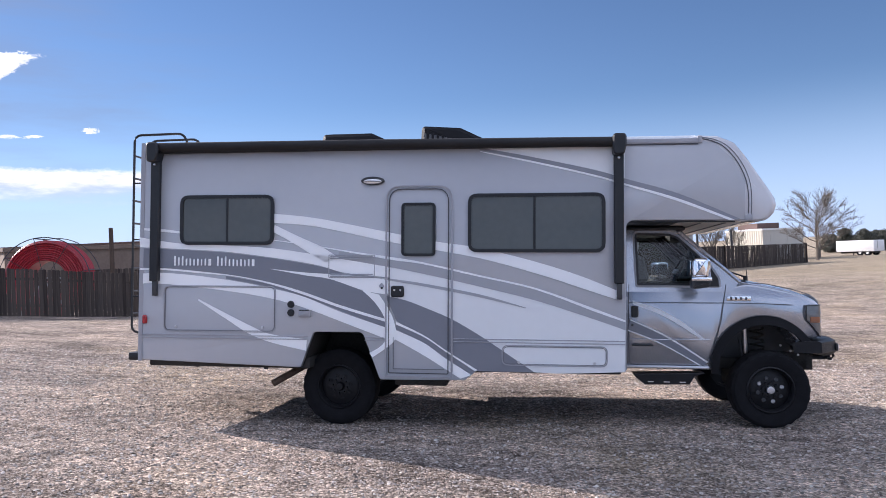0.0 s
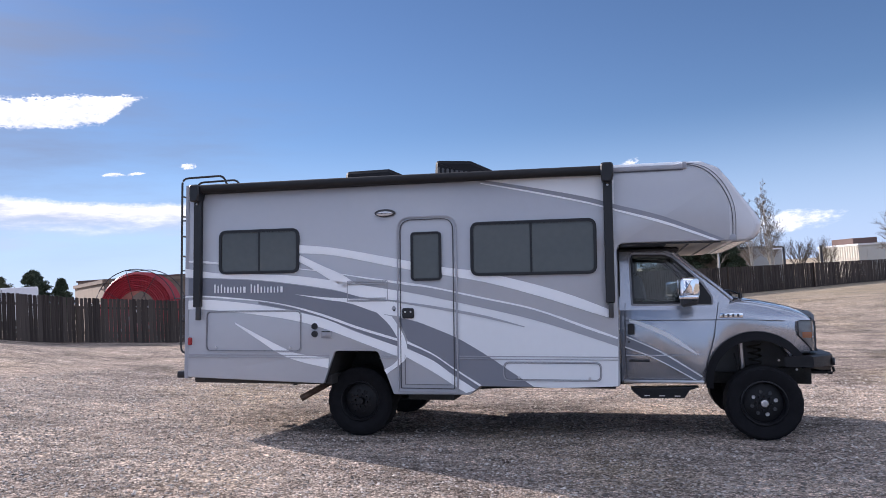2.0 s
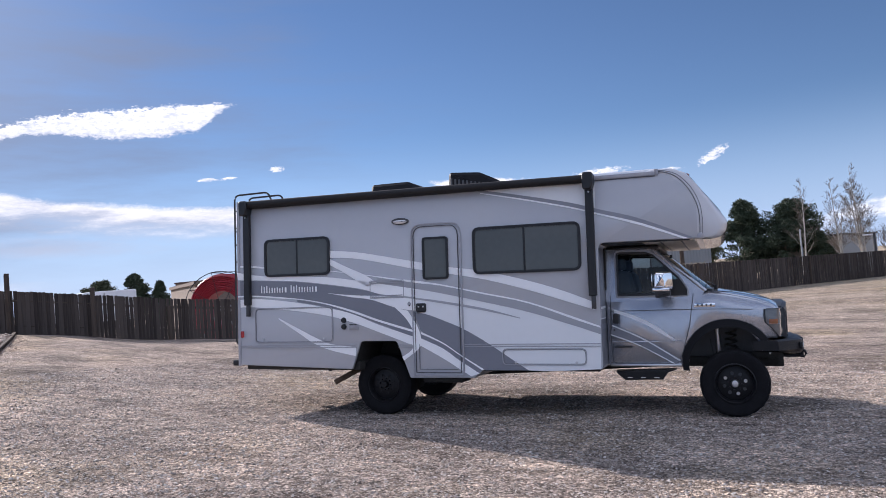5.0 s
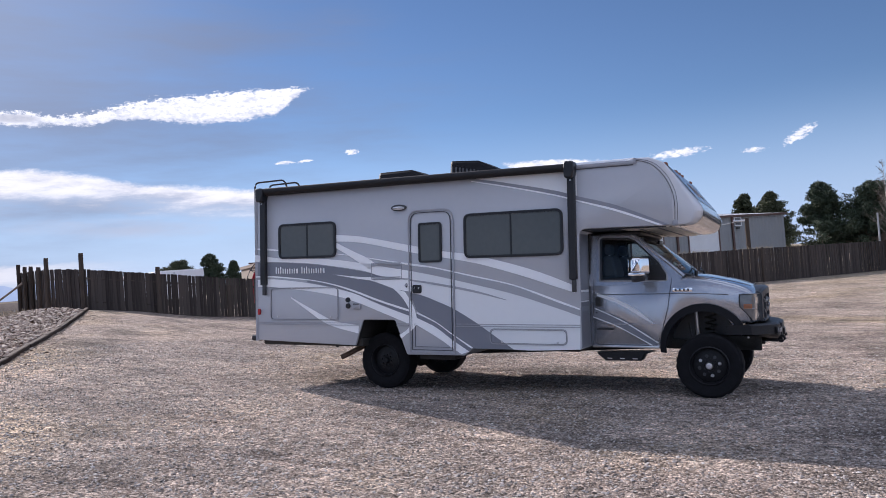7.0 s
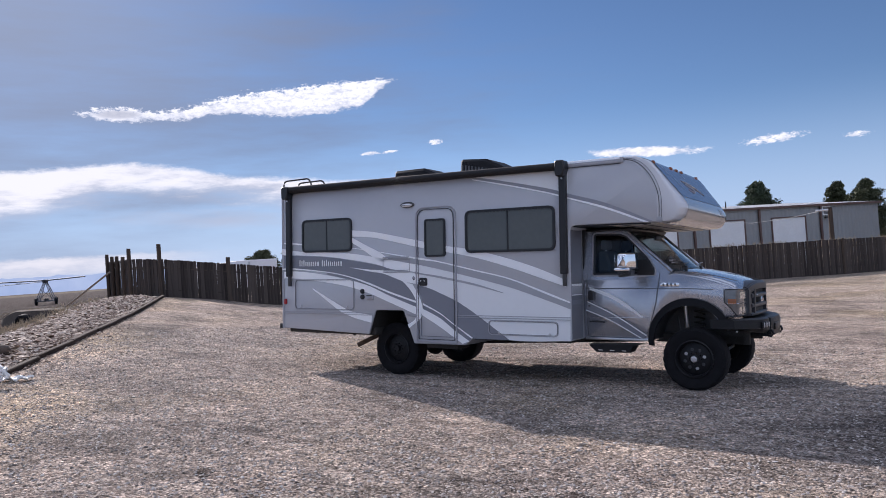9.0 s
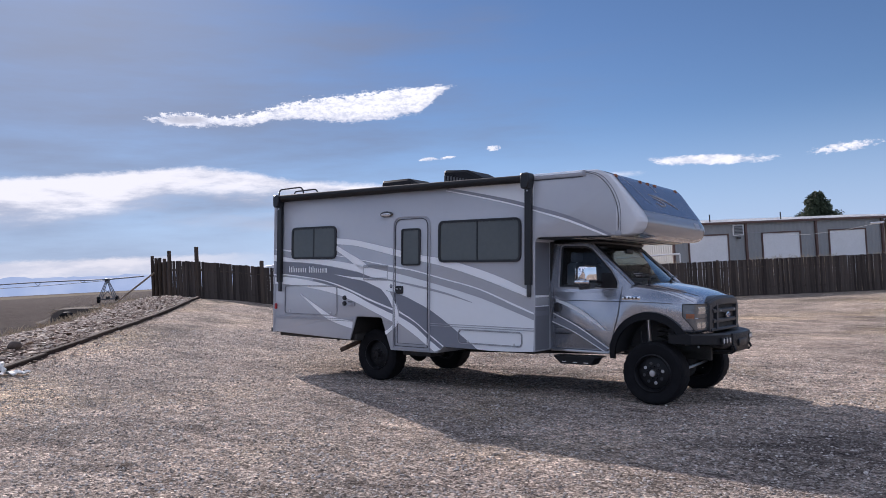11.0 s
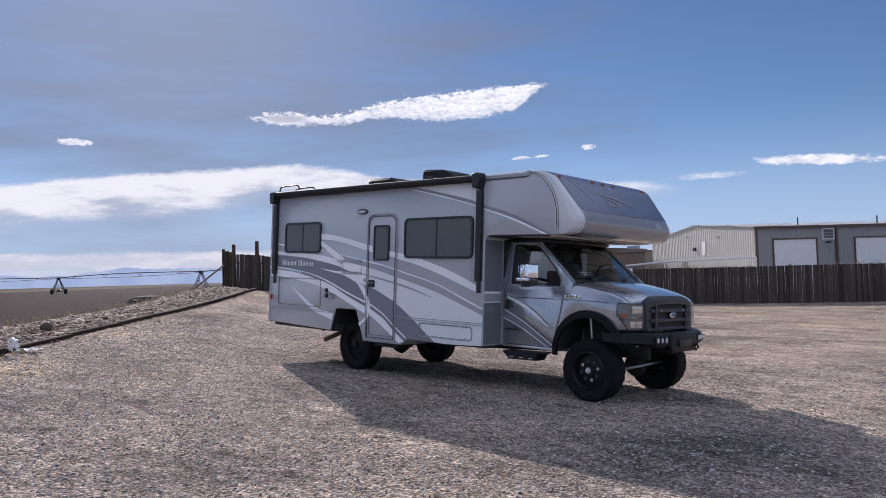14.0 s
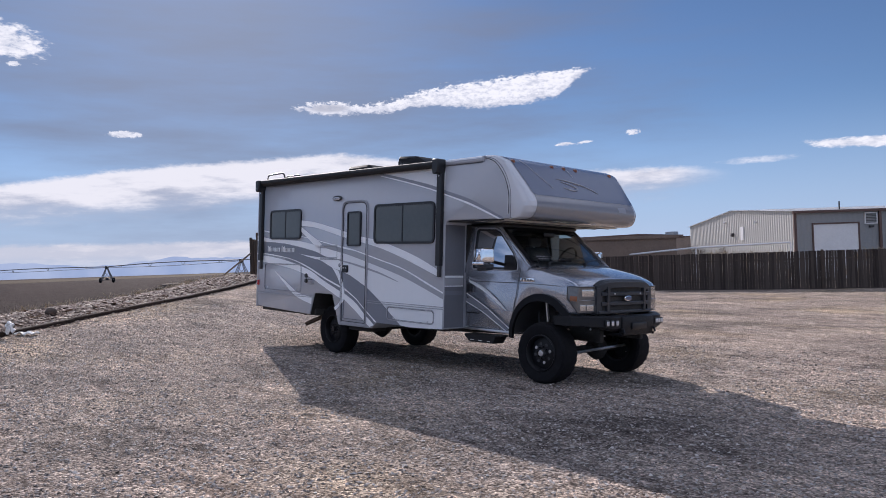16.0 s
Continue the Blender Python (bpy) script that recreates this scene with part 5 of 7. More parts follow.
for y in (-0.42, 0.42):
    st = part("seat", slab(round_outline([(1.02, 1.542), (1.22, 1.542), (1.16, 1.80), (1.10, 1.84), (1.02, 1.82)], 0.05, 3), [(y - 0.25, 0.03), (y - 0.22, 0), (y + 0.22, 0), (y + 0.25, 0.03)]), M_SEAT, cab, "grey cloth captain seat")
    part("headrest", box(1.02, 1.11, y - 0.13, y + 0.13, 1.85, 2.00, 0.04, seg=3), M_SEAT, st)
    part("headrest_post", tube([(1.06, y, 1.80), (1.06, y, 1.88)], 0.012, 6), M_ALU, st)
wb = turned([(0.19 + 0.017 * math.cos(a * math.pi / 4), 0.017 * math.sin(a * math.pi / 4)) for a in range(8)], 28, "x")
bmesh.ops.transform(wb, matrix=pose(1.70, 0.42, 1.66, 0, 25, 0), verts=wb.verts)
sw = part("steering_wheel", wb, M_BLACK, cab)
hb = box(-0.02, 0.02, -0.18, 0.18, -0.03, 0.03, 0.01)
bmesh.ops.transform(hb, matrix=pose(1.70, 0.42, 1.66, 0, 25, 0), verts=hb.verts)
part("spoke", hb, M_BLACK, sw)
part("inside_mirror", box(1.66, 1.69, -0.12, 0.12, 1.97, 2.04, 0.01), M_BLACK, cab)
part("sun_visor", box(1.50, 1.58, -0.75, -0.25, 1.98, 2.07, 0.02), M_GREYPL, cab)
for z in (1.655, 1.685):
    for k in range(5):
        part("screen_lettering", box(2.035 - (z - 1.655), 2.04 - (z - 1.655), -0.66 + 0.065 * k, -0.615 + 0.065 * k, z, z + 0.016), M_TRIM, cab, "pale window lettering, unreadable" if k == 0 else "")
# door mirrors
for side in (-1, 1):
    arm = part("door_mirror", tube([(1.66, side * 0.92, 1.57), (1.64, side * 1.10, 1.60), (1.62, side * 1.25, 1.62)], 0.022, 8), M_BLACK, cab, "chrome-capped door mirror")
    head = [(1.525, 1.585), (1.69, 1.585), (1.68, 1.775), (1.655, 1.79), (1.55, 1.79), (1.53, 1.765)]
    part("mirror_cap", slab(round_outline(head, 0.03, 4), [(side * 1.38, 0.035), (side * 1.365, 0.012), (side * 1.34, 0), (side * 1.22, 0), (side * 1.19, 0.02)], lambda x, y, z: (x + 0.05 * (abs(y) < 1.3), y, z)), M_CHROME, arm, "chrome mirror cap")
    part("mirror_skirt", slab(round_outline([(1.54, 1.475), (1.70, 1.50), (1.725, 1.575), (1.53, 1.575)], 0.03, 3), [(side * 1.35, 0.03), (side * 1.33, 0), (side * 1.19, 0), (side * 1.17, 0.02)]), M_GREYPL, arm)
    part("mirror_band", box(1.515, 1.71, side * 1.39 - 0.015, side * 1.39 + 0.015, 1.56, 1.60, 0.008), M_CHROME, arm)
    part("mirror_glass", slab(round_outline([(-0.075, 1.615), (0.075, 1.615), (0.075, 1.765), (-0.075, 1.765)], 0.02, 3), [(0, 0), (0.006, 0)], lambda x, y, z: (1.507 + y, side * 1.28 + x, z)), M_CHROME, arm)

# the head lamps follow the corner of the wing
LAMP_PLAN = [(2.85, 0.94), (2.95, 0.94), (3.0, 0.94), (3.02, 0.932), (3.03, 0.915), (3.03, 0.86), (3.03, 0.80), (3.03, 0.71), (3.03, 0.62)]


def lamp_point(side, u, z, lift):
    t = u * (len(LAMP_PLAN) - 1)
    k = min(int(t), len(LAMP_PLAN) - 2)
    p = [Vector(cab_shape(*q, z)) for q in LAMP_PLAN[k:k + 2]]
    d = p[1] - p[0]
    q = p[0].lerp(p[1], t - k) + Vector((-d.y, d.x, 0)).normalized() * lift
    return (q.x, side * q.y, z)


def lamp_edge(side, z, lift, cut=0.0):
    return [lamp_point(side, k / 16, z + cut * max(0.0, 1 - k / 16 / 0.42) ** 1.6, lift) for k in range(17)]


def lamp_patch(side, u0, u1, z0, z1, lift, cut=0.0):
    """A shell on the corner of the wing, with a rim that reaches back to the body."""
    bm = bmesh.new()
    cols = []
    for k in range(17):
        u = u0 + (u1 - u0) * k / 16
        b = z0 + cut * max(0.0, 1 - u / 0.42) ** 1.6
        cols.append([bm.verts.new(lamp_point(side, u, z, h)) for z, h in ((b, -0.012), (b + 0.004, lift), ((b + z1) / 2, lift + 0.004), (z1 - 0.004, lift), (z1, -0.012))])
    for a, b in zip(cols, cols[1:]):
        for k in range(4):
            bm.faces.new((a[k], b[k], b[k + 1], a[k + 1]))
    bm.faces.new(cols[0])
    bm.faces.new(cols[-1][::-1])
    bmesh.ops.recalc_face_normals(bm, faces=bm.faces)
    return bm


# wheel arches
for side in (-1, 1):
    out = [(2.325 + 0.53 * math.cos(math.pi - a * math.pi / 22), 0.67 + 0.535 * math.sin(math.pi - a * math.pi / 22)) for a in range(-1, 20)]
    inn = [(2.33 + 0.462 * math.cos(math.pi - a * math.pi / 22), 0.655 + 0.455 * math.sin(math.pi - a * math.pi / 22)) for a in range(-1, 20)]
    bm = bmesh.new()
    lay = [[bm.verts.new((x, side * y, z)) for x, z in o] for o, y in ((out, 0.925), (out, 0.955), (inn, 0.975), (inn, 0.93))]
    n = len(out)
    for a, b in zip(lay, lay[1:] + lay[:1]):
        for k in range(n - 1):
            bm.faces.new((a[k], a[k + 1], b[k + 1], b[k]))
    for k in (0, n - 1):
        bm.faces.new([q[k] for q in lay])
    part("arch_flare", bm, M_FLARE, cab, "black plastic wheel arch flare")
    bm = bmesh.new()
    lay = [[bm.verts.new((2.325 + 0.468 * math.cos(math.pi - a * math.pi / 20), y * side, 0.66 + 0.462 * math.sin(math.pi - a * math.pi / 20))) for a in range(0, 19)] for y in (0.92, 0.40)]
    for k in range(18):
        bm.faces.new((lay[0][k], lay[0][k + 1], lay[1][k + 1], lay[1][k]))
    bm.faces.new(lay[1])
    part("arch_liner", bm, M_GREYPL, cab)
    part("damper", tube([(2.23, side * 0.62, 0.55), (2.20, side * 0.66, 1.10)], [0.03, 0.022], 10), M_ALU, cab, "bright shock absorber")
    part("coil_spring", tube([(2.36 + 0.065 * math.cos(a * 0.7), side * 0.56 + 0.065 * math.sin(a * 0.7), 0.56 + 0.0078 * a) for a in range(64)], 0.011, 6), M_UNDER, cab)
    part("brake_hose", tube([(2.12, side * 0.72, 0.95), (2.16, side * 0.76, 0.75), (2.25, side * 0.76, 0.6)], 0.01, 6), M_BLACK, cab)
    # head lamp, turned round the corner of the wing
    lamp = part("headlight", lamp_patch(side, 0.0, 1.0, 0.99, 1.315, 0.012, 0.17), M_SMOKE, cab, "smoked headlight with amber corner", smooth=60)
    part("lamp_rim", tube(lamp_edge(side, 0.99, 0.014, 0.17) + lamp_edge(side, 1.315, 0.014)[::-1] + lamp_edge(side, 0.99, 0.014, 0.17)[:1], 0.006, 5), M_BLACK, lamp)
    part("reflector", lamp_patch(side, 0.56, 0.96, 1.19, 1.285, 0.017), M_REFLECT, lamp)
    part("reflector", lamp_patch(side, 0.50, 0.70, 1.01, 1.095, 0.017), M_REFLECT, lamp)
    part("reflector", lamp_patch(side, 0.74, 0.95, 1.01, 1.095, 0.017), M_REFLECT, lamp)
    part("corner_lens", lamp_patch(side, 0.07, 0.36, 1.13, 1.20, 0.017), M_AMBER, lamp)
    part("lens_bar", lamp_patch(side, 0.05, 0.97, 1.135, 1.150, 0.018), M_CHROME, lamp)
# grille
def nose_x(y):
    return 2.975 - 0.08 * min(1.0, abs(y) / 0.94) ** 3.2


def front_panel(y0, y1, z0, z1, x_off, depth, n=10, crown=0.0):
    """A bar across the nose that follows its curve in plan; crown lowers its ends."""
    bm = bmesh.new()
    rings = []
    for i in range(n + 1):
        y = y0 + (y1 - y0) * i / n
        x = nose_x(y) + x_off - 0.45 * crown * (abs(y) / 0.62) ** 4
        d = -crown * (abs(y) / 0.62) ** 4
        rings.append([bm.verts.new(p) for p in ((x - depth, y, z0 + d), (x - 0.006, y, z0 + d), (x, y, z0 + 0.006 + d), (x, y, z1 - 0.014 + d), (x - 0.014, y, z1 + d), (x - depth, y, z1 + d))])
    for a, b in zip(rings, rings[1:]):
        for k in range(6):
            bm.faces.new((a[k], a[(k + 1) % 6], b[(k + 1) % 6], b[k]))
    bm.faces.new(rings[0])
    bm.faces.new(list(reversed(rings[-1])))
    return bm


gr = part("grille", front_panel(-0.55, 0.55, 0.98, 1.34, 0.006, 0.04), M_UNDER, cab, "dark grey egg-crate grille")
part("grille_surround", front_panel(-0.62, 0.62, 1.305, 1.395, 0.052, 0.12, 16, 0.07), M_GRILLE, gr)
part("grille_surround", front_panel(-0.60, 0.60, 0.972, 1.01, 0.046, 0.12), M_GRILLE, gr)
for y0, y1 in ((-0.63, -0.53), (0.53, 0.63)):
    part("grille_surround", front_panel(y0, y1, 0.972, 1.31, 0.030, 0.12, 4), M_GRILLE, gr)
for z0 in (1.075, 1.20):
    part("grille_bar", front_panel(-0.55, 0.55, z0, z0 + 0.05, 0.044, 0.05), M_GRILLE, gr)
for y in (-0.42, 0.42):
    part("grille_upright", front_panel(y - 0.028, y + 0.028, 1.0, 1.33, 0.048, 0.055, 2), M_GRILLE, gr)
for y in (-0.30, 0.30):
    part("grille_lamp", turned([(0, 0), (0.012, 0), (0.01, 0.012), (0, 0.014)], 10, "x", (nose_x(y) + 0.045, y, 1.225), closed=False), M_LENS, gr)
em = part("front_emblem", slab([(0.085 * math.cos(a * math.pi / 14), 1.165 + 0.036 * math.sin(a * math.pi / 14)) for a in range(28)], [(0, 0), (0.016, 0), (0.022, 0.012)], lambda x, y, z: (3.014 + y, x, z)), M_CHROME, gr, "plain oval emblem")
part("emblem_field", slab([(0.068 * math.cos(a * math.pi / 14), 1.165 + 0.025 * math.sin(a * math.pi / 14)) for a in range(28)], [(0, 0), (0.004, 0)], lambda x, y, z: (3.036 + y, x, z)), M_SLATE, em)
part("bonnet_edge", front_panel(-0.62, 0.62, 1.388, 1.412, 0.028, 0.13, 16, 0.07), M_GRILLE, cab)
for side in (-1, 1):
    part("bonnet_seam", tube([(2.16, side * 0.80, 1.545), (2.4, side * 0.80, 1.527), (2.65, side * 0.775, 1.475), (2.86, side * 0.70, 1.415)], 0.004, 5), M_GROOVE, cab)

# steel front bumper
def bumper_bar(y0, y1, prof, sweep, n=16):
    bm = bmesh.new()
    rings = []
    for i in range(n + 1):
        y = y0 + (y1 - y0) * i / n
        back = sweep * max(0.0, (abs(y) - 0.55) / 0.45) ** 1.3
        up = smooth01(0.50, 0.80, abs(y))
        rings.append([bm.verts.new((x - back, y, z + max(0.0, 0.83 - z) * up)) for x, z in prof])
    m = len(prof)
    for a, b in zip(rings, rings[1:]):
        for k in range(m):
            bm.faces.new((a[k], a[(k + 1) % m], b[(k + 1) % m], b[k]))
    bm.faces.new(rings[0])
    bm.faces.new(list(reversed(rings[-1])))
    return bm


BP = [(2.88, 0.935), (3.12, 0.955), (3.165, 0.935), (3.172, 0.80), (3.14, 0.762), (3.06, 0.755), (2.90, 0.78)]
bp = part("front_bumper", bumper_bar(-1.0, 1.0, BP, 0.30), M_STEEL, rv, "black steel off-road front bumper", smooth=20)
part("winch_plate", box(3.13, 3.19, -0.36, 0.36, 0.70, 0.945, 0.018), M_STEEL, bp)
part("winch_tray", box(2.86, 3.14, -0.34, 0.34, 0.70, 0.735, 0.008), M_STEEL, bp)
part("fairlead", box(3.188, 3.214, -0.17, 0.17, 0.775, 0.865, 0.012), M_BLACK, bp)
for s in (-1, 1):
    for k in range(3):
        y = s * (0.46 + 0.085 * k)
        lp = part("fog_lamp_housing", box(3.15 - 0.012 * k, 3.178 - 0.012 * k, y - 0.036, y + 0.036, 0.825, 0.905, 0.008), M_BLACK, bp)
        part("fog_lens", box(3.176 - 0.012 * k, 3.184 - 0.012 * k, y - 0.026, y + 0.026, 0.838, 0.892, 0.004), M_LENS, lp, "bright square lamp lens")
    tb = part("tow_hook", tube([(3.12, s * 0.36, 0.79), (3.20, s * 0.36, 0.78), (3.215, s * 0.36, 0.74), (3.19, s * 0.36, 0.71), (3.15, s * 0.36, 0.715)], 0.017, 8), M_STEEL, bp, "black shackle")
    part("bumper_bracket", box(2.45, 2.95, s * 0.46 - 0.04, s * 0.46 + 0.04, 0.60, 0.78, 0.01), M_UNDER, bp)
    for x, z in ((2.62, 0.86), (2.80, 0.76), (2.72, 0.80)):
        part("bumper_bolt", turned([(0, 0), (0.014, 0), (0.012, s * 0.012), (0, s * 0.014)], 8, "y", (x, s * 0.50, z), closed=False), M_ALU, bp)

# side steps
for side in (-1, 1):
    sb = part("side_step", slab([(1.00, 0.585), (1.72, 0.605), (1.62, 0.57), (1.565, 0.485), (1.11, 0.475), (1.02, 0.55)], [(side * 0.80, 0), (side * 1.0, 0), (side * 1.02, 0.01)]), M_STEEL, rv, "black steel side step")
    for x in (1.17, 1.33, 1.49):
        part("step_slot", box(x - 0.03, x + 0.03, side * 1.022 - 0.004, side * 1.022 + 0.004, 0.505, 0.515), M_LENS, sb)
part("frame_rail", box(-4.2, 2.9, -0.50, -0.40, 0.60, 0.72, 0.01), M_UNDER, rv)
part("frame_rail", box(-4.2, 2.9, 0.40, 0.50, 0.60, 0.72, 0.01), M_UNDER, rv)
part("fuel_tank", box(-0.55, 0.55, -0.35, 0.35, 0.53, 0.62, 0.04), M_UNDER, rv)
part("waste_tank", box(-3.9, -2.8, -0.7, 0.6, 0.595, 0.66, 0.02), M_UNDER, rv)
part("entry_step", box(-1.5, -0.95, -1.20, -0.85, 0.44, 0.52, 0.015), M_UNDER, rv, "folded entry step")
part("front_axle", tube([(2.35, -0.75, 0.43), (2.35, -0.25, 0.43), (2.35, 0.75, 0.43)], 0.055, 12), M_UNDER, rv)
part("front_differential", turned([(0, -0.16), (0.12, -0.10), (0.17, 0), (0.12, 0.10), (0, 0.16)], 16, "y", (2.35, 0.28, 0.43), closed=False), M_UNDER, rv)
part("track_rod", tube([(2.52, -0.72, 0.42), (2.52, 0.72, 0.46)], 0.02, 8), M_ALU, rv)
part("rear_axle", tube([(-2.13, -0.80, 0.385), (-2.13, 0.80, 0.385)], 0.065, 12), M_UNDER, rv)
part("rear_differential", turned([(0, -0.2), (0.14, -0.12), (0.2, 0), (0.14, 0.12), (0, 0.2)], 16, "y", (-2.13, 0.0, 0.385), closed=False), M_UNDER, rv)
part("drive_shaft", tube([(-1.95, 0.0, 0.42), (0.2, 0.0, 0.52), (1.4, 0.05, 0.58)], 0.045, 10), M_UNDER, rv)
for side in (-1, 1):
    part("leaf_spring", tube([(-2.85, side * 0.52, 0.60), (-2.5, side * 0.52, 0.50), (-2.13, side * 0.52, 0.46), (-1.75, side * 0.52, 0.50), (-1.4, side * 0.52, 0.60)], 0.035, 6), M_UNDER, rv)
    arch = [(-2.485, 0.62), (-2.352, 0.992), (-1.838, 0.992), (-1.652, 0.53)]
    bm = bmesh.new()
    lay = [[bm.verts.new((x, y, z)) for x, z in arch] for y in ((YN + 0.015 if side < 0 else YF - 0.015), side * 0.55)]
    for k in range(3):
        bm.faces.new((lay[0][k], lay[0][k + 1], lay[1][k + 1], lay[1][k]))
    bm.faces.new(lay[1])
    part("rear_arch_liner", bm, M_UNDER, rv, smooth=0)


# wheels
def wheel(x, y, z, side, r, w):
    """An off-road tyre on a black eight-hole steel rim."""
    bm = bmesh.new()
    steps = 96
    prof = [(0.232, -0.42), (0.30, -0.50), (0.36, -0.49), (r - 0.035, -0.47), (r - 0.008, -0.42), (r, -0.30), (r, -0.10), (r, 0.10), (r, 0.30), (r - 0.008, 0.42), (r - 0.035, 0.47), (0.36, 0.49), (0.30, 0.50), (0.232, 0.42)]
    rings = []
    for i in range(steps):
        a = 2 * math.pi * i / steps
        ring = []
        for k, (rr, s) in enumerate(prof):
            lug = 0.0
            if k in (3, 4, 9, 10):
                lug = -0.007 if (i % 4) in (2, 3) else 0.0
            elif k in (5, 8):
                lug = -0.006 if (i % 4) in (0, 3) else 0.0
            elif k in (6, 7):
                lug = -0.006 if (i % 4) in (1, 2) else 0.0
            ring.append(bm.verts.new((x + (rr + lug) * math.cos(a), y + s * w, z + (rr + lug) * math.sin(a))))
        rings.append(ring)
    m = len(prof)
    for i in range(steps):
        a, b = rings[i], rings[(i + 1) % steps]
        for k in range(m - 1):
            bm.faces.new((a[k], a[k + 1], b[k + 1], b[k]))
    wh = part("wheel", bm, M_RUBBER, rv, "chunky off-road tyre on black rim", smooth=30)
    f = side * w * 0.5
    part("rim", turned([(0.232, -side * w * 0.42), (0.240, f * 0.90), (0.228, f * 0.96), (0.215, f * 0.86), (0.205, f * 0.45), (0.205, -side * w * 0.4)], 48, "y", (x, y, z)), M_STEEL, wh, "black steel rim")
    part("rim_disc", turned([(0.206, f * 0.42), (0.16, f * 0.52), (0.10, f * 0.60), (0.07, f * 0.60), (0.0, f * 0.60)], 48, "y", (x, y, z), closed=False), M_STEEL, wh)
    for k in range(8):
        a = 2 * math.pi * k / 8 + 0.25
        hx, hz = x + 0.122 * math.cos(a), z + 0.122 * math.sin(a)
        h = turned([(0, 0), (0.018, 0), (0.022, side * 0.006), (0.019, side * 0.009), (0.015, side * 0.004), (0, side * 0.004)], 14, "y", (hx, y + f * 0.585, hz), closed=False)
        part("rim_hole", h, (M_GREYPL if k % 3 else M_ALU) if x > 0 else M_STEEL, wh)
        bx, bz = x + 0.078 * math.cos(a + 0.39), z + 0.078 * math.sin(a + 0.39)
        part("wheel_nut", turned([(0, 0), (0.013, 0), (0.011, side * 0.03), (0, side * 0.032)], 6, "y", (bx, y + f * 0.6, bz), closed=False), M_STEEL, wh)
    part("hub", turned([(0, side * 0.045), (0.038, side * 0.042), (0.046, side * 0.02), (0.05, 0)], 18, "y", (x, y + f * 0.62, z), closed=False), M_ALU if x > 0 else M_STEEL, wh, "bright locking hub" if x > 0 else "")


wheel(2.375, -0.85, 0.442, -1, 0.397, 0.30)
wheel(2.375, 0.85, 0.442, 1, 0.397, 0.30)
wheel(-2.145, -0.93, 0.388, -1, 0.412, 0.30)
wheel(-2.145, 0.90, 0.388, 1, 0.412, 0.30)
# the coach's front return, overhang's shade in its colour, with the stripes running on over it
part("front_return", box(0.888, 0.894, YN + 0.012, -0.93, 0.66, 2.15), M_RETURN, rv, "return panel behind the cab door, coloured dark for shade", smooth=0)
for z0, z1, mat in ((1.26, 1.36, M_MIDGREY), (1.365, 1.395, M_WHITE), (1.24, 1.255, M_WHITE), (1.12, 1.18, M_DARKGREY)):
    part("return_stripe", box(0.895, 0.899, YN + 0.01, -0.95, z0, z1), mat, rv, smooth=0)
# ---- warehouse ----
WC, WE = Vector((-20.4, 73.9)), Vector((1.6, 97.8))
WD = (WE - WC).normalized()
WN = Vector((-WD.y, WD.x))
WLEN, WDEP, EAVE, RIDGE, WBASE = (WE - WC).length, 29.3, 5.4, 6.5, -1.3
wh_frame = Matrix(((WD.x, WN.x, 0, WC.x), (WD.y, WN.y, 0, WC.y), (0, 0, 1, 0), (0, 0, 0, 1)))
wh = tagged(new("warehouse"), "grey metal warehouse with white roll-up doors and a ribbed gable", "building")
wh.matrix_world = wh_frame


def face_bm(quads):
    bm = bmesh.new()
    for q in quads:
        bm.faces.new([bm.verts.new(p) for p in q])
    return bm


def ribbed(x0, x1, zt, zb, y, pitch, depth, axis="x"):
    """A ribbed metal sheet along x (or y) with its top at zt(x)."""
    bm = bmesh.new()
    n = max(2, int((x1 - x0) / pitch)) * 4
    prev = None
    for i in range(n + 1):
        u = x0 + (x1 - x0) * i / n
        d = -depth if i % 4 in (1, 2) else 0.0
        p = (u, y + d) if axis == "x" else (y + d, u)
        cur = [bm.verts.new((*p, zb)), bm.verts.new((*p, zt(u)))]
        if prev:
            bm.faces.new((prev[0], cur[0], cur[1], prev[1]))
        prev = cur
    return bm


part("front_wall", ribbed(0, WLEN, lambda u: EAVE, WBASE, 0.0, 0.5, 0.03), M_METALGREY, wh, "grey ribbed front wall", smooth=0)
part("gable_wall", ribbed(0, WDEP, lambda u: EAVE + (RIDGE - EAVE) * (1 - abs(u - WDEP / 2) / (WDEP / 2)), WBASE, 0.0, 0.5, 0.045, "y"), M_METALWHITE, wh, "pale ribbed gable wall", smooth=0)
part("end_wall", face_bm([((WLEN, 0, WBASE), (WLEN, WDEP, WBASE), (WLEN, WDEP, EAVE), (WLEN, WDEP / 2, RIDGE), (WLEN, 0, EAVE))]), M_METALGREY, wh, smooth=0)
part("back_wall", face_bm([((0, WDEP, WBASE), (WLEN, WDEP, WBASE), (WLEN, WDEP, EAVE), (0, WDEP, EAVE))]), M_METALGREY, wh, smooth=0)
for s in (0, 1):
    bm = face_bm([((-0.3, -0.25 if not s else WDEP + 0.25, EAVE - 0.03), (WLEN + 0.3, -0.25 if not s else WDEP + 0.25, EAVE - 0.03), (WLEN + 0.3, WDEP / 2, RIDGE + 0.03), (-0.3, WDEP / 2, RIDGE + 0.03))])
    bmesh.ops.solidify(bm, geom=bm.faces[:], thickness=0.12)
    part("roof", bm, M_DOORWHITE, wh, "white metal roof", smooth=0)
part("eave_trim", box(-0.3, WLEN + 0.3, -0.32, -0.18, EAVE - 0.26, EAVE - 0.02), M_BROWNTRIM, wh, "brown eave trim")
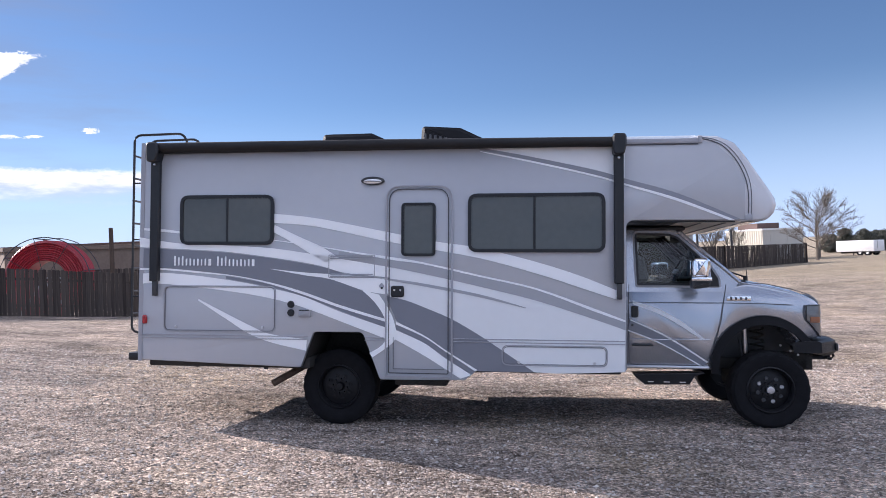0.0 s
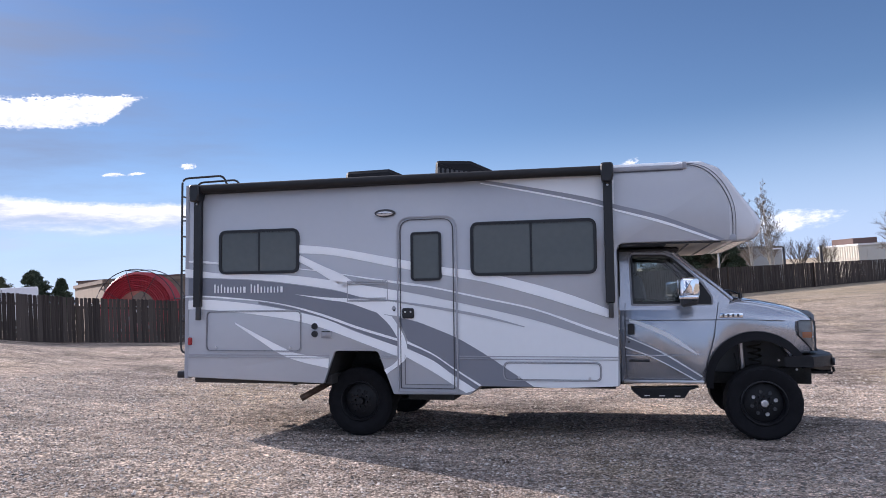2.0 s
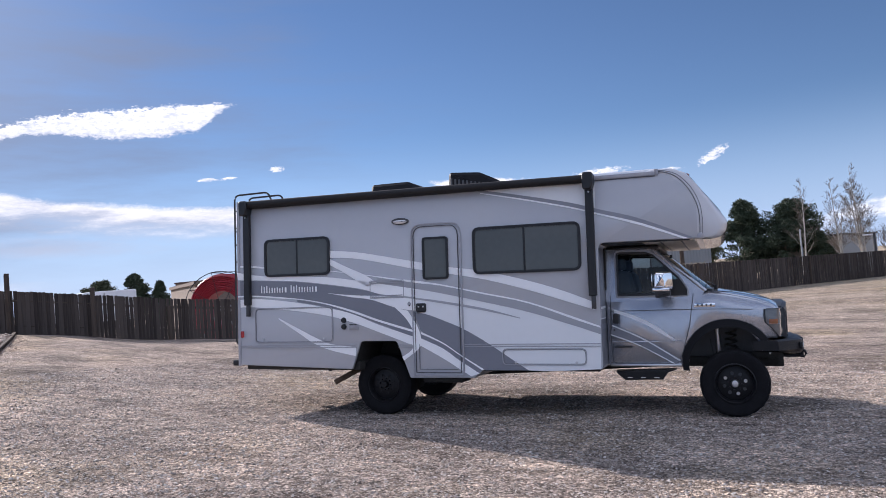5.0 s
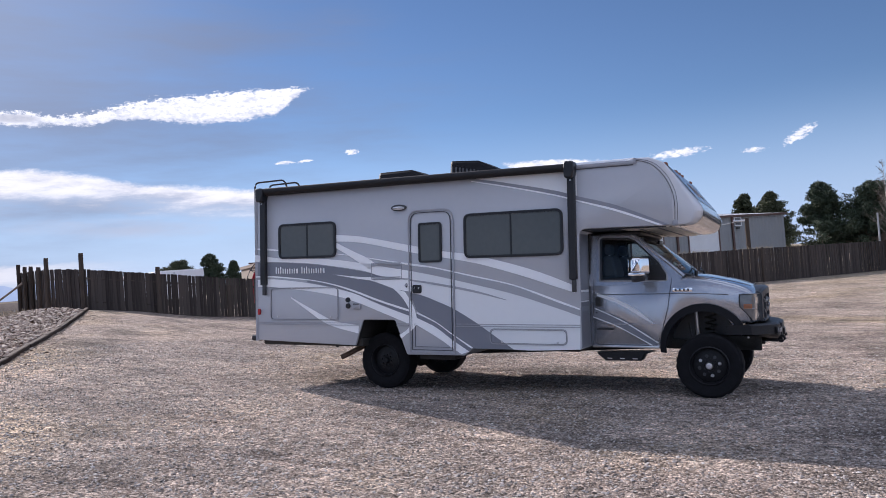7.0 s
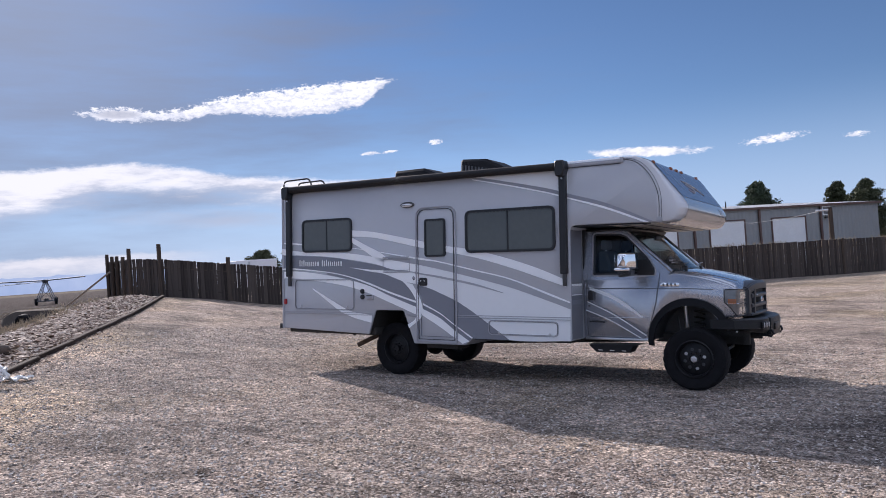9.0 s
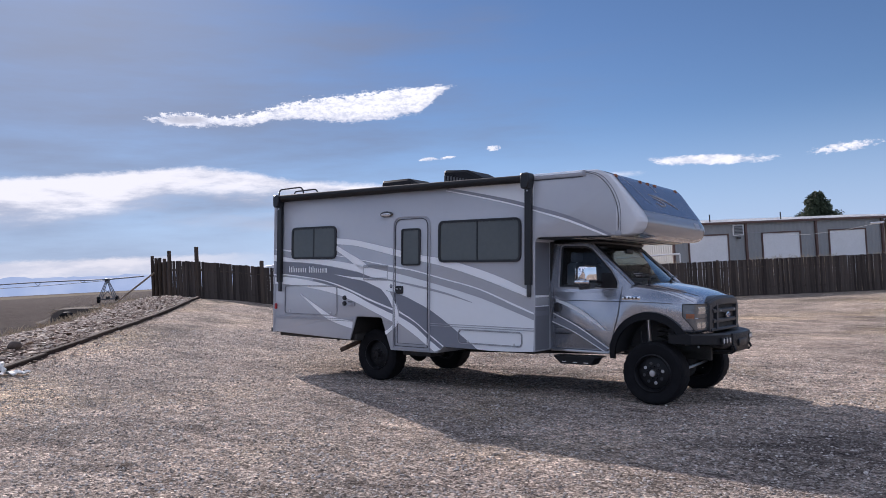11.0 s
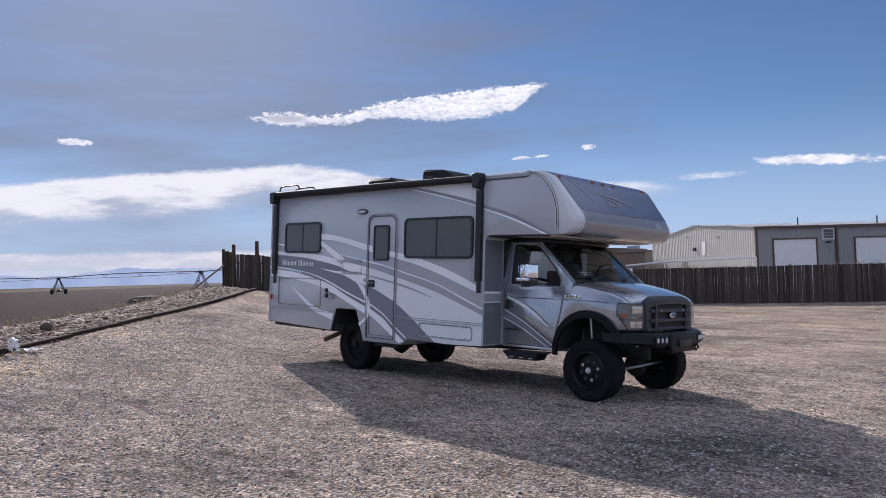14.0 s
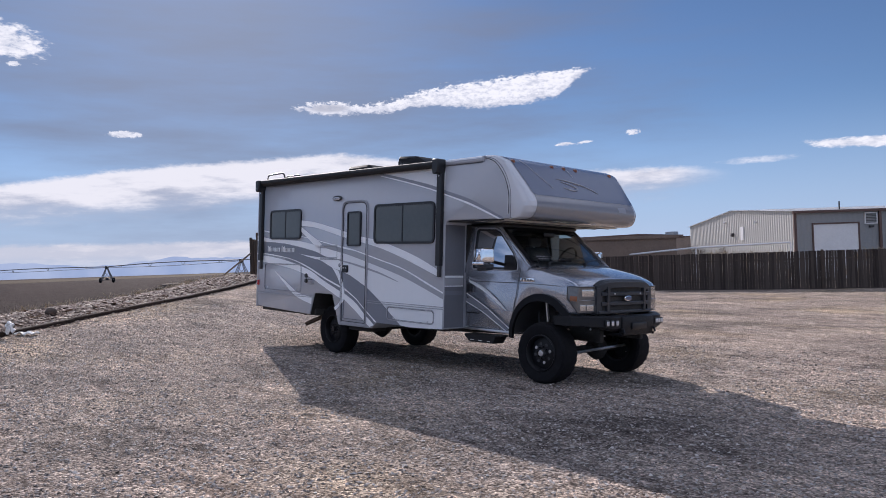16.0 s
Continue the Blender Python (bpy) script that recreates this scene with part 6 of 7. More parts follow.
part("corner_trim", box(-0.12, 0.12, -0.14, 0.1, WBASE, EAVE - 0.1), M_BROWNTRIM, wh)
for x in (8.15, 16.35, 24.4):
    part("downspout", box(x - 0.11, x + 0.11, -0.26, -0.03, WBASE, EAVE - 0.2, 0.02), M_BROWNTRIM, wh)
for x0 in (1.75, 10.1, 18.0):
    dr = part("roll_up_door", box(x0, x0 + 4.3, -0.06, 0.05, WBASE + 0.1, 4.02), M_DOORWHITE, wh, "white roll-up door")
    for k in range(9):
        part("door_slat_joint", box(x0 + 0.02, x0 + 4.28, -0.075, -0.055, WBASE + 0.6 + 0.55 * k, WBASE + 0.64 + 0.55 * k), M_DOORWHITE, dr)
    for xx in (x0 - 0.14, x0 + 4.3):
        part("door_jamb", box(xx, xx + 0.14, -0.13, 0.02, WBASE, 4.16), M_BROWNTRIM, wh)
    part("door_head", box(x0 - 0.14, x0 + 4.44, -0.135, 0.02, 4.03, 4.17), M_BROWNTRIM, wh)
for x0, z0, z1, w in ((6.75, 4.0, 5.0, 1.1), (24.75, 4.15, 5.05, 0.95)):
    vt = part("wall_vent", box(x0, x0 + w, -0.12, 0.0, z0, z1), M_METALGREY, wh, "louvred wall vent")
    part("vent_frame", ring_frame(rect(x0 - 0.06, x0 + w + 0.06, z0 - 0.06, z1 + 0.06), 0.09, 0.02, -0.17), M_DOORWHITE, vt, smooth=0)
    for k in range(6):
        part("vent_blade", box(x0 + 0.04, x0 + w - 0.04, -0.155, -0.11, z0 + 0.06 + 0.15 * k, z0 + 0.12 + 0.15 * k), M_GREYPL, vt)
    part("wall_lamp", box(x0 + w - 0.75, x0 + w - 0.35, -0.3, 0.0, z0 - 0.42, z0 - 0.22, 0.04), M_DARKMETAL, wh)
sg = part("wall_sign", box(-0.12, -0.03, 11.7, 12.5, 3.0, 4.5), M_DOORWHITE, wh, "white sign on the gable")
part("wall_lamp", box(-0.35, 0.0, 14.4, 14.8, 3.5, 3.9, 0.05), M_DARKMETAL, wh)
for y, z in ((8.3, 4.8), (16.8, 5.25)):
    part("flood_lamp", box(-0.3, 0.0, y - 0.15, y + 0.15, z - 0.12, z + 0.12, 0.04), M_LENS, wh)
for x in (6.0, 14.5):
    part("roof_pipe", tube([(x, 3.0, EAVE + 0.1), (x, 3.0, EAVE + 1.0)], 0.07, 8), M_DARKMETAL, wh)

# ---- other buildings ----
def block(name, a, b, depth, z0, z1, mat, label, roof=None, category="building"):
    """A flat-roofed building with its front from a to b."""
    a, b = Vector(a), Vector(b)
    d = (b - a).normalized()
    n = Vector((-d.y, d.x))
    root = tagged(new(name), label, category)
    root.matrix_world = Matrix(((d.x, n.x, 0, a.x), (d.y, n.y, 0, a.y), (0, 0, 1, 0), (0, 0, 0, 1)))
    ln = (b - a).length
    part("wall", box(0, ln, 0, depth, z0, z1), mat, root, smooth=0)
    part("roof_edge", box(-0.15, ln + 0.15, -0.15, depth + 0.15, z1 - 0.1, z1 + 0.15), roof or M_BROWNTRIM, root, smooth=0)
    return root, ln


brown, ln = block("brick_building", (-82.0, 99.0), (-53.9, 100.0), 14, -1.4, 4.95, M_BROWNWALL, "low brown brick building behind the fence")
part("low_wing", box(ln + 0.01, ln + 22, 0.3, 13, -1.4, 4.25), M_BROWNWALL, brown, "lower brown wing", smooth=0)
part("wing_edge", box(ln + 0.16, ln + 22.1, 0.2, 13.1, 4.25, 4.4), M_BROWNTRIM, brown, smooth=0)
part("rooftop_unit", box(ln + 3.4, ln + 4.8, 2, 3.4, 4.4, 5.25, 0.05), M_GALV, brown, "rooftop air handler")
# one wall in two tones: shaded sides and roof, lit front
tanb, ln = block("tan_building", (-43.5, 52.5), (-32.5, 42.1), 16, -0.9, 2.95, M_SHADEDBLOCK, "low block building, shaded sides painted darker than its lit front", M_SHADEDBLOCK)
part("lit_wall", box(0.05, ln - 0.05, -0.04, 0.0, -0.9, 2.84), M_LITTAN, tanb, "front wall in the lit tan tone", smooth=0)
for k in range(4):
    part("window", box(2.0 + 3.4 * k, 3.2 + 3.4 * k, -0.08, -0.03, 1.0, 1.6), M_PAPER, tanb)
grey, ln = block("grey_building", (16.6, 100.0), (22.4, 111.6), 8, -1.6, 3.3, M_METALGREY, "low grey metal building behind the birches", M_DARKMETAL)
# sunlight on the end wall is put into its colour as tan
part("end_panel", box(-0.06, 0.0, 0.1, 7.9, -1.5, 3.15), M_LITTAN, grey, "end wall painted in the lit tan tone", smooth=0)
ribb, ln = block("ribbed_building", (29.6, 122.0), (32.5, 113.0), 6.5, -1.6, 2.95, M_METALWHITE, "cream ribbed metal building with a flat dark roof", M_DOORWHITE)
part("pale_wall", ribbed(0, ln, lambda u: 2.84, -1.5, -0.06, 0.55, 0.09), M_CREAM, ribb, "cream ribbed wall", smooth=0)
part("upper_wall", box(-1.2, 4.0, 2.8, 6.5, 3.1, 4.0), M_BROWNTRIM, ribb, "dark raised roof section", smooth=0)
for y0 in (1.2, 4.0):
    part("door", box(ln - 0.02, ln + 0.05, y0, y0 + 1.4, -1.5, 2.2), M_METALWHITE, ribb, smooth=0)


def pole(name, x, y, top, r, mat, label, lamp=False):
    z = land(x, y)
    root = tagged(part(name, tube([(x, y, z - 0.2), (x, y, top)], [r, r * 0.85], 10), mat), label, "pole")
    if lamp:
        part("lamp_head", box(x - 1.0, x - 0.1, y - 0.15, y + 0.15, top - 0.25, top - 0.1, 0.04), M_LENS, root)
    return root


pole("yard_pole", -22.4, 37.0, 3.72, 0.13, M_POST, "brown wooden post behind the fence")
pole("lamp_pole", -0.4, 62.0, 3.82, 0.19, M_POST, "dark wooden pole with a yard lamp", True)
tagged(part("overhead_cable", tube([(-0.45, 62.0, 3.7), (-4.2, 68.2, 3.42), (-8.0, 74.0, 3.42), (-12.1, 80.0, 3.95), (-15.0, 79.9, 4.3)], 0.018, 5), M_GALV), "pale service cable slung from the pole to the warehouse", "cable")
pole("utility_post", 17.0, 82.5, 2.9, 0.15, M_DARKMETAL, "dark post with a small sign", True)
pole("utility_post", 21.0, 84.5, 2.8, 0.14, M_DARKMETAL, "dark post behind the fence")
pole("thin_pole", 9.3, 71.0, 3.6, 0.08, M_GALV, "thin steel pole behind the fence")
pr = tagged(part("pipe_rail", tube([(-25.5, 50.5, 1.55), (-19.5, 53.0, 2.0), (-13.5, 55.5, 2.12)], 0.07, 8), M_DOORWHITE), "white pipe rail above the fence line", "rail")
for x, y, z in ((-25.5, 50.5, 1.55), (-19.5, 53.0, 2.0), (-13.5, 55.5, 2.12)):
    part("rail_post", tube([(x, y, land(x, y)), (x, y, z)], 0.05, 6), M_DOORWHITE, pr)


def box_trailer(name, a, b, z0, z1, label, deck=1.0):
    """A parked van trailer with its side from a to b."""
    a, b = Vector(a), Vector(b)
    d = (b - a).normalized()
    root = tagged(new(name), label, "trailer")
    root.matrix_world = Matrix(((d.x, -d.y, 0, a.x), (d.y, d.x, 0, a.y), (0, 0, 1, 0), (0, 0, 0, 1)))
    ln = (b - a).length
    part("van_body", box(0, ln, 0, 2.5, z0 + deck, z1, 0.06), M_DOORWHITE, root)
    part("chassis", box(0.3, ln - 0.3, 0.6, 1.9, z0 + deck - 0.3, z0 + deck - 0.02), M_UNDER, root)
    for x in (ln - 1.2, ln - 2.4):
        for y in (0.25, 2.25):
            w = part("wheel", turned([(0.5, -0.14), (0.5, 0.14), (0.25, 0.12), (0.25, -0.12)], 18, "y", (x, y, z0 + 0.5)), M_RUBBER, root)
            part("rim", turned([(0.25, -0.11), (0.25, 0.11), (0, 0.05), (0, -0.05)], 14, "y", (x, y, z0 + 0.5)), M_GALV, w)
    part("landing_leg", tube([(2.0, 1.25, z0), (2.0, 1.25, z0 + 0.75)], 0.08, 8), M_DARKMETAL, root)
    part("door_bar", tube([(ln + 0.02, 0.8, z0 + 1.1), (ln + 0.02, 0.8, z1 - 0.1)], 0.03, 6), M_GALV, root)
    return root


box_trailer("box_trailer", (-42.0, 36.5), (-29.2, 29.2), 0.0, 2.62, "white box trailer parked behind the fence")
box_trailer("box_trailer", (46.6, 124.0), (50.0, 118.8), -1.6, 0.72, "white box trailer parked far across the lot", 0.65)

# ---- hose reel ----
reel = tagged(new("hose_reel"), "big reel of red plastic hose on a black steel frame", "reel")
reel.matrix_world = pose(-20.15, 28.75, 1.24, 0, 0, 18) @ Matrix.Scale(0.875, 4)
bm = bmesh.new()
prof = []
for k in range(9):
    for q in range(5):
        a = math.pi * q / 4
        prof.append((0.90 + 0.097 * k + 0.0485 - 0.0485 * math.cos(a), -0.72 - 0.06 * math.sin(a) - 0.05 * ((k * 7) % 3) / 2))
for k in range(15):
    for q in range(5):
        a = math.pi * q / 4
        prof.append((1.77 + 0.055 * math.sin(a) + 0.03 * ((k * 5) % 3) / 2, -0.72 + 0.096 * (k + 0.5) - 0.048 * math.cos(a)))
prof += [(1.72, 0.76), (0.90, 0.76)]
coil = part("hose_coil", turned(prof, 56, "y"), M_HOSE, reel, "coiled red hose", smooth=50)
for y in (-0.95, 0.95):
    fr = part("frame_ring", tube([(1.98 * math.cos(a * math.pi / 24), y, 1.98 * math.sin(a * math.pi / 24)) for a in range(49)], 0.024, 6, caps=False), M_DARKMETAL, reel)
    for k in range(8):
        a = k * math.pi / 4 + 0.2
        part("spoke", tube([(0.25 * math.cos(a), y, 0.25 * math.sin(a)), (1.97 * math.cos(a), y, 1.97 * math.sin(a))], 0.016, 6), M_DARKMETAL, fr)
for k in range(8):
    a = k * math.pi / 4 + 0.2
    part("cross_bar", tube([(1.98 * math.cos(a), -0.95, 1.98 * math.sin(a)), (1.98 * math.cos(a), 0.95, 1.98 * math.sin(a))], 0.03, 6), M_DARKMETAL, reel)
part("axle", tube([(0, -1.1, 0), (0, 1.1, 0)], 0.12, 12), M_GALV, reel)
for y in (-1.05, 1.05):
    part("stand", tube([(-1.2, y, (land(-20, 29) - 1.24) / 0.875), (0, y, 0.0), (1.2, y, (land(-20, 29) - 1.24) / 0.875)], 0.06, 6), M_GALV, reel)

# ---- irrigation machine in the field ----
piv = tagged(new("irrigation_pivot"), "long steel irrigation boom on wheeled towers in the field", "irrigation")
TOWERS = [Vector((-106.2, 61.5)), Vector((-157, 57)), Vector((-215, 42)), Vector((-272, 25))]
arm_out = TOWERS[0] + (TOWERS[0] - TOWERS[1]).normalized() * 9
pts = [(arm_out.x, arm_out.y, 3.5)]
for a, b in zip(TOWERS, TOWERS[1:]):
    for k in range(8):
        q = a.lerp(b, k / 8)
        pts.append((q.x, q.y, 3.35 + 0.3 * math.sin(math.pi * k / 8)))
part("pipe", tube(pts, 0.10, 8), M_DULL, piv)
for a, b in zip(TOWERS, TOWERS[1:]):
    low = [(a.lerp(b, k / 8).x, a.lerp(b, k / 8).y, 3.2 + 0.0 * k - 0.75 * math.sin(math.pi * k / 8) + 0.5 * math.sin(math.pi * k / 8)) for k in range(9)]
    part("truss_rod", tube(low, 0.05, 5), M_DULL, piv)
    for k in (1, 3, 5, 7):
        q = a.lerp(b, k / 8)
        part("truss_strut", tube([(q.x - 1.0, q.y, 3.3 + 0.3 * math.sin(math.pi * k / 8)), (q.x, q.y, 3.2 - 0.25 * math.sin(math.pi * k / 8)), (q.x + 1.0, q.y, 3.3 + 0.3 * math.sin(math.pi * k / 8))], 0.05, 5), M_DULL, piv)
for t in TOWERS[:3]:
    z = land(t.x, t.y)
    side = Vector((0.64, 0.77))
    tw = part("tower", tube([(t.x - side.x * 1.15, t.y - side.y * 1.15, z + 0.6), (t.x, t.y, 3.4), (t.x + side.x * 1.15, t.y + side.y * 1.15, z + 0.6)], 0.10, 6), M_DULL, piv)
    part("base_beam", tube([(t.x - side.x * 1.35, t.y - side.y * 1.35, z + 0.6), (t.x + side.x * 1.35, t.y + side.y * 1.35, z + 0.6)], 0.11, 6), M_DULL, tw)
    part("cross_brace", tube([(t.x - side.x * 0.9, t.y - side.y * 0.9, z + 0.9), (t.x + side.x * 0.6, t.y + side.y * 0.6, z + 2.3)], 0.05, 5), M_DULL, tw)
    across = Vector((TOWERS[1] - TOWERS[0]).normalized())
    for k in (-0.55, 0.55):
        o = across * k
        part("tower_leg", tube([(t.x + o.x - side.x * 1.15, t.y + o.y - side.y * 1.15, z + 0.6), (t.x + o.x * 0.3, t.y + o.y * 0.3, 3.4)], 0.07, 6), M_DULL, tw)
        part("tower_leg", tube([(t.x + o.x + side.x * 1.15, t.y + o.y + side.y * 1.15, z + 0.6), (t.x + o.x * 0.3, t.y + o.y * 0.3, 3.4)], 0.07, 6), M_DULL, tw)
    part("cross_brace", tube([(t.x + side.x * 0.9, t.y + side.y * 0.9, z + 0.9), (t.x - side.x * 0.6, t.y - side.y * 0.6, z + 2.3)], 0.05, 5), M_DULL, tw)
    part("drive_motor", box(t.x - 0.25, t.x + 0.25, t.y - 0.25, t.y + 0.25, z + 0.65, z + 1.05, 0.06), M_DARKMETAL, tw)
    part("control_box", box(t.x - 0.3, t.x + 0.3, t.y - 0.3, t.y + 0.3, 3.0, 3.5, 0.05), M_DARKMETAL, tw)
    for s in (-1, 1):
        w = turned([(0.52, -0.17), (0.56, 0), (0.52, 0.17), (0.3, 0.13), (0.3, -0.13)], 18, "y")
        bmesh.ops.transform(w, matrix=pose(t.x + side.x * 1.35 * s, t.y + side.y * 1.35 * s, z + 0.55, 0, 0, -40), verts=w.verts)
        part("wheel", w, M_RUBBER, tw)

# ---- trees ----
def leaf_cloud(centres, per, size, seed, droop=0.3):
    """Many small flat sprays round the centres (x, y, z, radius), as one mesh."""
    r = np.random.default_rng(seed)
    c = np.repeat(np.array(centres), per, 0)
    d = r.normal(size=(len(c), 3))
    d /= np.linalg.norm(d, axis=1)[:, None]
    p = c[:, :3] + d * (c[:, 3] * r.uniform(0.35, 1.0, len(c)) ** 0.6)[:, None] * np.array((1, 1, 0.75))
    u = r.normal(size=(len(c), 3)) + d * 0.8
    u[:, 2] -= droop
    u /= np.linalg.norm(u, axis=1)[:, None]
    w = np.cross(u, r.normal(size=(len(c), 3)))
    w /= np.linalg.norm(w, axis=1)[:, None]
    s = (size * r.uniform(0.6, 1.4, len(c)))[:, None]
    v = np.stack((p - w * s * 0.28, p + w * s * 0.28, p + u * s), 1).reshape(-1, 3)
    f = np.arange(len(v)).reshape(-1, 3)
    bm = bmesh.new()
    me = bpy.data.meshes.new("tmp")
    me.from_pydata(v.tolist(), [], f.tolist())
    bm.from_mesh(me)
    bpy.data.meshes.remove(me)
    return bm


def conifer(x, y, height, width, seed, label, mat, spire=1.0, bare=0.12):
    """An evergreen: straight trunk, whorls of limbs, a crown of needle sprays."""
    r = random.Random(seed)
    z = land(x, y)
    root = tagged(new("conifer"), label, "tree", group="evergreens beyond the fences")
    root.matrix_world = pose(x, y, z)
    part("trunk", tube([(0, 0, -0.3), (0.05, 0, height * 0.5), (0, 0.04, height * 0.97)], [0.028 * height, 0.017 * height, 0.004 * height], 8), M_BARK, root)
    limbs, centres = bmesh.new(), []
    n = int(62 + 6 * height)
    for k in range(n):
        t = bare + (1 - bare) * (k + r.random()) / n
        reach = width * 0.5 * ((1 - t) ** (0.85 * spire) * (0.55 + 0.65 * r.random()) + 0.03) * (1.0 if t > bare + 0.1 else 0.8)
        a = r.uniform(0, 6.283)
        hz = height * t
        tip = (math.cos(a) * reach, math.sin(a) * reach, hz + reach * r.uniform(-0.12, 0.28))
        tube([(0, 0, hz), (tip[0] * 0.55, tip[1] * 0.55, hz + reach * 0.02), tip], [0.05, 0.035, 0.015], 5, limbs)
        for q in (0.35, 0.6, 0.82, 1.0):
            centres.append((tip[0] * q, tip[1] * q, hz + (tip[2] - hz) * q, 0.13 * width * 0.5 * (1.25 - 0.45 * q) + 0.09))
    part("limb_set", limbs, M_BARK, root)
    part("crown", leaf_cloud(centres, 66, 0.055 * height ** 0.6 * 1.3, seed), mat, root, smooth=0)
    return root


conifer(-64.7, 71.1, 6.5, 4.8, 1, "dark green pine beyond the fence", M_NEEDLE, 0.55, 0.3)
conifer(-62.7, 73.1, 5.5, 4.6, 2, "dark green spruce with a pointed top", M_NEEDLE, 1.1, 0.03)
conifer(-69.0, 70.0, 5.9, 6.6, 3, "low rounded dark pine beyond the trailer", M_NEEDLE2, 0.5)
conifer(5.9, 104.0, 10.2, 8.6, 4, "tall dark pine beside the warehouse", M_NEEDLE, 0.72)
conifer(11.6, 104.0, 9.5, 10.4, 5, "broad dark pine behind the fence", M_NEEDLE, 0.45)
conifer(-0.6, 125.0, 11.0, 9.0, 6, "olive green pine behind the warehouse roof", M_NEEDLE2, 0.75)
conifer(-4.5, 127.0, 11.2, 8.5, 16, "olive green pine behind the warehouse roof", M_NEEDLE2, 0.8)
conifer(-13.7, 114.0, 11.4, 11.5, 7, "dark pine showing above the warehouse roof", M_NEEDLE, 0.9)
conifer(13.9, 100.0, 5.4, 4.6, 8, "bushy dark pine close behind the fence", M_NEEDLE, 0.6)
for k, (x, y, h, w) in enumerate(((55.6, 150, 3.3, 5), (58.8, 152, 4.3, 6), (61.6, 150, 4.0, 6), (64.2, 153, 3.4, 6), (68.0, 155, 3.8, 7))):
    conifer(x, y, h, w, 60 + k, "grey-green evergreen far beyond the trailer", M_SCRUB, 0.6, 0.02)
for k in range(16):
    r = random.Random(400 + k)
    h = r.uniform(2.8, 4.8)
    conifer(64 + 3.2 * k, 158 + r.uniform(-5, 8), h, h * r.uniform(0.75, 1.0), 40 + k, "grey-green evergreen far beyond the lot", M_SCRUB if k % 3 else M_NEEDLE2, 0.5).name = "conifer"


def bare_tree(x, y, height, seed, label, bark, spread=0.55, forks=4, levels=5, name="bare_tree", stems=1, bole=0.30):
    """A leafless tree: tapered trunk and forking limbs down to twigs."""
    r = random.Random(seed)
    z = land(x, y)
    root = tagged(new(name), label, "tree", group="leafless shrubs" if name == "bare_shrub" else "leafless trees")
    root.matrix_world = pose(x, y, z)
    trunk, limbs, twigs = bmesh.new(), bmesh.new(), bmesh.new()

    def grow(p, d, ln, rad, level):
        q1 = p + d * ln * 0.5 + Vector((r.uniform(-1, 1), r.uniform(-1, 1), 0)) * ln * 0.05
        q2 = p + d * ln
        bm = trunk if level == 0 else limbs if level < 3 else twigs
        tube([p, q1, q2], [rad, rad * 0.85, rad * 0.62], 6 if level < 2 else 4 if level < 3 else 3, bm, caps=False)
        if level >= levels:
            return
        for _ in range(forks if level else forks + 1):
            a = r.uniform(0, 6.283)
            side = Vector((math.cos(a), math.sin(a), 0))
            nd = (d + side * spread * r.uniform(0.5, 1.25) + Vector((0, 0, 0.18))).normalized()
            start = p + d * ln * r.uniform(0.55, 1.0)
            grow(start, nd, (height * 0.27 if not level and bole < 0.2 else ln) * r.uniform(0.58, 0.82) * (1.2 if not level and bole < 0.2 else 1.0), rad * 0.47, level + 1)

    for s in range(stems):
        off = Vector((r.uniform(-0.4, 0.4), r.uniform(-0.4, 0.4), -0.2)) if stems > 1 else Vector((0, 0, -0.2))
        d0 = Vector((r.uniform(-0.12, 0.12), r.uniform(-0.12, 0.12), 1)).normalized()
        grow(off, d0, height * bole, 0.022 * height / (1 if stems == 1 else 1.6), 0)
    part("trunk", trunk, bark, root)
    tagged(part("limb_set", limbs, bark, root), kind="stuff")
    tagged(part("twig_set", twigs, M_BARK, root, smooth=0), kind="stuff")
    return root


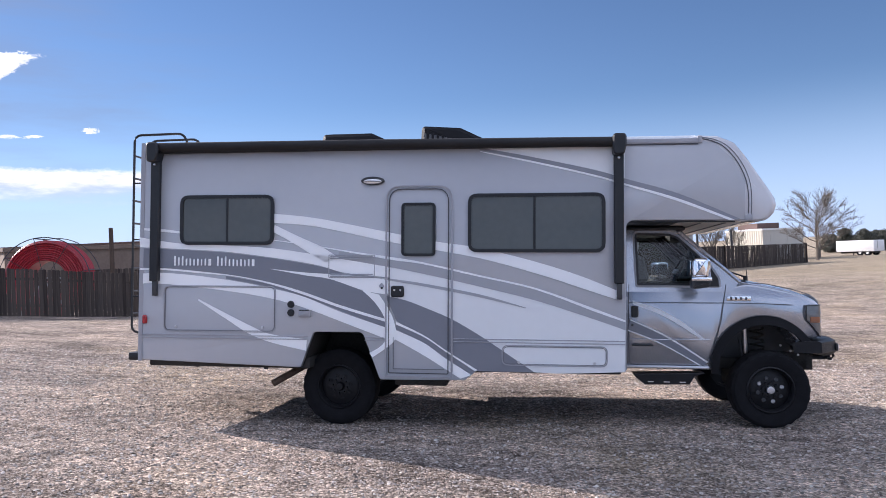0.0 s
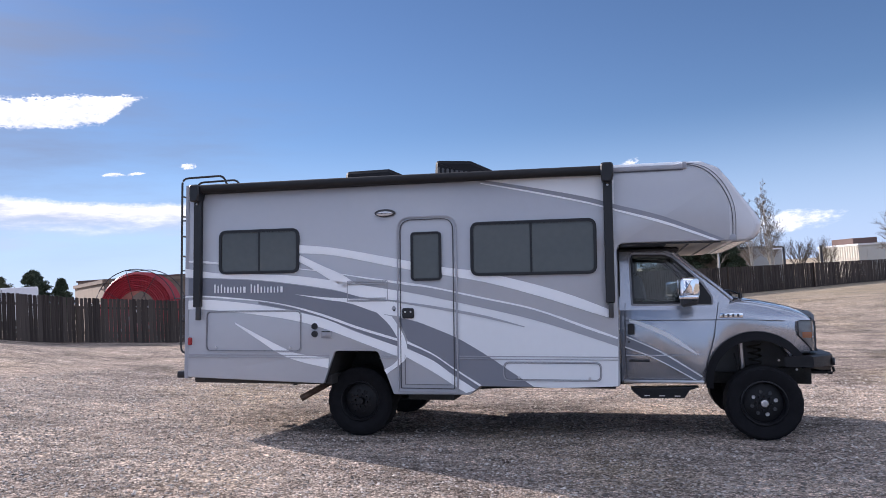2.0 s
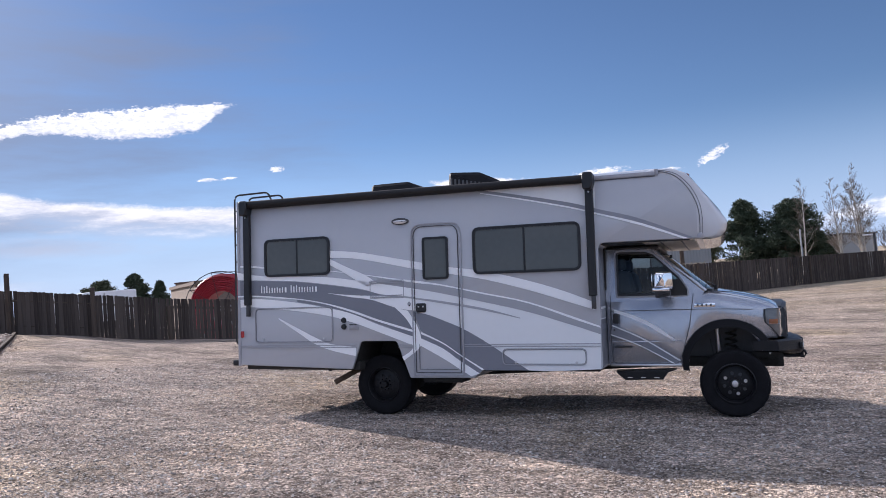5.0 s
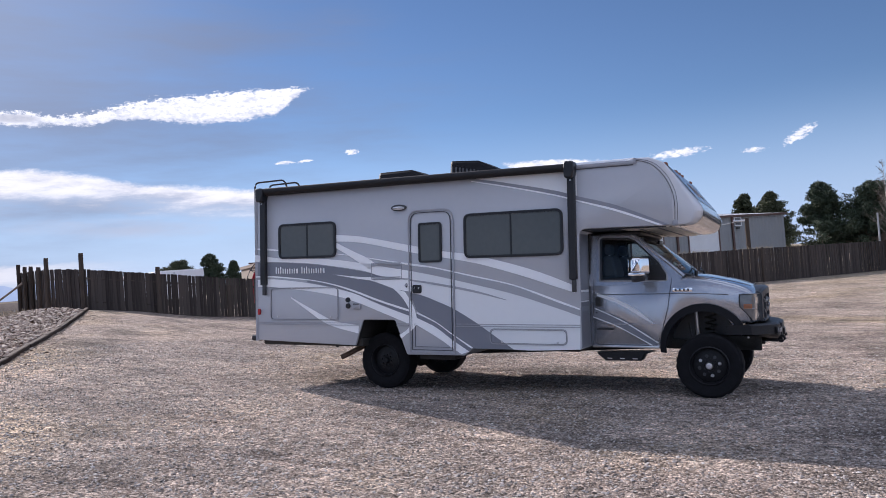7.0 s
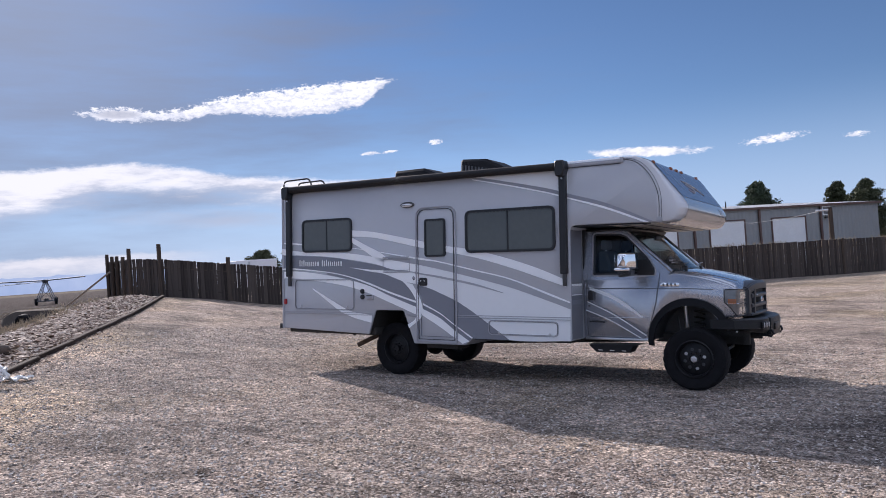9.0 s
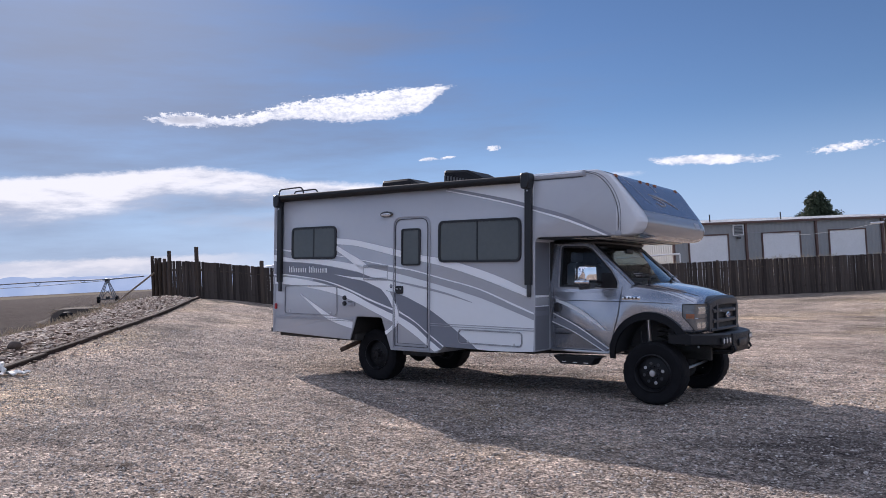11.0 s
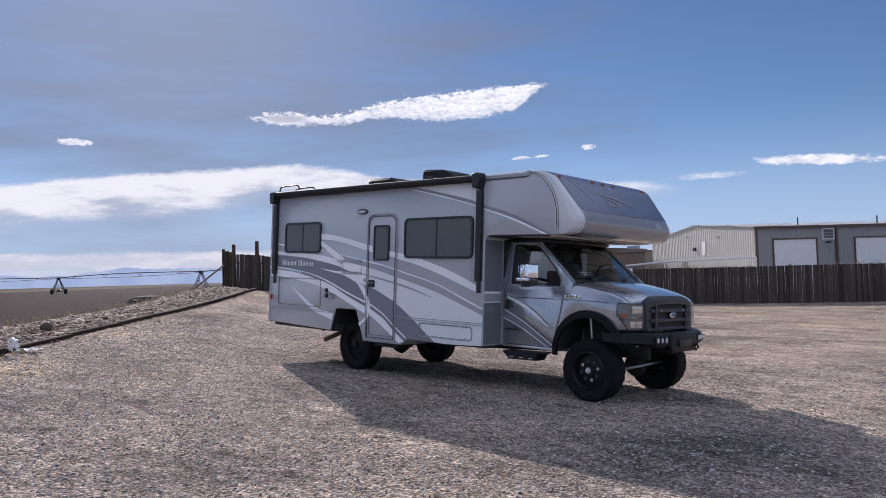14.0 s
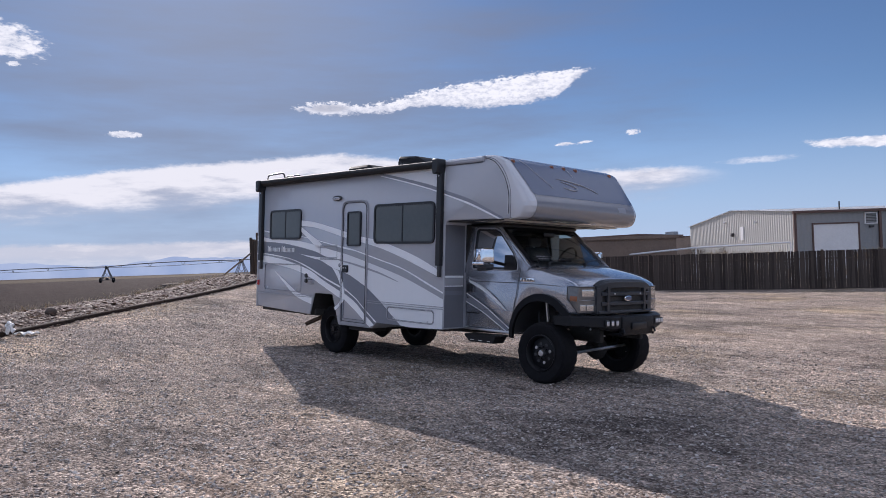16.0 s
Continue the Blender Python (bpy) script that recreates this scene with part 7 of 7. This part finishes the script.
def shade_tree(x, y, height, crown, seed, label):
    """A round-headed leafless tree: a leader with rising limbs, branches and fine twigs."""
    r = random.Random(seed)
    root = tagged(new("bare_tree"), label, "tree", group="leafless trees")
    root.matrix_world = pose(x, y, land(x, y))
    limbs, twigs = bmesh.new(), bmesh.new()
    part("trunk", tube([(0, 0, -0.3), (0.05, 0, height * 0.16), (0.0, 0.1, height * 0.45), (0.15, 0, height * 0.94)], [0.24, 0.19, 0.12, 0.02], 9), M_BARK, root)
    for k in range(19):
        t = 0.14 + 0.62 * k / 18
        a = k * 2.4 + r.uniform(-0.4, 0.4)
        out = crown * (0.98 - 0.75 * max(0.0, t - 0.32) / 0.5) * r.uniform(0.75, 1.05)
        rise = height * (0.30 + 0.10 * r.random()) * (1.15 - 0.6 * t)
        o = Vector((math.cos(a), math.sin(a), 0))
        p0 = Vector((0, 0, height * t))
        pts = [p0 + o * out * q + Vector((0, 0, rise * q ** 1.25)) + Vector((r.uniform(-1, 1), r.uniform(-1, 1), 0)) * 0.22 * q for q in (0, 0.25, 0.5, 0.75, 1.0)]
        tube(pts, [0.095 * (1.2 - t), 0.07 * (1.2 - t), 0.048 * (1.2 - t), 0.024, 0.010], 5, limbs, caps=False)
        for m in range(18):
            q = 0.22 + 0.76 * r.random()
            f = q * 4
            st = pts[min(int(f), 3)].lerp(pts[min(int(f), 3) + 1], f - int(f))
            d = (o * 0.7 + Vector((r.uniform(-1, 1), r.uniform(-1, 1), r.uniform(0.1, 1.3)))).normalized()
            ln = crown * r.uniform(0.16, 0.40)
            e = st + d * ln
            tube([st, st.lerp(e, 0.5) + Vector((0, 0, 0.04 * ln)), e], [0.022, 0.015, 0.008], 4, limbs, caps=False)
            for _ in range(11):
                b = st.lerp(e, r.uniform(0.3, 1.0))
                td = (d + Vector((r.uniform(-1, 1), r.uniform(-1, 1), r.uniform(-0.3, 0.9)))).normalized()
                tube([b, b + td * r.uniform(0.35, 0.95)], [0.011, 0.005], 3, twigs, caps=False)
    tagged(part("limb_set", limbs, M_BARK, root), kind="stuff")
    tagged(part("twig_set", twigs, M_BARK, root, smooth=0), kind="stuff")
    return root


shade_tree(36.7, 104.0, 8.6, 4.8, 1, "large leafless shade tree at the lot's edge")
bare_tree(42.0, 118.0, 6.5, 2, "small leafless tree far across the lot", M_BARK, 0.6, 4, 4)


def birch(x, y, height, seed, label, stems):
    """Slender pale stems to full height with short rising side limbs and fine twigs."""
    r = random.Random(seed)
    root = tagged(new("birch_tree"), label, "tree", group="birches behind the fence")
    root.matrix_world = pose(x, y, land(x, y))
    limbs, twigs = bmesh.new(), bmesh.new()
    for s in range(stems):
        foot = Vector((r.uniform(-0.5, 0.5), r.uniform(-0.3, 0.3), -0.2)) if s else Vector((0, 0, -0.2))
        lean_ = Vector((r.uniform(-0.13, 0.13), r.uniform(-0.1, 0.1), 1)) * height * (1.0 if not s else r.uniform(0.75, 0.95))
        bow = Vector((r.uniform(-0.4, 0.4), r.uniform(-0.4, 0.4), 0))
        at = lambda t: foot + lean_ * t + bow * math.sin(math.pi * t)
        part("trunk", tube([at(k / 8) for k in range(9)], [0.0105 * height * (1 - 0.93 * k / 8) for k in range(9)], 7), M_BIRCH, root)
        for k in range(26):
            t = 0.2 + 0.76 * (k + r.random()) / 26
            a, ln = r.uniform(0, 6.283), height * 0.24 * (1.08 - t) * r.uniform(0.6, 1.2) + 0.3
            d = Vector((math.cos(a) * 0.75, math.sin(a) * 0.75, r.uniform(0.7, 1.4))).normalized()
            p, m, e = at(t), at(t) + d * ln * 0.5, at(t) + d * ln + Vector((0, 0, 0.06 * ln))
            tube([p, m, e], [0.024 * (1.15 - t), 0.015 * (1.15 - t) + 0.003, 0.006], 4, limbs, caps=False)
            for q in range(10):
                st = p.lerp(e, 0.25 + 0.72 * r.random())
                b, tl = r.uniform(0, 6.283), ln * r.uniform(0.25, 0.55)
                td = (d + Vector((math.cos(b), math.sin(b), r.uniform(-0.2, 0.6))) * 0.75).normalized()
                e2 = st + td * tl
                tube([st, e2], [0.009, 0.004], 3, twigs, caps=False)
                for _ in range(3):
                    c = r.uniform(0, 6.283)
                    tube([st.lerp(e2, 0.5), st.lerp(e2, 0.5) + (td + Vector((math.cos(c), math.sin(c), 0.1)) * 0.8).normalized() * tl * 0.6], [0.008, 0.004], 3, twigs, caps=False)
    tagged(part("limb_set", limbs, M_BIRCH, root), kind="stuff")
    tagged(part("twig_set", twigs, M_BARK, root, smooth=0), kind="stuff")
    return root


birch(18.0, 93.5, 12.5, 3, "slender leafless birch with pale trunks", 4)
birch(15.6, 93.0, 11.2, 4, "slender leafless birch with a pale trunk", 2)
birch(12.0, 97.0, 12.0, 5, "slender leafless birch behind the pine", 1)
bare_tree(20.8, 93.0, 7.5, 6, "spreading leafless shrub behind the fence", M_BARK, 0.5, 4, 4, "bare_shrub", 3)
bare_tree(24.5, 97.0, 7.0, 8, "spreading leafless shrub behind the fence", M_BARK, 0.5, 4, 4, "bare_shrub", 3)
bare_tree(-38.0, 88.0, 5.6, 9, "leafless shrub in front of the brick building", M_BARK, 0.5, 4, 4, "bare_shrub", 4)
bare_tree(-33.0, 86.0, 5.2, 10, "leafless shrub in front of the brick building", M_BARK, 0.5, 4, 4, "bare_shrub", 4)
bare_tree(-47.0, 92.0, 5.2, 19, "leafless shrub in front of the brick building", M_BARK, 0.5, 4, 4, "bare_shrub", 4)
bare_tree(-42.5, 90.0, 5.0, 20, "leafless shrub in front of the brick building", M_BARK, 0.5, 4, 4, "bare_shrub", 4)
bare_tree(-33.5, 115.0, 9.0, 11, "leafless tree behind the brick building", M_BARK, 0.5, 4, 4)
bare_tree(-330, 230, 9.0, 12, "leafless tree out on the field", M_BARK, 0.6, 4, 4)

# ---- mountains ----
# the ridge glows: distance haze is put into an emissive blue
M_HAZE = bpy.data.materials.new("glowing_haze_blue")
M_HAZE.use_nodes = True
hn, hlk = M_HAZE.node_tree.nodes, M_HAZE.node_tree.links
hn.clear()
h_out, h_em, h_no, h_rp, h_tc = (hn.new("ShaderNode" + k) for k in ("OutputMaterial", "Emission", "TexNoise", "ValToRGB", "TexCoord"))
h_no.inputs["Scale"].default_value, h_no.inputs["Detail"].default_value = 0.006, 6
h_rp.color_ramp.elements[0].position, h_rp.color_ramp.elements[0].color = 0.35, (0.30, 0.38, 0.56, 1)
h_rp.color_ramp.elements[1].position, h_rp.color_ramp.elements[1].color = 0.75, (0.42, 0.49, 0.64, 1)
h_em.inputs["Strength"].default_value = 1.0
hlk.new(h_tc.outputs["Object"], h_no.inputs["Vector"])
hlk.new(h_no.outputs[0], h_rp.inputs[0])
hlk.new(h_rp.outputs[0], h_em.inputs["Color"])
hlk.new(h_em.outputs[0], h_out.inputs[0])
bm = bmesh.new()
prev = None
for k in range(241):
    az = radians(20 + 100 * k / 240)
    deg = math.degrees(az)
    el = 1.0 + 0.38 * noise.noise((deg * 0.22, 0.4, 0)) + 0.22 * noise.noise((deg * 0.8, 1.4, 0)) + 0.08 * noise.noise((deg * 2.6, 2.4, 0))
    el *= 0.35 + 0.65 * smooth01(38, 58, deg)
    p = (-math.sin(az) * 4100, math.cos(az) * 4100)
    cur = [bm.verts.new((*p, -40)), bm.verts.new((*p, 1.4 + 4100 * math.tan(radians(max(0.12, el)))))]
    if prev:
        bm.faces.new((prev[0], cur[0], cur[1], prev[1]))
    prev = cur
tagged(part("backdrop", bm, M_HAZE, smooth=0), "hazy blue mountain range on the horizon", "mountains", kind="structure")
# ---- timber edging and rock bed ----
edging = tagged(new("timber_edging"), "dark weathered sleepers edging the gravel lot", "edging")
TIMBER = [slab(rect(-1.2, 1.2, -0.07, 0.06, 0.02, 1), [(-0.065, 0.016), (-0.05, 0), (0.04, 0), (0.055, 0.016)]) for _ in range(1)]
timber_me = bpy.data.meshes.new("sleeper")
TIMBER[0].to_mesh(timber_me)
TIMBER[0].free()
timber_me.materials.append(M_TIMBER)
path = [KERB_A + KERB_D * 2.42 * k for k in range(15)]
path += [KERB_B.copy(), Vector((-21.2, 18.0)), Vector((-22.7, 19.1))]
rng = random.Random(11)
for a, b in zip(path, path[1:]):
    m = (a + b) / 2
    d = b - a
    rise = lot(b.x, b.y) - lot(a.x, a.y)
    ob = new("sleeper", timber_me)
    ob.parent = edging
    ob.matrix_basis = pose(m.x, m.y, lot(m.x, m.y) + 0.035 + rng.uniform(-0.025, 0.02), rng.uniform(-10, 10), -math.degrees(math.atan2(rise, d.length)), math.degrees(math.atan2(d.y, d.x)) + rng.uniform(-1.2, 1.2)) @ Matrix.Diagonal((d.length / 2.4, 1, 1, 1))
spots = []
for _ in range(420):
    u = rng.uniform(14, 36)
    p = KERB_A + KERB_D * u - KERB_N * (0.07 + 0.5 * rng.random() ** 3)
    size = rng.uniform(0.015, 0.04)
    spots.append((p.x, p.y, lot(p.x, p.y) + size * 0.2, size))
while len(spots) < 23000:
    u, s = rng.uniform(1, 36.5), 0.08 + 2.6 * rng.random() ** 0.95
    p = KERB_A + KERB_D * u + KERB_N * s
    size = rng.choice((0.022, 0.028, 0.035, 0.042, 0.052, 0.07)) * rng.uniform(0.8, 1.2)
    if s > 1.7 and rng.random() < (s - 1.7) / 1.1:
        continue
    spots.append((p.x, p.y, land(p.x, p.y) + 0.02 + 0.05 * rng.random(), size))
scattered("rock_bed", spots, M_ROCK, "bed of pinkish brown river rock behind the sleepers", "rocks", 0.45)
# dry weeds along the back of the rock bed
def tufts(name, spots, mat, label, blades=14):
    rng = random.Random(5)
    v, f = [], []
    for x, y, z, h in spots:
        for _ in range(blades):
            a, lean_, hh = rng.uniform(0, 6.283), rng.uniform(0.1, 0.9), h * rng.uniform(0.5, 1.0)
            bx, by = x + rng.uniform(-0.12, 0.12), y + rng.uniform(-0.12, 0.12)
            tx, ty = bx + math.cos(a) * lean_ * hh, by + math.sin(a) * lean_ * hh
            w = 0.006 + 0.010 * h
            k = len(v)
            v += [(bx - math.sin(a) * w, by + math.cos(a) * w, z), (bx + math.sin(a) * w, by - math.cos(a) * w, z), (tx, ty, z + hh), ((bx + tx) / 2 - math.sin(a) * w, (by + ty) / 2 + math.cos(a) * w, z + hh * 0.6)]
            f += [(k, k + 1, k + 2), (k, k + 2, k + 3)]
    m = bpy.data.meshes.new(name)
    m.from_pydata(v, [], f)
    m.materials.append(mat)
    return tagged(new(name, m), label, "weeds", kind="stuff")


sp = []
for _ in range(300):
    p = KERB_A + KERB_D * rng.uniform(2, 37) + KERB_N * rng.uniform(2.0, 4.6)
    sp.append((p.x, p.y, land(p.x, p.y), rng.uniform(0.12, 0.32)))
tufts("dry_weeds", sp, M_STRAW, "pale dry weeds along the rock bed")
# scraps by the edging
sc = bmesh.new()
arch_pts = [(0.15 * math.cos(a * math.pi / 12), 0.02 * math.sin(a * 1.9), 0.14 * math.sin(a * math.pi / 12)) for a in range(13)]
tube(arch_pts, [0.035 + 0.012 * math.sin(a * 2.3) for a in range(13)], 7, sc)
for k in range(4):
    x = -0.11 + 0.07 * k
    tube([(x, 0.0, 0.11), (x + 0.012, -0.03, 0.05), (x - 0.006, -0.05, -0.02 - 0.02 * (k % 2))], [0.026, 0.019, 0.012], 6, sc)
for v in sc.verts:
    v.co += 0.02 * noise.noise_vector(v.co * 14)
ob = tagged(part("plastic_bag", sc, M_PAPER), "crumpled white plastic bag on the sleepers", "litter")
ob.matrix_basis = pose(-5.97, 3.84, lot(-5.97, 3.84) + 0.10)
sc = bmesh.new()
bmesh.ops.create_grid(sc, x_segments=14, y_segments=8, size=0.5)
for v in sc.verts:
    v.co = (v.co.x * 0.42, v.co.y * 0.18, 0.03 + 0.05 * noise.noise(v.co * 4))
bmesh.ops.solidify(sc, geom=sc.faces[:], thickness=0.012)
ob = tagged(part("plastic_sheet", sc, M_PAPER), "torn white plastic strip lying on gravel", "litter")
ob.matrix_basis = pose(-6.13, 4.12, land(-6.13, 4.12) + 0.02, 0, 0, 30)
sc = bmesh.new()
bmesh.ops.create_icosphere(sc, subdivisions=3, radius=0.12)
for v in sc.verts:
    v.co *= 1 + 0.35 * noise.noise(v.co * 5)
    v.co.z *= 0.8
ob = tagged(part("boulder", sc, M_BOULDER), "brown boulder in the rock bed", "rock")
ob.matrix_basis = pose(-8.6, 5.2, land(-8.6, 5.2) + 0.12)

# an old tyre half sunk in the dirt bank
ot = tagged(part("old_tyre", turned([(0.24, -0.09), (0.34, -0.12), (0.40, -0.09), (0.41, 0), (0.40, 0.09), (0.34, 0.12), (0.24, 0.09), (0.22, 0)], 36, "y"), M_RUBBER, smooth=40), "black worn tyre half sunk in dirt", "tyre")
ot.matrix_basis = pose(-24.06, 13.95, 0.36, 14, 0, 20)
# the bank's grey cut face
bm = bmesh.new()
rows_ = []
for k in range(41):
    u = -0.6 + 12.6 * k / 40
    end = smooth01(-0.6, 0.8, u) * (1 - smooth01(6.5, 12.0, u))
    wob = 0.05 * noise.noise((u * 0.9, 1.7, 0.0))
    top = 0.20 + (0.745 - 0.0135 * u) * end + wob * 0.5
    rows_.append([bm.verts.new((-20.6 - 0.970 * u + 0.243 * v, 13.75 + 0.243 * u + 0.970 * v, z)) for v, z in ((-0.22 + wob, 0.10), (-0.10 + wob, top - 0.05), (-0.02 + wob, top), (0.25, top + 0.01), (0.30, 0.10))])
for a, b in zip(rows_, rows_[1:]):
    for k in range(4):
        bm.faces.new((a[k], b[k], b[k + 1], a[k + 1]))
bm.faces.new(rows_[0])
bm.faces.new(rows_[-1][::-1])
bmesh.ops.recalc_face_normals(bm, faces=bm.faces)
tagged(part("earth_bank", bm, M_BANK, smooth=40), "low grey earth bank at the field edge", "bank", kind="structure")
sp = []
for _ in range(160):
    u = rng.uniform(-0.5, 10.5)
    x, y = -20.6 - 0.970 * u + rng.uniform(-0.3, 0.3), 13.95 + 0.243 * u + rng.uniform(0.0, 1.2)
    sp.append((x, y, land(x, y), rng.uniform(0.05, 0.14)))
tufts("bank_weeds", sp, M_STRAW, "short pale weeds along the dirt bank")

# ---- fences ----
def board_mesh(seed):
    r = random.Random(seed)
    w, t = 0.151 + r.uniform(-0.007, 0.007), 0.022
    top = [1.0 - r.uniform(0, 0.012), 1.0 - r.uniform(0, 0.008), 1.0 - r.uniform(0, 0.012)]
    o = [(-w / 2, 0.0), (w / 2, 0.0), (w / 2 - r.uniform(0, 0.01), top[0] - 0.008), (w / 4, top[0]), (0, top[1]), (-w / 4, top[2]), (-w / 2 + r.uniform(0, 0.01), top[2] - 0.008)]
    bm = slab(o, [(0, 0), (t, 0)])
    bmesh.ops.recalc_face_normals(bm, faces=bm.faces)
    me = bpy.data.meshes.new("board")
    bm.to_mesh(me)
    bm.free()
    me.materials.append(M_WOOD)
    return me


BOARDS = [board_mesh(k) for k in range(8)]


def fence_run(root, a, b, ha, hb, pitch, rng, limit, seat, level=False, slit=0.0):
    """Boards, two rails and the far boards joined, between two points; returns how many boards stand alone. slit opens gaps between boards in one row."""
    a, b = Vector(a), Vector(b)
    n = max(1, int((b - a).length / pitch))
    ang = math.degrees(math.atan2((b - a).y, (b - a).x))
    alone, joined = 0, bmesh.new()
    for i in range(n):
        p = a.lerp(b, (i + 0.5) / n)
        h = ha + (hb - ha) * (i + 0.5) / n + rng.uniform(-0.016, 0.016)
        if level:
            h -= land(p.x, p.y) - 0.03
        m = pose(p.x, p.y, land(p.x, p.y) - 0.03, rng.uniform(-0.5, 0.5), rng.uniform(-0.5, 0.5), ang + rng.uniform(-2, 2)) @ pose(0, 0.0 if slit else 0.020 * (i % 2), 0) @ Matrix.Diagonal(((pitch - slit * rng.uniform(0.3, 1.6)) / 0.151 if slit else rng.uniform(0.97, 1.04) * (0.955 if rng.random() < 0.15 else 1.0), 1, h, 1))
        me = BOARDS[rng.randrange(8)]
        if alone < limit:
            ob = new("board", me)
            ob.parent, ob.matrix_basis = root, m
            alone += 1
        else:
            k = len(joined.verts)
            joined.from_mesh(me)
            joined.verts.ensure_lookup_table()
            bmesh.ops.transform(joined, matrix=m, verts=joined.verts[k:])
    if joined.verts:
        tagged(part("boarding", joined, M_WOOD, root, smooth=0), kind="stuff")
    else:
        joined.free()
    side = Vector((-(b - a).y, (b - a).x)).normalized() * 0.05 * seat
    for f in (0.22, 0.78):
        ga, gb = land(a.x, a.y), land(b.x, b.y)
        za, zb = (ga + (ha - ga) * f, gb + (hb - gb) * f) if level else (ga + ha * f, gb + hb * f)
        part("rail", tube([(a.x + side.x, a.y + side.y, za), (b.x + side.x, b.y + side.y, zb)], 0.045, 4), M_POST, root, smooth=0)
    return alone


def post(root, x, y, top, r=0.09, label=""):
    part("post", tube([(x, y, land(x, y) - 0.3), (x, y, top - 0.1), (x + 0.01, y, top)], [r, r, r * 0.93], 8), M_POST, root, label, smooth=30)


rng = random.Random(21)
f1 = tagged(new("stockade_fence"), "dark weathered board fence with tall corner posts", "fence")
LINE = [((-31.6, 22.6), 2.91), ((-25.35, 19.5), 2.78), ((-22.9, 19.26), 2.63), ((-20.3, 20.8), 2.23), ((-18.8, 23.2), 1.85), ((-15.5, 27.0), 1.38), ((-12.6, 30.3), 1.2)]
left = 300
for k, ((a, ha), (b, hb)) in enumerate(zip(LINE, LINE[1:])):
    left -= fence_run(f1, a, b, ha, hb, 0.140, rng, left, 1, True, 0.006 if k > 2 else 0.0)
for x, y, top in ((-25.35, 19.45, 3.25), (-22.88, 19.2, 3.28), (-20.3, 20.72, 2.50), (-31.6, 22.5, 3.32), (-29.9, 21.65, 3.12), (-28.4, 20.9, 3.06), (-26.9, 20.2, 2.95), (-18.75, 23.1, 1.55), (-15.4, 26.9, 1.45)):
    post(f1, x, y, top)
part("brace", tube([(-33.2, 19.4, land(-33.2, 19.4)), (-30.2, 21.7, 2.35)], 0.05, 8), M_DRYWOOD, f1, "pale pole propped against the fence")
f2 = tagged(new("long_fence"), "long dark weathered board fence across the lot", "fence")
LINE2 = [(-30, 37.5), (-20.2, 41.4), (-8, 46.2), (1, 52), (9.1, 64), (18, 75), (31, 91.2)]
left = 300
for a, b in zip(LINE2, LINE2[1:]):
    left -= fence_run(f2, a, b, 2.28, 2.28, 0.152, rng, max(0, left), 1)
for k, (x, y) in enumerate(LINE2):
    post(f2, x, y - 0.06, land(x, y) + 2.3, 0.08)
# weeds blown against the back of the long fence
sp = []
for k in range(260):
    t = rng.random()
    a, b = Vector((-15, 44.5)), Vector((4, 58))
    p = a.lerp(b, t) + Vector((-0.5, 0.8)) * rng.uniform(0.3, 1.5)
    if noise.noise((p.x * 0.35, p.y * 0.35, 0)) < -0.05:
        continue
    sp.append((p.x, p.y, land(p.x, p.y) + 1.55, rng.uniform(0.5, 1.05)))
tufts("tumbleweeds", sp, M_STRAW, "dry tumbleweeds piled behind the fence", 26)
sp2 = [(x, y, land(x, y) + 0.0, 1.75) for x, y, z, h in sp[::2]]
tufts("tall_dry_weeds", sp2, M_STRAW, "tall dry weeds behind the fence", 20)
